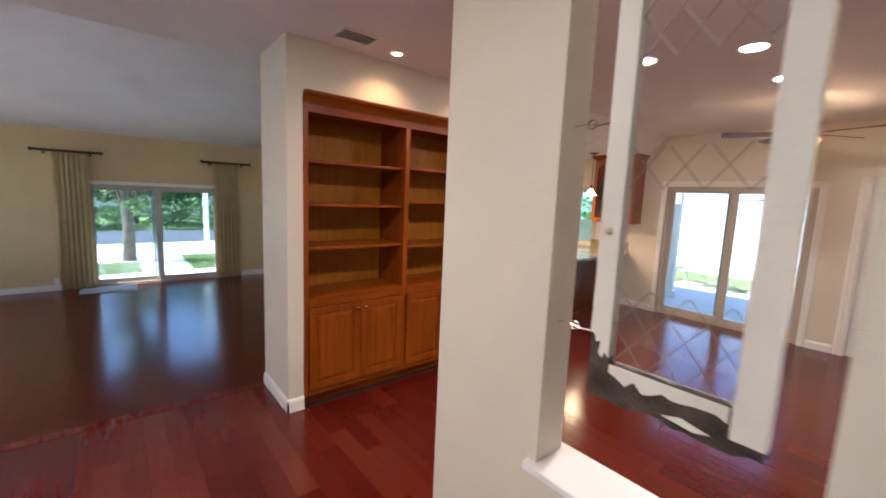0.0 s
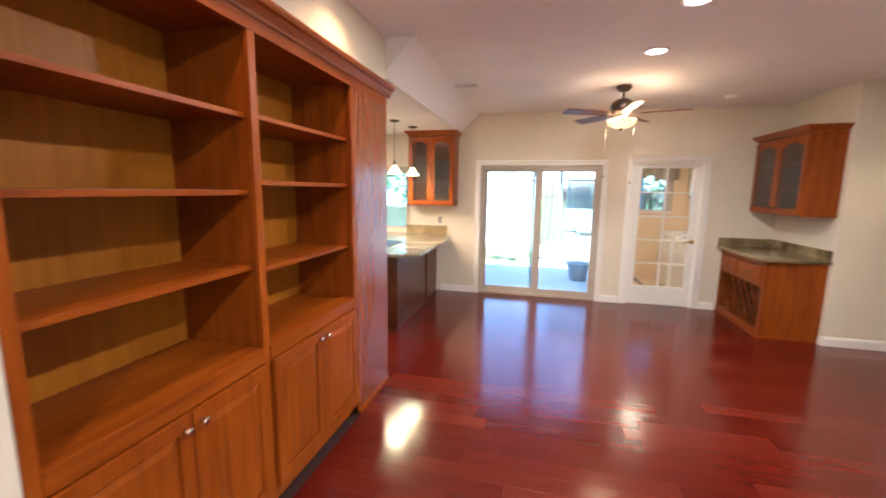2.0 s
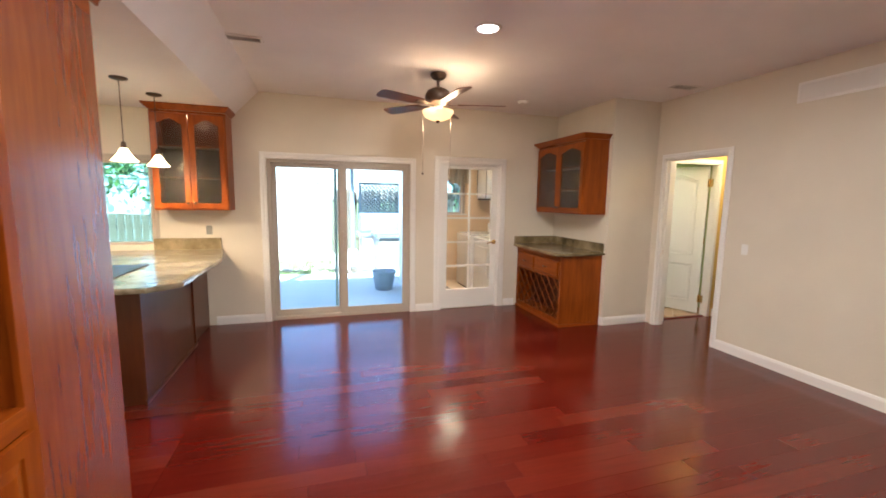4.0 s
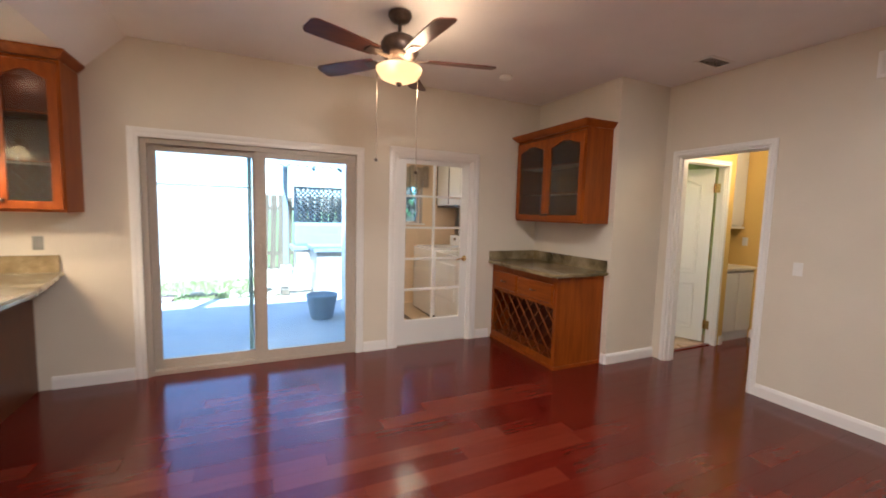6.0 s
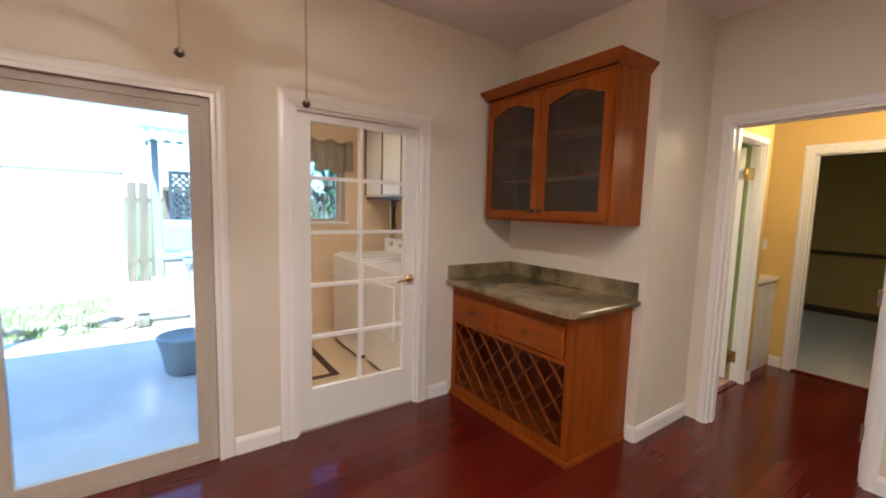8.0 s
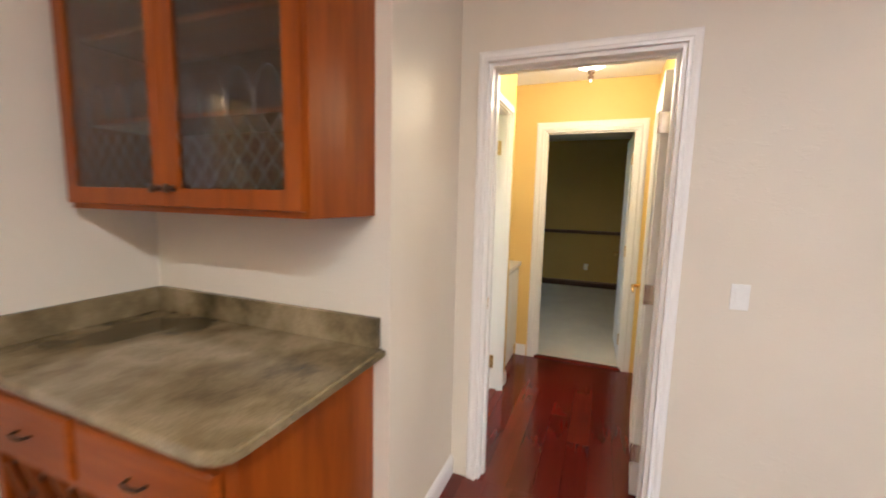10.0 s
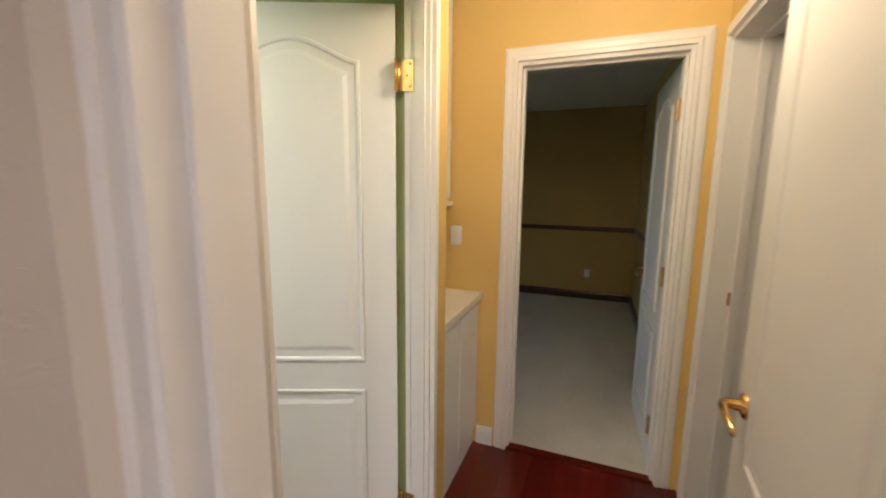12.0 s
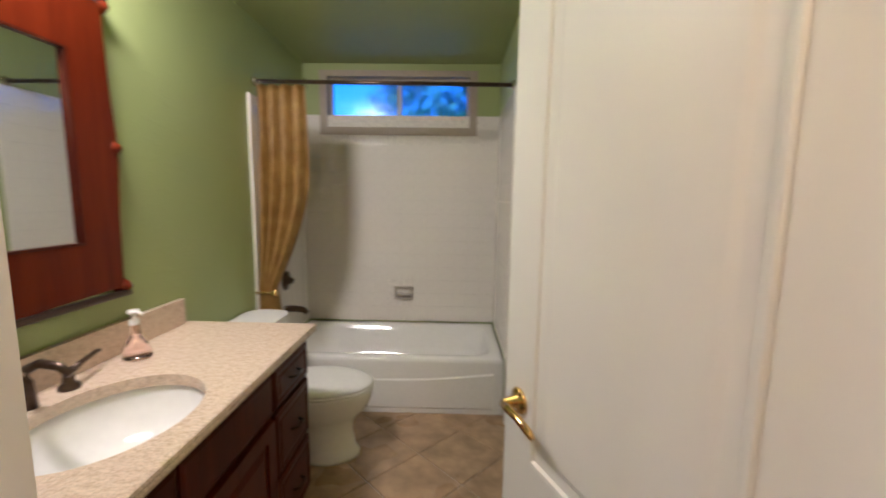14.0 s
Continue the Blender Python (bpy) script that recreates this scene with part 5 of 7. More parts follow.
moulded(bm, [(x0 + 0.06, 0.03), (x1 - 0.06, 0.03), (x1 - 0.06, 0.28)] + [(x1 - 0.06 + (x0 - x1 + 0.12) * k / 10, 0.28 - 0.05 * math.sin(math.pi * k / 10)) for k in range(1, 10)] + [(x0 + 0.06, 0.28)], ((0, 0.0), (0.01, 0.006), (0.02, 0.006)), lambda u, v, q: (u, y0 - q, v))
part("apron_panel", bm, ENAMEL, tb)

ts = thing("tile_surround", 2.4, 8.5, 0.39, "white square wall tiles round the bathtub", "tile wall", "", "structure")
part("grout_bed", B((1.616, 3.154, 8.548, 8.5595, 0.38, 2.03), (1.6155, 1.620, 7.70, 8.547, 0.38, 1.98), (3.150, 3.1545, 7.70, 8.547, 0.38, 2.03)), GROUT, ts)
part("edge_trim", B((1.616, 1.632, 7.668, 7.70, 0.0, 1.98), bev=0.004), TILE, ts)
part("edge_trim", B((3.138, 3.154, 7.668, 7.70, 0.0, 2.03), bev=0.004), TILE, ts)
TS = 0.1085


def tile_mesh(name, nx, ny, nz, material):
    """A pillowed tile in the plane whose normal is given."""
    bm = bmesh.new()
    s = TS / 2 - 0.0012
    steps = ((0, 0), (0.0005, 0.0014), (0.002, 0.0020), (0.004, 0.0021))
    moulded(bm, [(-s, -s), (s, -s), (s, s), (-s, s)], steps, (lambda u, v, q: (u, -q, v)) if ny else (lambda u, v, q: (nx * q, u, v)))
    return mesh_of(name, bm, material)


def piece(name, me, parent, m):
    ob = new(name, me)
    ob.parent = parent
    ob.matrix_parent_inverse = PLACED[parent].inverted()
    ob.matrix_basis = m
    return ob


vent0 = plain("chrome_soap_dish", (0.55, 0.50, 0.44), 0.3, 0.3)
sd = thing("soap_dish", 2.41, 8.54, 0.62, "recessed ceramic soap dish in the tile wall", "soap dish")
part("frame", ring_slab(bmesh.new(), [(2.335, 0.565), (2.485, 0.565), (2.485, 0.675), (2.335, 0.675)], [(2.35, 0.58), (2.47, 0.58), (2.47, 0.66), (2.35, 0.66)], lambda u, v, q: (u, q, v), 8.525, 8.545), vent0, sd)
part("shelf", B((2.35, 2.47, 8.51, 8.545, 0.60, 0.612), bev=0.003), vent0, sd)

rod = thing("shower_rod", 2.4, 7.74, 2.05, "dark bronze shower curtain rod", "curtain rod")
part("bar", tube(bmesh.new(), [(1.628, 7.745, 2.06), (3.142, 7.745, 2.05)], 0.0125, 12), BRONZE, rod, "", False, True)
for x, s in ((1.624, 1), (3.146, -1)):
    part("flange", lathe(bmesh.new(), [(0, 0), (0.028, 0), (0.026, 0.014), (0.014, 0.022), (0, 0.022)], x, 7.745, 2.06 if s > 0 else 2.05, 16, m=pose(0, 0, 0, 0, 90 * s)), NICKEL, rod, "", False, True)


def drape(bm, x0, x1, y, ztop, zbot, folds, amp, seed=0, gather=1.0, axis="x", tie=None, n=72, rows=18):
    """A hung cloth with folds that change from top to bottom."""
    rnd = random.Random(seed)
    ph = [rnd.uniform(0, 6.28) for _ in range(4)]
    grid = []
    for j in range(rows + 1):
        t = j / rows
        z = ztop + (zbot - ztop) * t
        row = []
        wide = 1.0
        if tie:
            wide = 1 - tie[1] * math.exp(-((t - tie[0]) / 0.12) ** 2)
        for i in range(n + 1):
            s = i / n
            u = (x0 + x1) / 2 + (x1 - x0) * (s - 0.5) * wide * (gather + (1 - gather) * t)
            a = amp * (0.55 + 0.45 * t) * (math.sin(2 * math.pi * folds * s + ph[0] + 0.7 * math.sin(3 * t + ph[1])) + 0.35 * math.sin(2 * math.pi * folds * 2.3 * s + ph[2] + 2 * t))
            u += 0.3 * amp * math.sin(2 * math.pi * folds * s * 1.1 + ph[3] + t)
            row.append(bm.verts.new((u, y + a, z) if axis == "x" else (y + a, u, z)))
        grid.append(row)
    for r, q in zip(grid, grid[1:]):
        for i in range(n):
            bm.faces.new((r[i], r[i + 1], q[i + 1], q[i]))
    geom = bmesh.ops.solidify(bm, geom=bm.faces[:], thickness=0.003)
    return bm


sc = thing("shower_curtain", 1.83, 7.74, 0.35, "gathered gold satin shower curtain on the rod", "shower curtain")
bm = bmesh.new()
grid = []
for j in range(37):
    t = j / 36
    z = 2.035 + (0.36 - 2.035) * t
    if t < 0.72:
        wide = 1 - 0.70 * (max(0.0, t - 0.30) / 0.42) ** 1.7
    else:
        wide = 0.30 + 0.16 * ((t - 0.72) / 0.28) ** 0.8
    r = []
    for i in range(111):
        q = i / 110
        ph = 2 * math.pi * 4.5 * q + 0.9 * math.sin(2.3 * t + 1) + 0.8 * math.sin(5 * q)
        fold = math.sin(ph) + 0.3 * math.sin(2 * ph + 4 * t) + 0.16 * math.sin(9 * ph + 11 * t)
        amp = 0.020 + 0.024 * min(1, t * 2.2)
        x = 1.634 + 0.30 * q * wide + 0.010 * math.cos(ph) * (0.4 + t) + 0.012 * math.sin(3.1 * t * 2) * q
        r.append(bm.verts.new((max(1.6215, x), 7.728 + amp * fold, z)))
    grid.append(r)
for r, q in zip(grid, grid[1:]):
    for i in range(110):
        bm.faces.new((r[i], r[i + 1], q[i + 1], q[i]))
bmesh.ops.solidify(bm, geom=bm.faces[:], thickness=0.002)
part("cloth", bm, GOLDCLOTH, sc, "", False, True)
for k in range(6):
    x = 1.680 + k * 0.05
    pts = [(x, 7.745 + 0.022 * math.cos(a), 2.052 + 0.026 * math.sin(a)) for a in (2 * math.pi * j / 12 for j in range(12))]
    part("ring", tube(bmesh.new(), pts, 0.0025, 6, True), NICKEL, sc, "", False, True)
kn = thing("curtain_holdback", 1.66, 7.70, 0.80, "brass knob holding back the shower curtain", "curtain holdback")
part("stem", tube(bmesh.new(), [(1.614, 7.665, 0.815), (1.74, 7.665, 0.815)], 0.006, 8), BRASS, kn, "", False, True)
part("knob", lathe(bmesh.new(), [(0, -0.004), (0.014, 0.0), (0.022, 0.008), (0.022, 0.016), (0.012, 0.024), (0, 0.026)], 1.735, 7.665, 0.815, 16, m=pose(0, 0, 0, 60, 40)), BRASS, kn, "", False, True)
sh = thing("shower_valve", 1.624, 8.09, 0.79, "dark bronze tub valve on the tiled wall", "tub valve")
part("escutcheon", lathe(bmesh.new(), [(0, 0), (0.07, 0), (0.065, 0.01), (0.03, 0.02), (0.022, 0.05), (0, 0.052)], 1.624, 8.09, 0.80, 24, m=pose(0, 0, 0, 0, 90)), BRONZE, sh, "", False, True)
part("lever", tube(bmesh.new(), [(1.674, 8.09, 0.80), (1.690, 8.07, 0.815), (1.697, 8.02, 0.82)], [0.012, 0.01, 0.006], 10), BRONZE, sh, "", False, True)
sp = thing("tub_spout", 1.624, 8.08, 0.59, "dark bronze tub spout", "tub spout")
part("spout", tube(bmesh.new(), [(1.622, 8.08, 0.595), (1.690, 8.08, 0.60), (1.750, 8.08, 0.592), (1.775, 8.08, 0.568)], [0.026, 0.024, 0.022, 0.018], 14), BRONZE, sp, "", False, True)
tr = thing("towel_bar", 3.15, 7.25, 1.30, "dark bronze towel bar on the green wall", "towel bar")
part("bar", tube(bmesh.new(), [(3.17, 6.98, 1.265), (3.17, 7.50, 1.265)], 0.008, 10), BRONZE, tr, "", False, True)
for y in (6.99, 7.49):
    part("post", lathe(bmesh.new(), [(0, 0), (0.024, 0), (0.022, 0.008), (0.010, 0.015), (0.010, 0.052), (0.014, 0.058), (0, 0.064)], 3.2245, y, 1.265, 14, m=pose(0, 0, 0, 0, -90)), BRONZE, tr, "", False, True)

# toilet, facing +x
to = thing("toilet", 2.02, 7.33, 0, "white two-piece toilet with the lid down", "toilet")


def oval_loft(bm, rows, n=28):
    """Egg-shaped rings (cx, cy, z, half length, half width), closed at both ends."""
    last = first = None
    for ox, oy, z, a, b in rows:
        ring = []
        for j in range(n):
            q = 2 * math.pi * j / n
            c, s = math.cos(q), math.sin(q)
            ring.append(bm.verts.new((ox + a * c, oy + b * s * (1 - 0.12 * c), z)))
        if last:
            for i in range(n):
                bm.faces.new((last[i - 1], last[i], ring[i], ring[i - 1]))
        first = first or ring
        last = ring
    bm.faces.new(first)
    bm.faces.new(last)
    return bm


TY = 7.355
part("bowl", oval_loft(bmesh.new(), [(2.150, TY, 0.0, 0.158, 0.118), (2.150, TY, 0.02, 0.160, 0.120), (2.148, TY, 0.045, 0.142, 0.102), (2.140, TY, 0.14, 0.134, 0.092), (2.132, TY, 0.195, 0.146, 0.100), (2.120, TY, 0.235, 0.190, 0.134), (2.116, TY, 0.28, 0.238, 0.164), (2.116, TY, 0.33, 0.260, 0.180), (2.120, TY, 0.37, 0.265, 0.185), (2.120, TY, 0.385, 0.26, 0.182)]), ENAMEL, to, "", False, True)
part("trap", B((1.68, 1.97, TY - 0.085, TY + 0.085, 0.0, 0.36), bev=0.03), ENAMEL, to)
part("seat", oval_loft(bmesh.new(), [(2.125, TY, 0.387, 0.262, 0.186), (2.125, TY, 0.392, 0.266, 0.19), (2.125, TY, 0.403, 0.264, 0.188)]), WHITE, to, "", False, True)
part("lid", oval_loft(bmesh.new(), [(2.125, TY, 0.405, 0.262, 0.186), (2.125, TY, 0.412, 0.264, 0.188), (2.125, TY, 0.422, 0.25, 0.176), (2.125, TY, 0.426, 0.20, 0.14)]), WHITE, to, "", False, True)
part("tank", B((1.635, 1.865, TY - 0.215, TY + 0.215, 0.38, 0.70), bev=0.025), ENAMEL, to, "", False)
part("tank_lid", prism(bmesh.new(), rrect(1.753, TY, 0.125, 0.225, 0.09), lambda u, v, q: (u, v, q), 0.702, 0.737), ENAMEL, to, "", False)
part("flush_lever", tube(bmesh.new(), [(1.866, TY - 0.15, 0.64), (1.885, TY - 0.15, 0.64), (1.89, TY - 0.08, 0.632)], 0.007, 8), NICKEL, to, "", False, True)

# vanity
va = thing("bathroom_vanity", 1.93, 6.35, 0, "dark red wooden vanity cabinet with doors and drawers", "vanity")
VX = 2.16
part("body", B((1.617, VX, 5.66, 7.0, 0.08, 0.60), (VX - 0.02, VX, 5.66, 7.0, 0.6005, 0.795), (1.617, VX - 0.021, 5.66, 5.68, 0.6005, 0.795), (1.617, VX - 0.021, 6.98, 7.0, 0.6005, 0.795)), MAHOG, va)
part("plinth", B((1.617, VX - 0.06, 5.66, 7.0, 0.0, 0.079)), MAHOG, va)
VP = lambda u, v, q: (VX + q, u, v)
for a, b in ((6.66, 6.98),):
    for c, e in ((0.63, 0.78), (0.37, 0.61), (0.11, 0.35)):
        dr = part("drawer", moulded(bmesh.new(), [(a, c), (b, c), (b, e), (a, e)], ((0, 0), (0, 0.012), (0.012, 0.018), (0.02, 0.018), (0.03, 0.014), (0.04, 0.018)), VP), MAHOG, va)
        part("pull", tube(bmesh.new(), [(VX + 0.018, (a + b) / 2 - 0.04, (c + e) / 2), (VX + 0.04, (a + b) / 2 - 0.03, (c + e) / 2), (VX + 0.04, (a + b) / 2 + 0.03, (c + e) / 2), (VX + 0.018, (a + b) / 2 + 0.04, (c + e) / 2)], 0.005, 8), BRONZE, dr, "", False, True)
for a, b in ((5.68, 6.155), (6.165, 6.64)):
    cab_door("cabinet_door", va, VP, a, b, 0.11, 0.61, material=MAHOG)
    part("false_front", moulded(bmesh.new(), [(a, 0.63), (b, 0.63), (b, 0.78), (a, 0.78)], ((0, 0), (0, 0.012), (0.012, 0.018), (0.014, 0.018)), VP), MAHOG, va)
vt = thing("vanity_top", 1.93, 6.35, 0.80, "speckled beige stone vanity top with an undermount sink", "countertop")
SX, SY, SA, SB = 1.932, 6.268, 0.195, 0.235
bm = bmesh.new()
outer = [(1.617, 5.65), (2.19, 5.65), (2.19, 7.03), (1.617, 7.03)]
per = []
cnt = 48
for k in range(cnt):
    a = 2 * math.pi * k / cnt
    c, s = math.cos(a), math.sin(a)
    f = min(((2.19 - SX) / c if c > 1e-6 else (1.617 - SX) / c if c < -1e-6 else 1e9), ((7.03 - SY) / s if s > 1e-6 else (5.65 - SY) / s if s < -1e-6 else 1e9))
    per.append((SX + f * c, SY + f * s))
for corner in outer:
    k = min(range(cnt), key=lambda i: (per[i][0] - corner[0]) ** 2 + (per[i][1] - corner[1]) ** 2)
    per[k] = corner
hole = [(SX + SA * math.cos(2 * math.pi * k / cnt), SY + SB * math.sin(2 * math.pi * k / cnt)) for k in range(cnt)]
ring_slab(bm, per, hole, lambda u, v, q: (u, v, q), 0.802, 0.838)
part("slab", bm, VANTOP, vt)
edge = bmesh.new()
prism(edge, [(2.19, 0.802), (2.198, 0.806), (2.201, 0.816), (2.196, 0.822), (2.201, 0.828), (2.198, 0.836), (2.19, 0.838)], lambda u, v, q: (u, q, v), 5.65, 7.03)
part("moulded_edge", edge, VANTOP, vt)
part("backsplash", B((1.617, 1.638, 5.65, 7.0, 0.839, 0.95), bev=0.002), VANTOP, vt)
snk = thing("sink_basin", SX, SY, 0.70, "white oval undermount sink basin", "sink")
part("bowl", lathe(bmesh.new(), [(1.04, 0.801), (1.0, 0.801), (0.98, 0.775), (0.90, 0.72), (0.72, 0.675), (0.4, 0.655), (0.12, 0.65), (0.10, 0.645), (0.0, 0.645)], SX, SY, 0, 40, SA + 0.006, SB + 0.006), ENAMEL, snk, "", False, True)
part("drain", lathe(bmesh.new(), [(0, 0.652), (0.022, 0.652), (0.024, 0.649), (0.024, 0.646)], SX, SY, 0, 18), NICKEL, snk, "", False, True)
fc = thing("bathroom_faucet", 1.700, 6.285, 0.838, "dark bronze widespread faucet with two levers", "faucet")
part("spout", tube(bmesh.new(), [(1.695, 6.285, 0.838), (1.695, 6.285, 0.91), (1.705, 6.285, 0.945), (1.740, 6.285, 0.962), (1.790, 6.285, 0.955), (1.820, 6.285, 0.935)], [0.022, 0.016, 0.013, 0.012, 0.011, 0.011], 12), BRONZE, fc, "", False, True)
for s in (-1, 1):
    y = 6.285 + s * 0.11
    part("tap", lathe(bmesh.new(), [(0, 0.0), (0.027, 0.0), (0.025, 0.012), (0.014, 0.02), (0.014, 0.045), (0.018, 0.055), (0, 0.06)], 1.700, y, 0.8385, 16), BRONZE, fc, "", False, True)
    part("tap_lever", tube(bmesh.new(), [(1.700, y, 0.885), (1.695, y + s * 0.05, 0.898), (1.675, y + s * 0.12, 0.902), (1.672, y + s * 0.135, 0.900)], [0.011, 0.008, 0.007, 0.006], 10), BRONZE, fc, "", False, True)
sb = thing("soap_bottle", 1.720, 6.62, 0.838, "clear pump bottle of pink liquid soap", "soap bottle")
part("bottle", lathe(bmesh.new(), [(0, 0.0), (0.038, 0.0), (0.042, 0.006), (0.040, 0.03), (0.026, 0.065), (0.016, 0.085), (0.013, 0.11), (0.013, 0.12), (0, 0.12)], 1.720, 6.62, 0.839, 24), WATERPINK, sb, "", False, True)
part("pump", lathe(bmesh.new(), [(0.015, 0.118), (0.016, 0.135), (0.008, 0.14), (0.007, 0.155), (0.018, 0.156), (0.018, 0.168), (0, 0.17)], 1.720, 6.62, 0.839, 16), WHITE, sb, "white pump head", False, True)
part("nozzle", tube(bmesh.new(), [(1.720, 6.62, 1.002), (1.755, 6.61, 1.0), (1.760, 6.609, 0.994)], 0.005, 8), WHITE, sb, "", False, True)

# mirror with a shaped red-brown frame
mi = thing("framed_mirror", 1.620, 6.25, 1.55, "mirror in a wide shaped red-brown wooden frame", "mirror")
n = 22
outer, inner = [], []
y0, y1, z0, z1 = 5.80, 6.675, 1.075, 2.0
iy0, iy1, iz0, iz1 = 5.96, 6.54, 1.238, 1.825


def side_pts(p, q, r, s, count, wave, d):
    o, i_ = [], []
    for k in range(count):
        t = k / count
        w = wave * (0.5 - 0.5 * math.cos(2 * math.pi * t)) * (0.75 + 0.25 * math.cos(4 * math.pi * t))
        o.append((p[0] + (q[0] - p[0]) * t + d[0] * w, p[1] + (q[1] - p[1]) * t + d[1] * w))
        i_.append((r[0] + (s[0] - r[0]) * t, r[1] + (s[1] - r[1]) * t))
    return o, i_


for p, q, r, s, d in (((y0, z0), (y1, z0), (iy0, iz0), (iy1, iz0), (0, -1)), ((y1, z0), (y1, z1), (iy1, iz0), (iy1, iz1), (1, 0)), ((y1, z1), (y0, z1), (iy1, iz1), (iy0, iz1), (0, 1)), ((y0, z1), (y0, z0), (iy0, iz1), (iy0, iz0), (-1, 0))):
    o, i_ = side_pts(p, q, r, s, n, 0.022, d)
    outer += o
    inner += i_
MP = lambda u, v, q: (1.616 + q, u, v)
part("frame", ring_slab(bmesh.new(), outer, inner, MP, 0.002, 0.035), MIRWOOD, mi)
part("inner_bead", ring_slab(bmesh.new(), inset(inner, -0.002), inset(inner, 0.006), MP, 0.0245, 0.036), MAHOG, mi)
part("glass", B((1.634, 1.640, iy0 - 0.0015, iy1 + 0.0015, iz0 - 0.0015, iz1 + 0.0015)), MIRROR, mi, "silvered mirror glass")
for y, z in ((y1 + 0.01, z0), (y1 + 0.01, z1), (y0 - 0.01, z0), (y0 - 0.01, z1), (y1 + 0.015, 1.55)):
    part("corner_boss", lathe(bmesh.new(), [(0, 0), (0.026, 0.0), (0.03, 0.012), (0.022, 0.03), (0.01, 0.045), (0, 0.046)], 1.620, y, z, 14, m=pose(0, 0, 0, 0, 90)), MIRWOOD, mi, "", False, True)
part("foot_rod", tube(bmesh.new(), [(1.650, y0 - 0.02, z0 - 0.022), (1.650, y1 + 0.02, z0 - 0.022)], 0.012, 10), BRONZE, mi, "", False, True)
part("head_rod", tube(bmesh.new(), [(1.650, y0 - 0.02, z1 + 0.022), (1.650, y1 + 0.02, z1 + 0.022)], 0.012, 10), MIRWOOD, mi, "", False, True)
lamp("bath_vanity_lamp", "AREA", (1.78, 6.30, 2.36), 11.5, (1.0, 0.87, 0.68), 0.30, (1.72, 7.3, 0.6))

# ---- living room curtains ----
for k, (r0, r1, c0, c1, s) in enumerate(((-0.80, 0.01, -0.60, -0.13, 5), (1.56, 2.38, 1.72, 2.20, 8))):
    cr = thing("curtain_rod", XL + 0.09, (r0 + r1) / 2, 2.17, "short dark wooden curtain rod on brackets", "curtain rod", "living room curtain rods")
    part("pole", tube(bmesh.new(), [(XL + 0.09, r0, 2.16), (XL + 0.09, r1, 2.16)], 0.02, 12), BRONZE, cr, "", False, True)
    for y, q in ((r0, -1), (r1, 1)):
        part("finial", tube(bmesh.new(), [(XL + 0.09, y, 2.16), (XL + 0.09, y + q * 0.012, 2.16), (XL + 0.09, y + q * 0.03, 2.16), (XL + 0.09, y + q * 0.045, 2.16)], [0.02, 0.032, 0.034, 0.015], 12), BRONZE, cr, "", False, True)
    for y in (r0 + 0.12, r1 - 0.12):
        part("bracket", B((XL + 0.001, XL + 0.08, y - 0.012, y + 0.012, 2.125, 2.142), (XL + 0.001, XL + 0.012, y - 0.02, y + 0.02, 2.10, 2.19)), BRONZE, cr)
    cu = thing("window_curtain", XL + 0.09, (c0 + c1) / 2, LF, "full length cream curtain hung in folds beside the slider", "curtain", "living room curtains")
    part("cloth", drape(bmesh.new(), c0, c1, XL + 0.10, 2.14, LF + 0.01, 6.5, 0.030, s, 0.92, "y"), CURTAIN, cu, "", False, True)
ma = thing("door_mat", -8.45, 0.1, LF, "pale blue-grey door mat on the floor by the slider", "door mat")
part("mat", B((-8.93, -8.45, -0.36, 0.42, LF + 0.001, LF + 0.014), bev=0.005), plain("grey_mat_weave", (0.42, 0.46, 0.50), 0.9, 0, 0.2, 120), ma)

# ---- hanging leaded panel in the pass-through ----
PX0, PX1, PY, PZ0, PZ1 = -0.285, 0.115, 1.15, 1.15, 2.27
hp = thing("hanging_leaded_window", (PX0 + PX1) / 2, PY, PZ0, "old white-painted leaded glass sash hung in the opening with a peeling dark foot", "hanging window")
part("stile", prism(bmesh.new(), [(PX0, PZ0 + 0.175), (PX0 + 0.012, PZ0 + 0.17), (PX0 + 0.018, PZ0 + 0.15), (PX0 + 0.030, PZ0 + 0.155), (PX0 + 0.026, PZ0 + 0.12), (PX0 + 0.036, PZ0 + 0.11), (PX0 + 0.044, PZ0 + 0.128), (PX0 + 0.055, PZ0 + 0.115), (PX0 + 0.055, PZ1), (PX0, PZ1)], lambda u, v, q: (u, q, v), PY - 0.018, PY + 0.018), OLDWHITE, hp)
part("stile_foot", B((PX0 + 0.001, PX0 + 0.054, PY - 0.0155, PY + 0.0155, PZ0 + 0.08, PZ0 + 0.185)), PEEL, hp, "bare weathered foot of the stile")
part("stile", B((PX1 - 0.065, PX1, PY - 0.018, PY + 0.018, PZ0 + 0.03, PZ1), bev=0.003), OLDWHITE, hp)
part("top_rail", B((PX0 + 0.056, PX1 - 0.066, PY - 0.018, PY + 0.018, PZ1 - 0.06, PZ1), bev=0.003), OLDWHITE, hp)
rnd = random.Random(4)
lo = [(PX0 + 0.002 + (PX1 - PX0 - 0.004) * k / 16, PZ0 + rnd.uniform(-0.006, 0.010)) for k in range(17)]
hi = [(PX1 - 0.002 - (PX1 - PX0 - 0.004) * k / 16, PZ0 + 0.095 + rnd.uniform(-0.004, 0.004)) for k in range(17)]
part("bottom_rail", prism(bmesh.new(), lo + hi, lambda u, v, q: (u, q, v), PY - 0.016, PY + 0.016), PEEL, hp, "bare weathered wood rail")
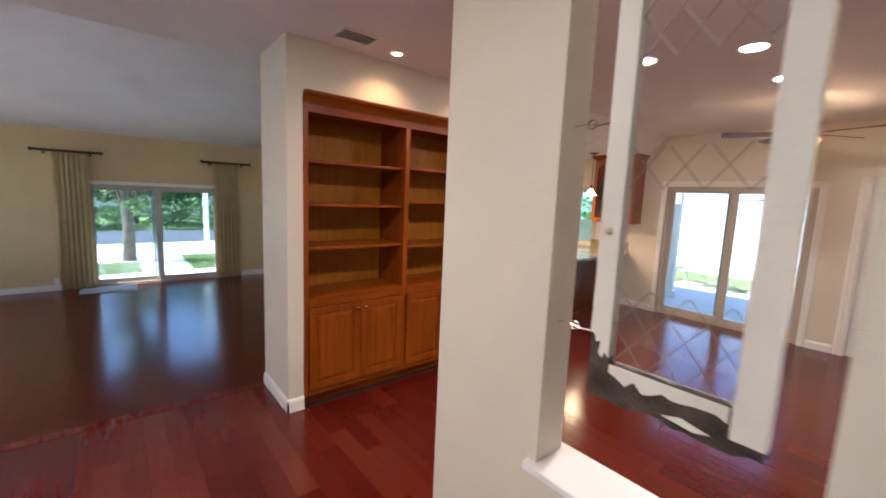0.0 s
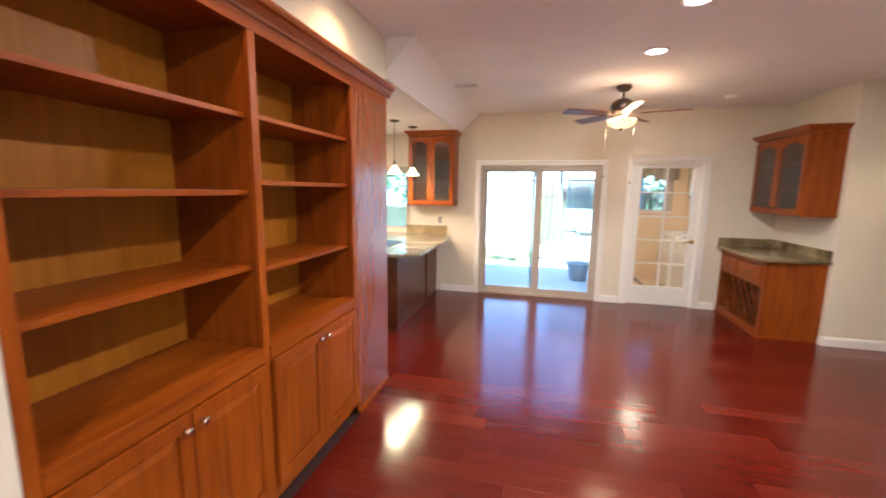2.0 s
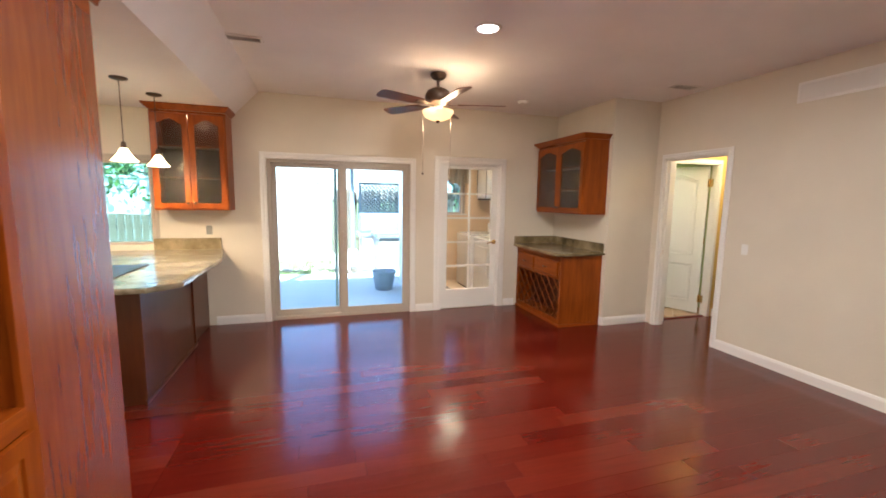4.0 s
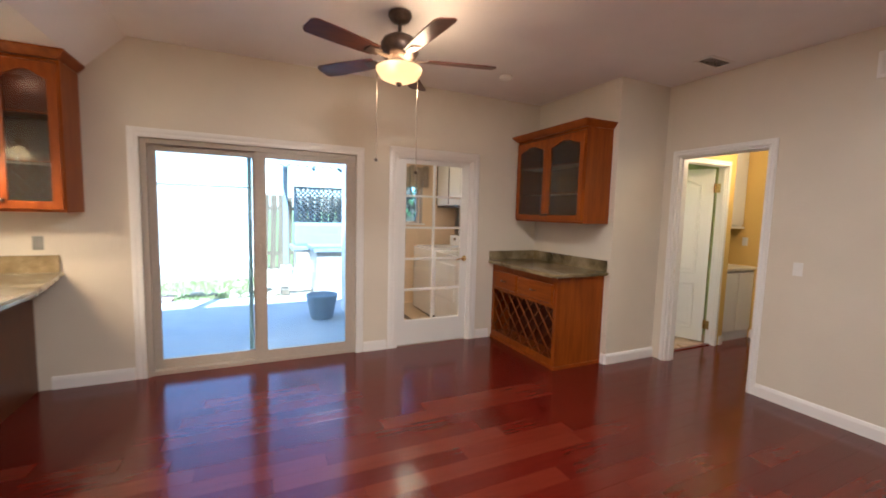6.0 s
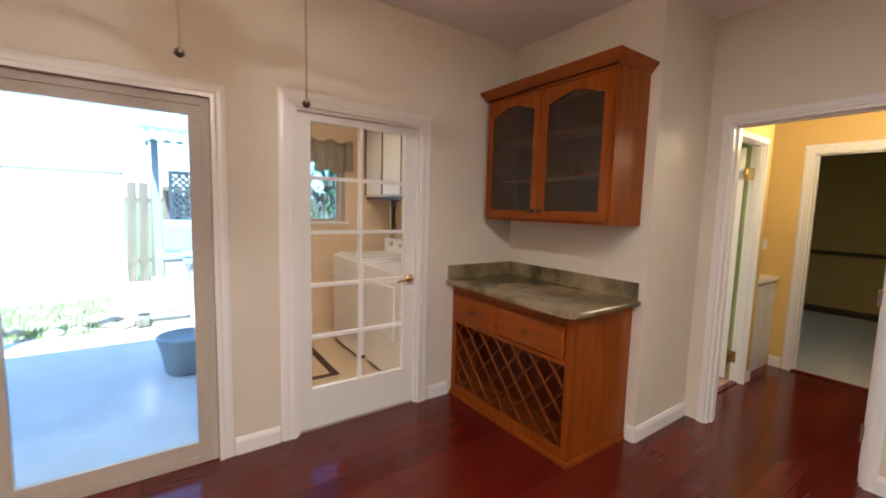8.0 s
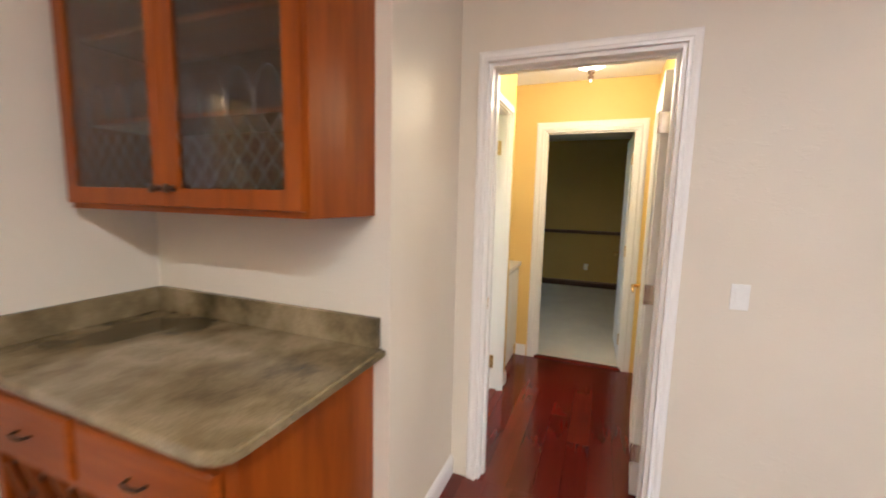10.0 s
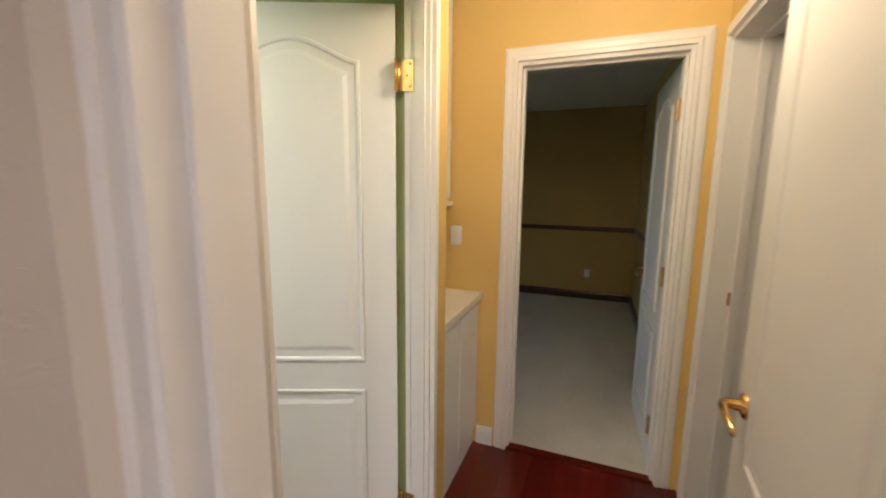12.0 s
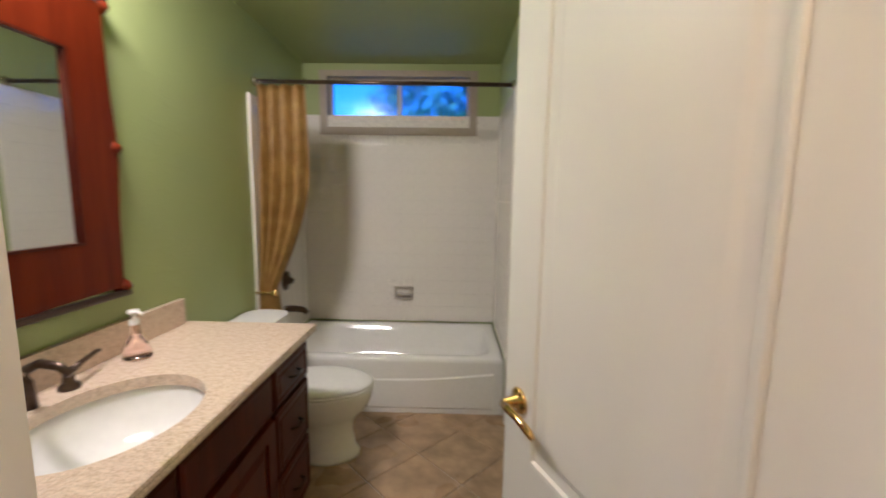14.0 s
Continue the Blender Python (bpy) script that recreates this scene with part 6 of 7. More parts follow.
for q in (PY - 0.0195, PY + 0.0165):
    low = [(PX0 + 0.06 + 0.27 * k / 12, PZ0 + 0.078 - 0.03 * abs(math.sin(k * 1.1)) * rnd.random()) for k in range(13)]
    part("paint_flake", prism(bmesh.new(), low + [(PX1 - 0.07, PZ0 + 0.10), (PX0 + 0.06, PZ0 + 0.10)], lambda u, v, s: (u, s, v), q, q + 0.003), OLDWHITE, hp)
    part("paint_flake", prism(bmesh.new(), [(PX0 + 0.20, PZ0 + 0.022), (PX0 + 0.27, PZ0 + 0.012), (PX0 + 0.30, PZ0 + 0.02), (PX0 + 0.24, PZ0 + 0.034)], lambda u, v, s: (u, s, v), q, q + 0.003), OLDWHITE, hp)
gp = part("pane", B((PX0 + 0.053, PX1 - 0.063, PY - 0.002, PY + 0.002, PZ0 + 0.09, PZ1 - 0.055)), CLEAR, hp, "old clear glass")
HPL = lambda u, v, q: (u, PY + q, v)
for v0, v1 in ((PZ0 + 0.10, PZ0 + 0.31), (PZ0 + 0.56, PZ0 + 0.66), (PZ0 + 0.86, PZ1 - 0.06)):
    lattice_glass(hp, HPL, PX0 + 0.056, PX1 - 0.066, v0, v1, -0.004, 0.085, CAME)
for z in (1.32, 1.88):
    part("hook_wire", tube(bmesh.new(), [(-0.398, PY, z), (-0.36, PY, z + 0.002), (-0.33, PY, z - 0.004), (PX0 + 0.002, PY, z)], 0.0022, 6), NICKEL, hp)
    part("screw_eye", tube(bmesh.new(), [(-0.345 + 0.012 * math.cos(a), PY, z + 0.012 * math.sin(a)) for a in (2 * math.pi * j / 12 for j in range(12))], 0.0025, 6, True), NICKEL, hp)
for x in (PX0 + 0.03, PX1 - 0.03):
    part("hanger", tube(bmesh.new(), [(x, PY, PZ1 - 0.002), (x, PY, 2.349)], 0.003, 6), NICKEL, hp)

part("screw_cap", lathe(bmesh.new(), [(0, 0), (0.011, 0), (0.009, 0.004), (0, 0.005)], PX0 + 0.026, PY - 0.018, 1.60, 14, m=pose(0, 0, 0, 90)), NICKEL, hp)

# ---- laundry ----
wa = thing("washing_machine", 1.05, 8.05, 0, "white top-loading washing machine with a raised control panel", "washing machine")
part("body", B((0.62, 1.30, 7.72, 8.40, 0.03, 0.93), bev=0.012), ENAMEL, wa)
part("lid", B((0.66, 1.20, 7.75, 8.37, 0.932, 0.95), bev=0.006), ENAMEL, wa)
part("control_panel", B((1.21, 1.33, 7.73, 8.39, 0.932, 1.10), bev=0.02), ENAMEL, wa)
part("base", B((0.64, 1.28, 7.74, 8.38, 0.0, 0.029)), BLACK, wa)
for y in (7.85, 7.98, 8.2):
    part("dial", lathe(bmesh.new(), [(0, 0), (0.028, 0), (0.024, 0.02), (0, 0.022)], 1.21, y, 1.04, 16, m=pose(0, 0, 0, 0, -90)), NICKEL, wa, "", False, True)
dy = thing("clothes_dryer", 1.05, 7.30, 0, "white clothes dryer beside the washing machine", "dryer")
part("body", B((0.66, 1.30, 6.98, 7.66, 0.03, 0.92), bev=0.012), ENAMEL, dy)
part("base", B((0.68, 1.28, 7.0, 7.64, 0.0, 0.029)), BLACK, dy)
part("door", moulded(bmesh.new(), [(7.08, 0.35), (7.56, 0.35), (7.56, 0.80), (7.08, 0.80)], ((0, 0), (0.002, 0.012), (0.012, 0.016)), lambda u, v, q: (0.659 - q, u, v)), ENAMEL, dy)
lc = thing("laundry_wall_cabinet", 1.3, 8.0, 1.55, "cream laundry wall cabinet with dark edge pulls", "wall cabinet")
part("body", B((1.13, 1.448, 7.0, 8.70, 1.55, 2.36)), DOORW, lc)
for k in range(4):
    a = 7.01 + k * 0.4225
    part("cabinet_door", B((1.11, 1.129, a, a + 0.412, 1.565, 2.345), bev=0.003), DOORW, lc)
    part("edge_pull", B((1.104, 1.1095, a + 0.392, a + 0.412, 1.565, 2.345)), BRONZE, lc)
part("shelf", B((1.13, 1.448, 7.0, 8.70, 1.52, 1.549)), BRONZE, lc)
vl = thing("window_valance", 0.26, 8.66, 1.80, "beige ruffled valance over the laundry window", "valance")
bm = bmesh.new()
n, rows_ = 90, 8
grid = []
for j in range(rows_ + 1):
    t = j / rows_
    r = []
    for i in range(n + 1):
        s = i / n
        x = -0.23 + 1.17 * s
        z = 2.14 + 0.018 * math.sin(34 * s) - (0.30 + 0.05 * math.sin(3 * math.pi * s) + 0.02 * math.sin(40 * s)) * t
        y = 8.66 + (0.012 + 0.018 * t) * math.sin(2 * math.pi * 11 * s + 0.8 * math.sin(6 * s))
        r.append(bm.verts.new((x, y, z)))
    grid.append(r)
for a, b in zip(grid, grid[1:]):
    for i in range(n):
        bm.faces.new((a[i], a[i + 1], b[i + 1], b[i]))
bmesh.ops.solidify(bm, geom=bm.faces[:], thickness=0.003)
part("cloth", bm, VALANCE, vl, "", False, True)
# fill light without a fixture, added to brighten the laundry
lamp("laundry_lamp", "AREA", (0.3, 7.8, HZ - 0.02), 3.0, (1.0, 0.78, 0.50), 0.3)

# blinds in the side room
bl = thing("window_blind", 4.05, 1.95, 2.08, "white slatted blind lowered over the window", "window blind")
part("head_rail", B((3.21, 4.89, 1.945, 1.985, 2.06, 2.095)), BLIND, bl)
slat = B((-0.83, 0.83, -0.022, 0.022, -0.0008, 0.0008))
slat.transform(pose(0, 0, 0, 50))
slat = mesh_of("slat", slat, BLIND)
for k in range(36):
    piece("slat", slat, bl, pose(4.05, 1.965, 2.04 - k * 0.030))

# ---- outdoors ----
setting("ground", B((-400, 400, -400, 400, -0.9, -0.30)), GRASS, "wide ground around the house", "ground")
setting("patio_slab", B((-9, 3.0, YN + 0.141, 10.0, -0.5, -0.04)), CONCRETE, "grey concrete patio", "patio")
setting("yard_bed", B((-14, 6, 10.0, 13.9, -0.5, -0.06)), DIRT, "bare earth and patchy grass yard", "ground")
setting("porch_slab", B((XL - 1.5, XL - 0.141, -4, 5, -0.6, -0.24)), CONCRETE, "grey concrete front porch", "porch")
# unseen reflector: pale ground that throws sunlight into the south windows
setting("south_walk", B((-9.0, 6.0, -12.0, -2.741, -0.6, -0.272)), STUCCO, "unseen pale slab added to bounce sunlight indoors", "pavement")
setting("driveway", B((-15.0, XL - 1.5, -9.0, 1.55, -0.6, -0.275)), STUCCO, "pale sunlit concrete drive", "driveway")
setting("sidewalk", B((-16.2, -13.2, 1.55, 40, -0.6, -0.272), (-16.2, -15.0, -40, 1.55, -0.6, -0.273)), STUCCO, "pale concrete sidewalk", "pavement")
setting("road", B((-21, -16.2, -80, 80, -0.6, -0.285)), ASPHALT, "asphalt street", "road")
yw = thing("yard_wall", -8, 14.0, -0.06, "sunlit white stucco garden wall", "garden wall", "", "structure")
part("wall", B((-20, -1.45, 13.9, 14.1, -0.3, 1.95)), STUCCO, yw)
part("cap", B((-20, -1.44, 13.86, 14.14, 1.951, 2.02), bev=0.01), STUCCO, yw)


def fence_run(name, x0, x1, y, z0, z1, label, lean=0.0, gap=0.02, w=0.14):
    f = thing(name, (x0 + x1) / 2, y, z0, label, "fence")
    k = 0
    x = x0
    rnd = random.Random(int(abs(x0 * 100)) + 3)
    me = B((-w / 2, w / 2, -0.01, 0.01, 0, 1), bev=0.003)
    me = mesh_of("fence_board", me, FENCEW)
    while x < x1:
        h = z1 - z0 + rnd.uniform(-0.03, 0.03)
        piece("fence_board", me, f, pose(x + w / 2, y, z0, 0, lean, 0) @ Matrix.Diagonal((1, 1, h, 1)))
        x += w + gap
    for z in (z0 + 0.35, z1 - 0.35):
        part("rail", B((x0, x1, y + 0.011, y + 0.05, z, z + 0.09)), FENCEW, f)
    return f


fence_run("wood_fence", -1.42, 3.6, 13.5, -0.06, 1.75, "weathered grey-brown board fence in the back yard", 1.5, 0.035)
fence_run("wood_fence", -9.5, -4.2, 12.0, -0.06, 1.12, "weathered grey-brown board fence behind the kitchen", 0.0, 0.012)
pc = thing("patio_cover", 0.8, 11.5, -0.05, "blue-grey wooden patio cover with a lattice screen", "patio cover")
part("post", B((-0.98, -0.88, 12.40, 12.50, -0.05, 2.398)), GREYPAINT, pc)
part("post_foot", B((-1.04, -0.82, 12.34, 12.56, -0.05, 0.16), bev=0.01), STUCCO, pc)
part("post", B((1.1, 1.2, 12.40, 12.50, -0.05, 2.398)), GREYPAINT, pc)
part("beam", B((-1.05, 1.3, 12.38, 12.52, 2.40, 2.54)), GREYPAINT, pc)
bm = bmesh.new()
ends = []
for y, z in ((12.75, 2.68), (11.2, 2.27)):
    ends.append([[bm.verts.new((-1.12 + 2.5 * k / 96, y, z + 0.022 * math.sin(2 * math.pi * k / 6) + o)) for k in range(97)] for o in (0.0, 0.006)])
for k in range(96):
    for o in (0, 1):
        bm.faces.new((ends[0][o][k], ends[0][o][k + 1], ends[1][o][k + 1], ends[1][o][k]))
    for e in ends:
        bm.faces.new((e[0][k], e[0][k + 1], e[1][k + 1], e[1][k]))
part("corrugated_roof", bm, GREYPAINT, pc, "corrugated roofing sheet", False, True)
for k in range(5):
    bm = B((-0.02, 0.02, -0.75, 0.75, -0.09, -0.03))
    bm.transform(pose(-1.0 + 0.54 * k, 11.97, 2.475, 14.8))
    part("rafter", bm, GREYPAINT, pc)
part("lattice_frame", ring_slab(bmesh.new(), [(-0.76, 1.0), (1.1, 1.0), (1.1, 1.95), (-0.76, 1.95)], [(-0.70, 1.06), (1.04, 1.06), (1.04, 1.89), (-0.70, 1.89)], lambda u, v, q: (u, q, v), 12.43, 12.47), GREYPAINT, pc)
bm = bmesh.new()
for k in range(-9, 40):
    for s in (1, -1):
        a0 = -0.70 + k * 0.10
        ua, ub = a0, a0 + s * 0.83
        t0, t1 = sorted(((-0.70 - ua) / (ub - ua), (1.04 - ua) / (ub - ua)))
        lo_, hi_ = max(0, t0), min(1, t1)
        if hi_ - lo_ > 0.05:
            tube(bm, [(ua + (ub - ua) * lo_, 12.45 + 0.006 * s, 1.06 + 0.83 * lo_), (ua + (ub - ua) * hi_, 12.45 + 0.006 * s, 1.06 + 0.83 * hi_)], 0.018, 4)
o = part("lattice_screen", bm, GREYPAINT, pc)
tagged(o, kind="stuff")
CTR = plain("tan_block_counter", (0.50, 0.45, 0.38), 0.8, 0, 0.15, 12)
bb = thing("outdoor_counter", 0.0, 10.4, -0.04, "grey and tan built-in outdoor counter with an overhanging top", "outdoor counter")
part("body", B((-0.84, -0.1, 10.75, 11.45, -0.04, 0.66)), CTR, bb)
part("body", B((-0.60, 2.4, 9.75, 10.70, -0.04, 0.72)), CTR, bb)
part("top", B((-0.92, -0.1, 10.72, 11.50, 0.661, 0.73), bev=0.008), GREYPAINT, bb)
part("top", B((-0.66, 2.45, 9.69, 10.71, 0.721, 0.79), bev=0.008), GREYPAINT, bb)
hc = thing("covered_grill", -0.2, 11.1, 0.73, "covered grey grill on the outdoor counter", "grill")
part("cover", B((-0.86, 0.5, 10.95, 11.45, 0.731, 1.17), bev=0.05), GREYPAINT, hc)
pp = thing("patio_post", -2.75, 8.3, -0.04, "pale painted patio post and beam on a square foot", "post")
part("shaft", B((-2.81, -2.69, 8.24, 8.36, 0.10, 2.895), bev=0.006), STUCCO, pp)
part("beam", B((-6.0, -0.46, 8.24, 8.36, 2.896, 3.02)), STUCCO, pp)
part("foot", B((-2.85, -2.65, 8.20, 8.40, -0.04, 0.099), bev=0.008), STUCCO, pp)
fs_ = thing("red_flagstone", -3.0, 10.2, -0.05, "flat red flagstone at the patio edge", "flagstone")
part("slab", B((-3.2, -2.72, 10.05, 10.42, -0.058, -0.01), bev=0.012), plain("red_sandstone", (0.42, 0.24, 0.20), 0.85, 0, 0.25, 14), fs_)
pt_ = thing("plant_pot", -0.72, 8.35, -0.04, "grey concrete plant pot on the patio", "plant pot")
part("pot", lathe(bmesh.new(), [(0, 0), (0.13, 0), (0.15, 0.02), (0.18, 0.20), (0.205, 0.30), (0.21, 0.33), (0.19, 0.33), (0.18, 0.29), (0, 0.28)], -0.72, 8.35, -0.04, 24), GREYPAINT, pt_, "", False, True)
wp = thing("loose_plank", -1.0, 10.25, -0.05, "short pale plank lying on the patio edge", "plank")
part("plank", B((-1.14, -1.02, 10.06, 10.40, -0.04, 0.05), bev=0.004), FENCEW, wp)
rk = random.Random(9)
for k in range(14):
    x, y = rk.uniform(-2.6, -1.1), rk.uniform(10.15, 11.3)
    r = rk.uniform(0.06, 0.14)
    st = thing("garden_stone", x, y, -0.06, "rough tan stone in the yard", "stone", "garden stones")
    bm = bmesh.new()
    bmesh.ops.create_icosphere(bm, subdivisions=2, radius=r)
    for v in bm.verts:
        v.co *= 1 + 0.25 * noise.noise(v.co * 9 + Vector((k, 0, 0)))
        v.co.z = max(v.co.z * 0.6, -r * 0.2) + r * 0.2
    part("stone", bm, DIRT, st, "", True, True)


def blades(name, x0, x1, y0, y1, z, count, hgt, material, label, seed):
    rnd = random.Random(seed)
    vs, fs = [], []
    for _ in range(count):
        x, y = rnd.uniform(x0, x1), rnd.uniform(y0, y1)
        a, h = rnd.uniform(0, 6.28), hgt * rnd.uniform(0.5, 1.3)
        dx, dy = 0.008 * math.cos(a), 0.008 * math.sin(a)
        lx, ly = rnd.uniform(-1, 1) * h * 0.5, rnd.uniform(-1, 1) * h * 0.5
        i = len(vs)
        vs += [(x - dx, y - dy, z), (x + dx, y + dy, z), (x + lx, y + ly, z + h)]
        fs.append((i, i + 1, i + 2))
    me = bpy.data.meshes.new(name)
    me.from_pydata(vs, [], fs)
    me.materials.append(material)
    return tagged(new(name, me), label, "grass", "", "stuff")


blades("yard_grass", -6.5, -1.5, 10.05, 12.0, -0.06, 9000, 0.07, LEAF_C, "patchy grass at the patio edge", 1)
blades("front_lawn", -13.2, XL - 1.5, 1.6, 6.0, -0.30, 14000, 0.06, LEAF_C, "bright green front lawn", 2)
blades("side_lawn", -12.2, XL - 1.5, -2.5, 0.6, -0.275, 9000, 0.06, LEAF_C, "bright green lawn beside the drive", 3)


def crown_mesh(centres, count, size, seed, material, name="crown"):
    """Many small leaf quads scattered over lumpy clusters."""
    rnd = random.Random(seed)
    vs, fs = [], []
    for _ in range(count):
        cx_, cy_, cz_, r = rnd.choice(centres)
        d = Vector((rnd.gauss(0, 1), rnd.gauss(0, 1), rnd.gauss(0, 1))).normalized() * r * rnd.uniform(0.55, 1.05)
        p = Vector((cx_, cy_, cz_)) + Vector((d.x, d.y, d.z * 0.8))
        n = Vector((rnd.gauss(0, 1), rnd.gauss(0, 1), rnd.gauss(0.5, 1))).normalized()
        u = n.orthogonal().normalized() * size * rnd.uniform(0.6, 1.4)
        v = n.cross(u).normalized() * size * 0.5 * rnd.uniform(0.6, 1.4)
        i = len(vs)
        vs += [tuple(p - u), tuple(p + v), tuple(p + u), tuple(p - v)]
        fs.append((i, i + 1, i + 2, i + 3))
    me = bpy.data.meshes.new(name)
    me.from_pydata(vs, [], fs)
    me.materials.append(material)
    return me


def tree(name, x, y, z, h, r, seed, label, material, leaves=2600, size=0.10, lumps=14):
    rnd = random.Random(seed)
    t = thing(name, x, y, z, label, "tree")
    part("trunk", tube(bmesh.new(), [(0, 0, -0.1), (0.05, 0.02, h * 0.25), (0.0, -0.04, h * 0.5), (0.06, 0.0, h * 0.8)], [0.16, 0.12, 0.09, 0.03], 10), BARK, t, "", True, True)
    cs = []
    for k in range(lumps):
        a, e = rnd.uniform(0, 6.28), rnd.uniform(0.35, 1.0)
        q = r * rnd.uniform(0.2, 0.8)
        c = (q * math.cos(a), q * math.sin(a), h * e)
        cs.append((*c, r * rnd.uniform(0.28, 0.5)))
        if k < 6:
            part("limb", tube(bmesh.new(), [(0, 0, h * 0.35), (c[0] * 0.5, c[1] * 0.5, (c[2] + h * 0.35) / 2), c], [0.06, 0.04, 0.015], 7), BARK, t, "", True, True)
    me = crown_mesh(cs, leaves, size, seed, material)
    o = new("crown", me)
    o.parent = t
    return t


def bush(x, y, z, h, r, seed, material, leaves=1500, size=0.07):
    rnd = random.Random(seed)
    b = thing("shrub", x, y, z, "rounded leafy green shrub", "shrub", "front shrubs")
    part("stem", tube(bmesh.new(), [(0, 0, -0.05), (0.02, 0, h * 0.5)], [0.04, 0.02], 7), BARK, b, "", True, True)
    cs = [(r * 0.6 * math.cos(k * 1.1), r * 0.6 * math.sin(k * 1.1), h * rnd.uniform(0.3, 0.75), r * rnd.uniform(0.4, 0.6)) for k in range(8)]
    o = new("foliage", crown_mesh(cs, leaves, size, seed, material, "foliage"))
    o.parent = b


for k, (x, y, h, r, m) in enumerate(((-24, -3.5, 4.5, 2.4, LEAF_A), (-25, 1.0, 4.2, 2.6, LEAF_B), (-23.5, 5.0, 4.6, 2.5, LEAF_A), (-26, 8.5, 5.0, 2.8, LEAF_B), (-26, -8, 5.0, 3.0, LEAF_B), (-28, 3.0, 6.0, 3.2, LEAF_A), (-24.5, 12, 5, 2.8, LEAF_A), (-27, -13, 5.5, 3, LEAF_A))):
    tree("street_tree", x, y, -0.3, h, r, 20 + k, "leafy green tree across the street", m, 3400, 0.16)
for k, (x, y, h, r) in enumerate(((-21.8, 2.0, 1.3, 0.9), (-21.9, 3.6, 1.5, 1.0), (-22.2, 5.4, 1.2, 0.9), (-21.9, 0.2, 1.1, 0.8), (-22, -1.8, 1.4, 1.0), (-22, 7.2, 1.4, 1.0), (-22.1, -4.0, 1.3, 1.0))):
    bush(x, y, -0.3, h, r, 50 + k, LEAF_A if k % 2 else LEAF_B)
tree("front_tree", -12.6, 0.42, -0.3, 3.6, 0.8, 77, "slim young tree by the drive", LEAF_A, 900, 0.09, 9)
lp = thing("porch_post", -14.8, 2.5, -0.3, "pale slim street post by the sidewalk", "post")
part("post", tube(bmesh.new(), [(-14.8, 2.5, -0.3), (-14.8, 2.5, 3.2)], 0.07, 12), STUCCO, lp, "", False, True)
for k, (x, y) in enumerate(((2.4, 9.4), (1.5, 10.9), (3.8, 9.0))):
    tree("yard_tree", x + 1.0, y + 3.0, -0.3, 4.6, 1.7, 90 + k, "leafy tree behind the house", LEAF_B, 1700, 0.10)
for k, (x, y) in enumerate(((-6.4, 13.6), (-8.0, 13.4), (-9.8, 12.9))):
    tree("kitchen_tree", x, y + 1.2, -0.3, 3.6, 1.5, 110 + k, "leafy tree over the fence", LEAF_A, 2000, 0.09)
hs = thing("neighbour_house", -34, 2, -0.3, "pale neighbouring house across the street", "house")
part("wall", B((-38, -31, -6, 9, -0.3, 2.7)), STUCCO, hs)
part("roof", prism(bmesh.new(), [(-38.5, 2.7), (-30.5, 2.7), (-34.5, 4.4)], lambda u, v, q: (u, q, v), -6.5, 9.5), GREYPAINT, hs)
for y in (-3, 3.5, 6.5):
    part("window", B((-31.0, -30.95, y - 0.7, y + 0.7, 0.8, 1.9)), BLACK, hs)

# ---- bathroom floor tiles, laid on the diagonal ----
bt = bpy.data.objects["floor_bath_base"]
rnd = random.Random(12)
S = 0.33
for i in range(-9, 10):
    for j in range(-9, 10):
        c = Vector((2.4 + (i - j) * S * 0.7071, 6.9 + (i + j) * S * 0.7071, 0))
        if not (1.45 < c.x < 3.35 and 5.4 < c.y < 7.98):
            continue
        bm = bmesh.new()
        s = S / 2 - 0.0025
        moulded(bm, [(-s, -s), (s, -s), (s, s), (-s, s)], ((0, -0.006), (0, -0.0015), (0.002, 0.0)), lambda u, v, q: (c.x + (u - v) * 0.7071, c.y + (u + v) * 0.7071, q))
        for co, no in (((1.618, 0, 0), (-1, 0, 0)), ((3.222, 0, 0), (1, 0, 0)), ((0, 5.602, 0), (0, -1, 0)), ((0, 7.782, 0), (0, 1, 0))):
            bmesh.ops.bisect_plane(bm, geom=bm.verts[:] + bm.edges[:] + bm.faces[:], plane_co=co, plane_no=no, clear_outer=True)
        if len(bm.faces):
            part("tile", bm, BTILE, bt)
        else:
            bm.free()

# ---- wall tiles round the tub ----
back = tile_mesh("wall_tile", 0, 1, 0, TILE)
for i in range(15):
    for j in range(15):
        x, z = 1.620 + TS * (i + 0.5), 0.40 + TS * (j + 0.5)
        if z > 1.88 - TS / 2 and 1.75 - TS / 2 < x < 2.98 + TS / 2:
            continue
        if x + TS / 2 > 3.156:
            continue
        if abs(x - 2.41) < 0.11 and abs(z - 0.62) < 0.09:
            continue
        piece("wall_tile", back, ts, pose(x, 8.548, z))
for nx, x, top in ((1, 1.620, 14), (-1, 3.150, 15)):
    bm = bmesh.new()
    s = TS / 2 - 0.0012
    for i in range(8):
        for j in range(top):
            y, z = 7.70 + TS * (i + 0.5), 0.40 + TS * (j + 0.5)
            if y + TS / 2 < 8.56:
                moulded(bm, [(y - s, z - s), (y + s, z - s), (y + s, z + s), (y - s, z + s)], ((0, 0), (0.0005, 0.0014), (0.002, 0.0020)), lambda u, v, q: (x + nx * q, u, v))
    o = part("side_tiles", bm, TILE, ts)
    tagged(o, kind="stuff")

# ---- floorboards ----
PW = 0.125
BOARDS = {}


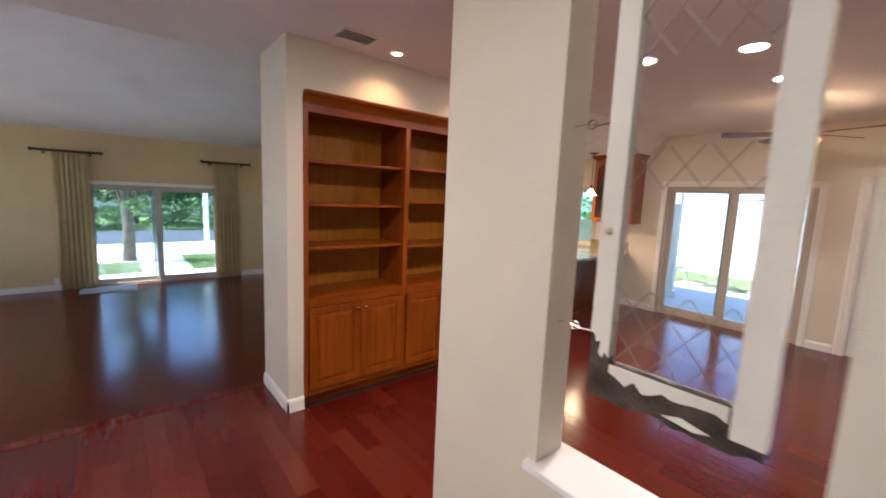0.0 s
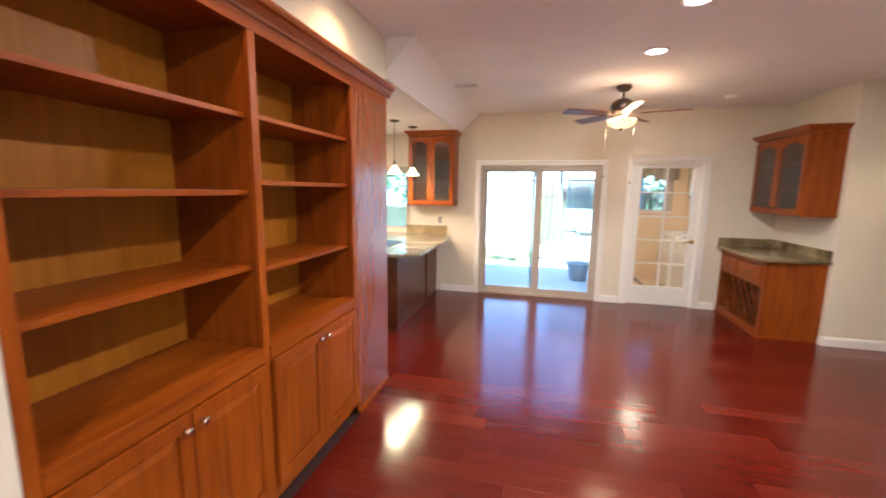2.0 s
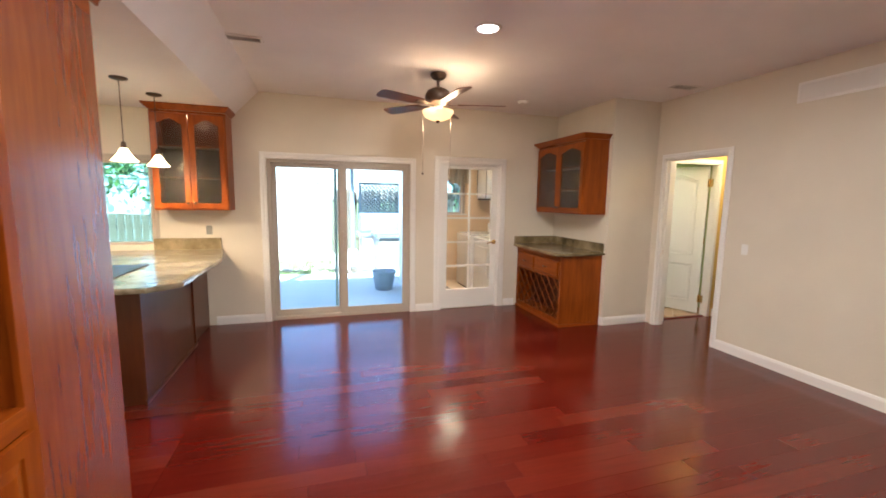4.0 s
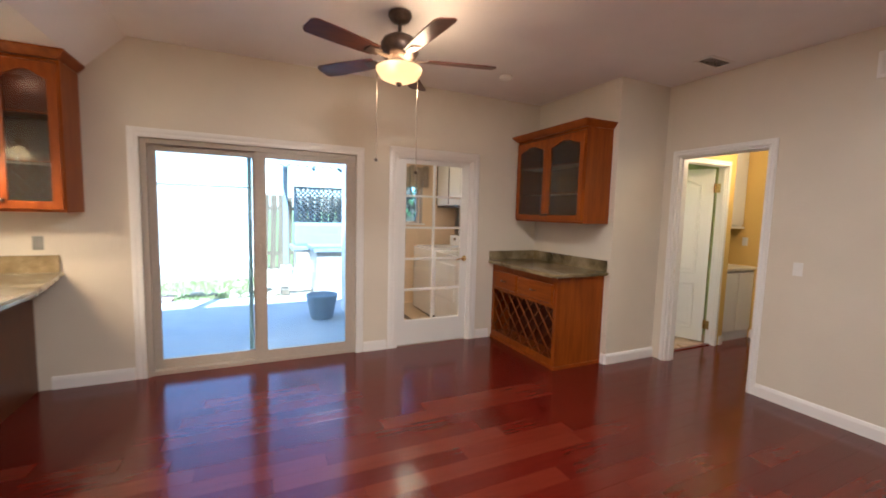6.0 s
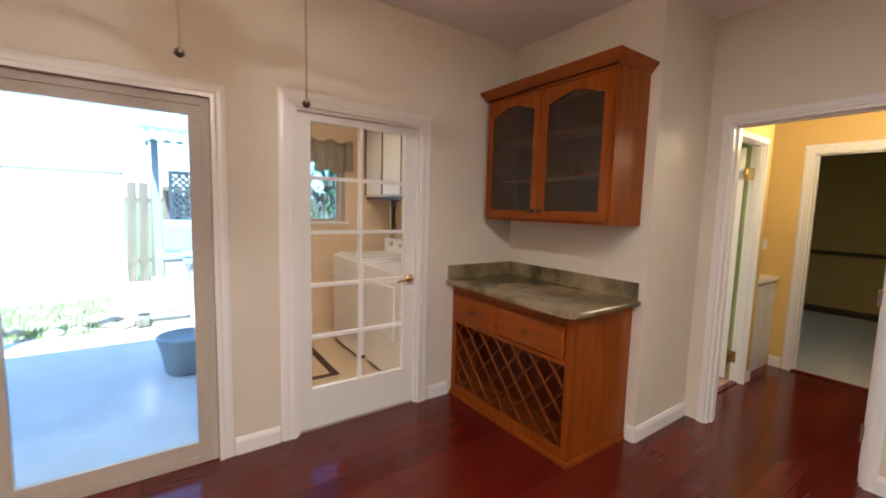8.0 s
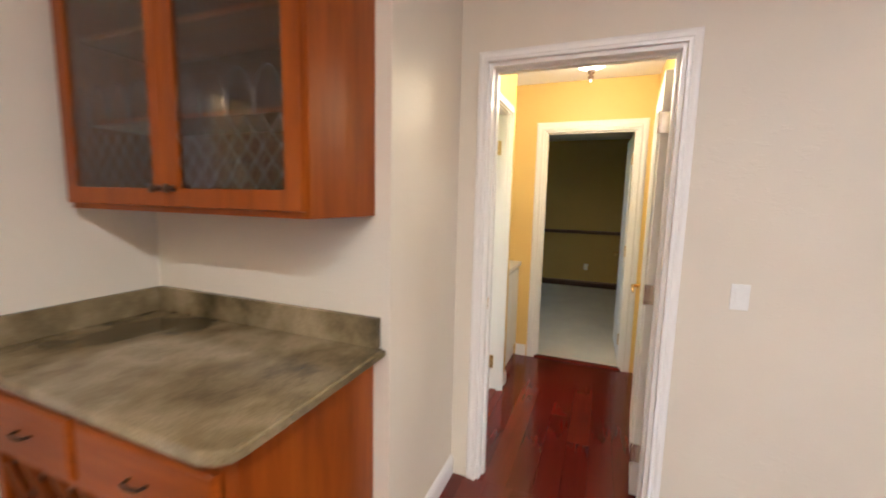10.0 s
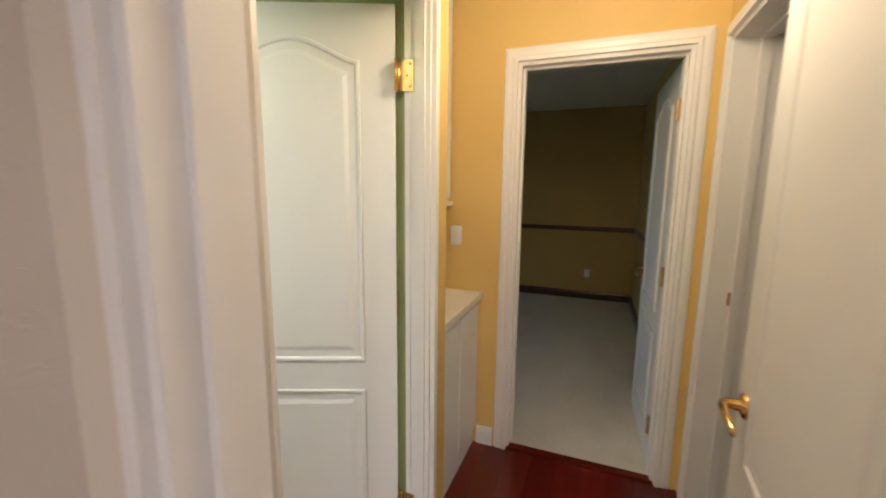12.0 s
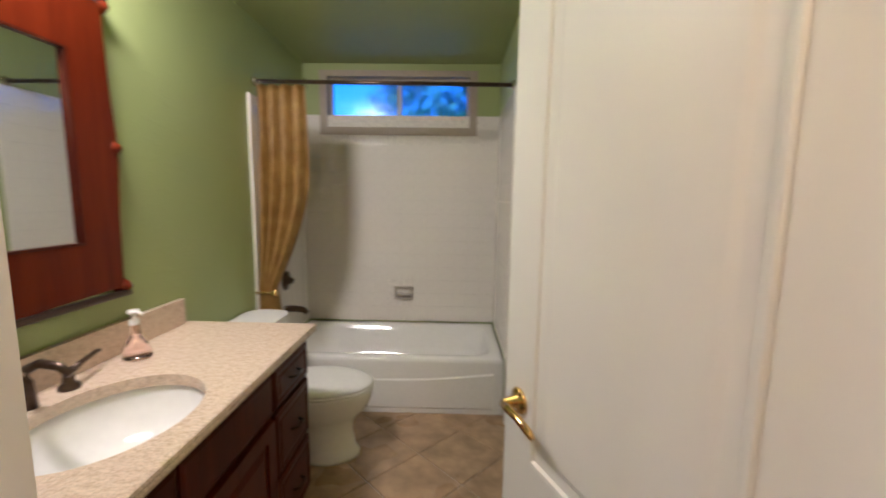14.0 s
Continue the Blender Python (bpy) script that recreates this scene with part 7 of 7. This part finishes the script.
def board_mesh(length):
    key = round(length, 2)
    if key not in BOARDS:
        bm = bmesh.new()
        h, w = key / 2 - 0.0003, PW / 2 - 0.0003
        moulded(bm, [(-h, -w), (h, -w), (h, w), (-h, w)], ((0, -0.012), (0, -0.0006), (0.0005, 0.0)), lambda u, v, q: (u, v, q))
        BOARDS[key] = mesh_of("floorboard", bm, FLOOR)
    return BOARDS[key]


def lay(x0, x1, y0, y1, z, seed, owner=None, joined=None):
    """Rows of boards along x. With an owner each board is a part; otherwise they go into one joined mesh."""
    rnd = random.Random(seed)
    y = y0
    while y < y1 - 1e-6:
        w = min(PW, y1 - y)
        x = x0
        first = True
        while x < x1 - 1e-6:
            length = round(rnd.uniform(0.3, 1.2) if first else rnd.choice((0.8, 1.0, 1.2, 1.4)), 2)
            if x + length > x1 - 0.2:
                length = x1 - x
            first = False
            if owner and w > PW - 1e-6:
                piece("floorboard", board_mesh(length), owner, pose(x + length / 2, y + w / 2, z))
            elif joined is not None:
                vs, fs = joined
                i = len(vs)
                e = 0.0006
                a, b, c, d_ = x + e, x + length - e, y + e, y + w - e
                vs += [(a, c, z - 0.012), (b, c, z - 0.012), (b, d_, z - 0.012), (a, d_, z - 0.012), (a, c, z), (b, c, z), (b, d_, z), (a, d_, z)]
                fs += [(i + 4, i + 5, i + 6, i + 7), (i, i + 1, i + 5, i + 4), (i + 1, i + 2, i + 6, i + 5), (i + 2, i + 3, i + 7, i + 6), (i + 3, i, i + 4, i + 7)]
            x += length
        y += w


fb = bpy.data.objects["floor_base"]
lay(-2.62, XD, 1.225, 6.10, 0.0, 1, fb)
lay(XD, 3.985, 4.505, 5.505, 0.0, 2, fb)
lay(XS + 0.05, XD, -0.025, 1.225, 0.0, 3, fb)
rest = ([], [])
lay(-2.62, XD, 6.10, YN - 0.002, 0.0, 4, None, rest)
lay(XS + 0.05, XD, -2.6, -0.025, 0.0, 5, None, rest)
lay(-6.4, -2.62, 3.60, YN - 0.002, 0.0, 6, None, rest)
lay(XD, 2.5, 5.505, 5.528, 0.0, 8, None, rest)
lay(2.5, 3.215, 5.505, 5.56, 0.0, 8, None, rest)
lay(3.215, 3.985, 5.505, 5.60, 0.0, 9, None, rest)
lay(XD, 3.985, 4.45, 4.505, 0.0, 11, None, rest)
lay(-2.325, 0.66, YN, YN + 0.02, 0.0, 12, None, rest)
me = bpy.data.meshes.new("floor_boards_rest")
me.from_pydata(rest[0], [], rest[1])
me.materials.append(FLOOR)
tagged(new("floor_boards_rest", me), "dark red cherry floorboards", "floorboards", "", "stuff")
rest = ([], [])
lay(XL, XS - 0.03, -2.6, 3.29, LF, 10, None, rest)
me = bpy.data.meshes.new("living_floor_boards")
me.from_pydata(rest[0], [], rest[1])
me.materials.append(FLOOR)
tagged(new("living_floor_boards", me), "dark red cherry floorboards in the sunken living room", "floorboards", "", "stuff")
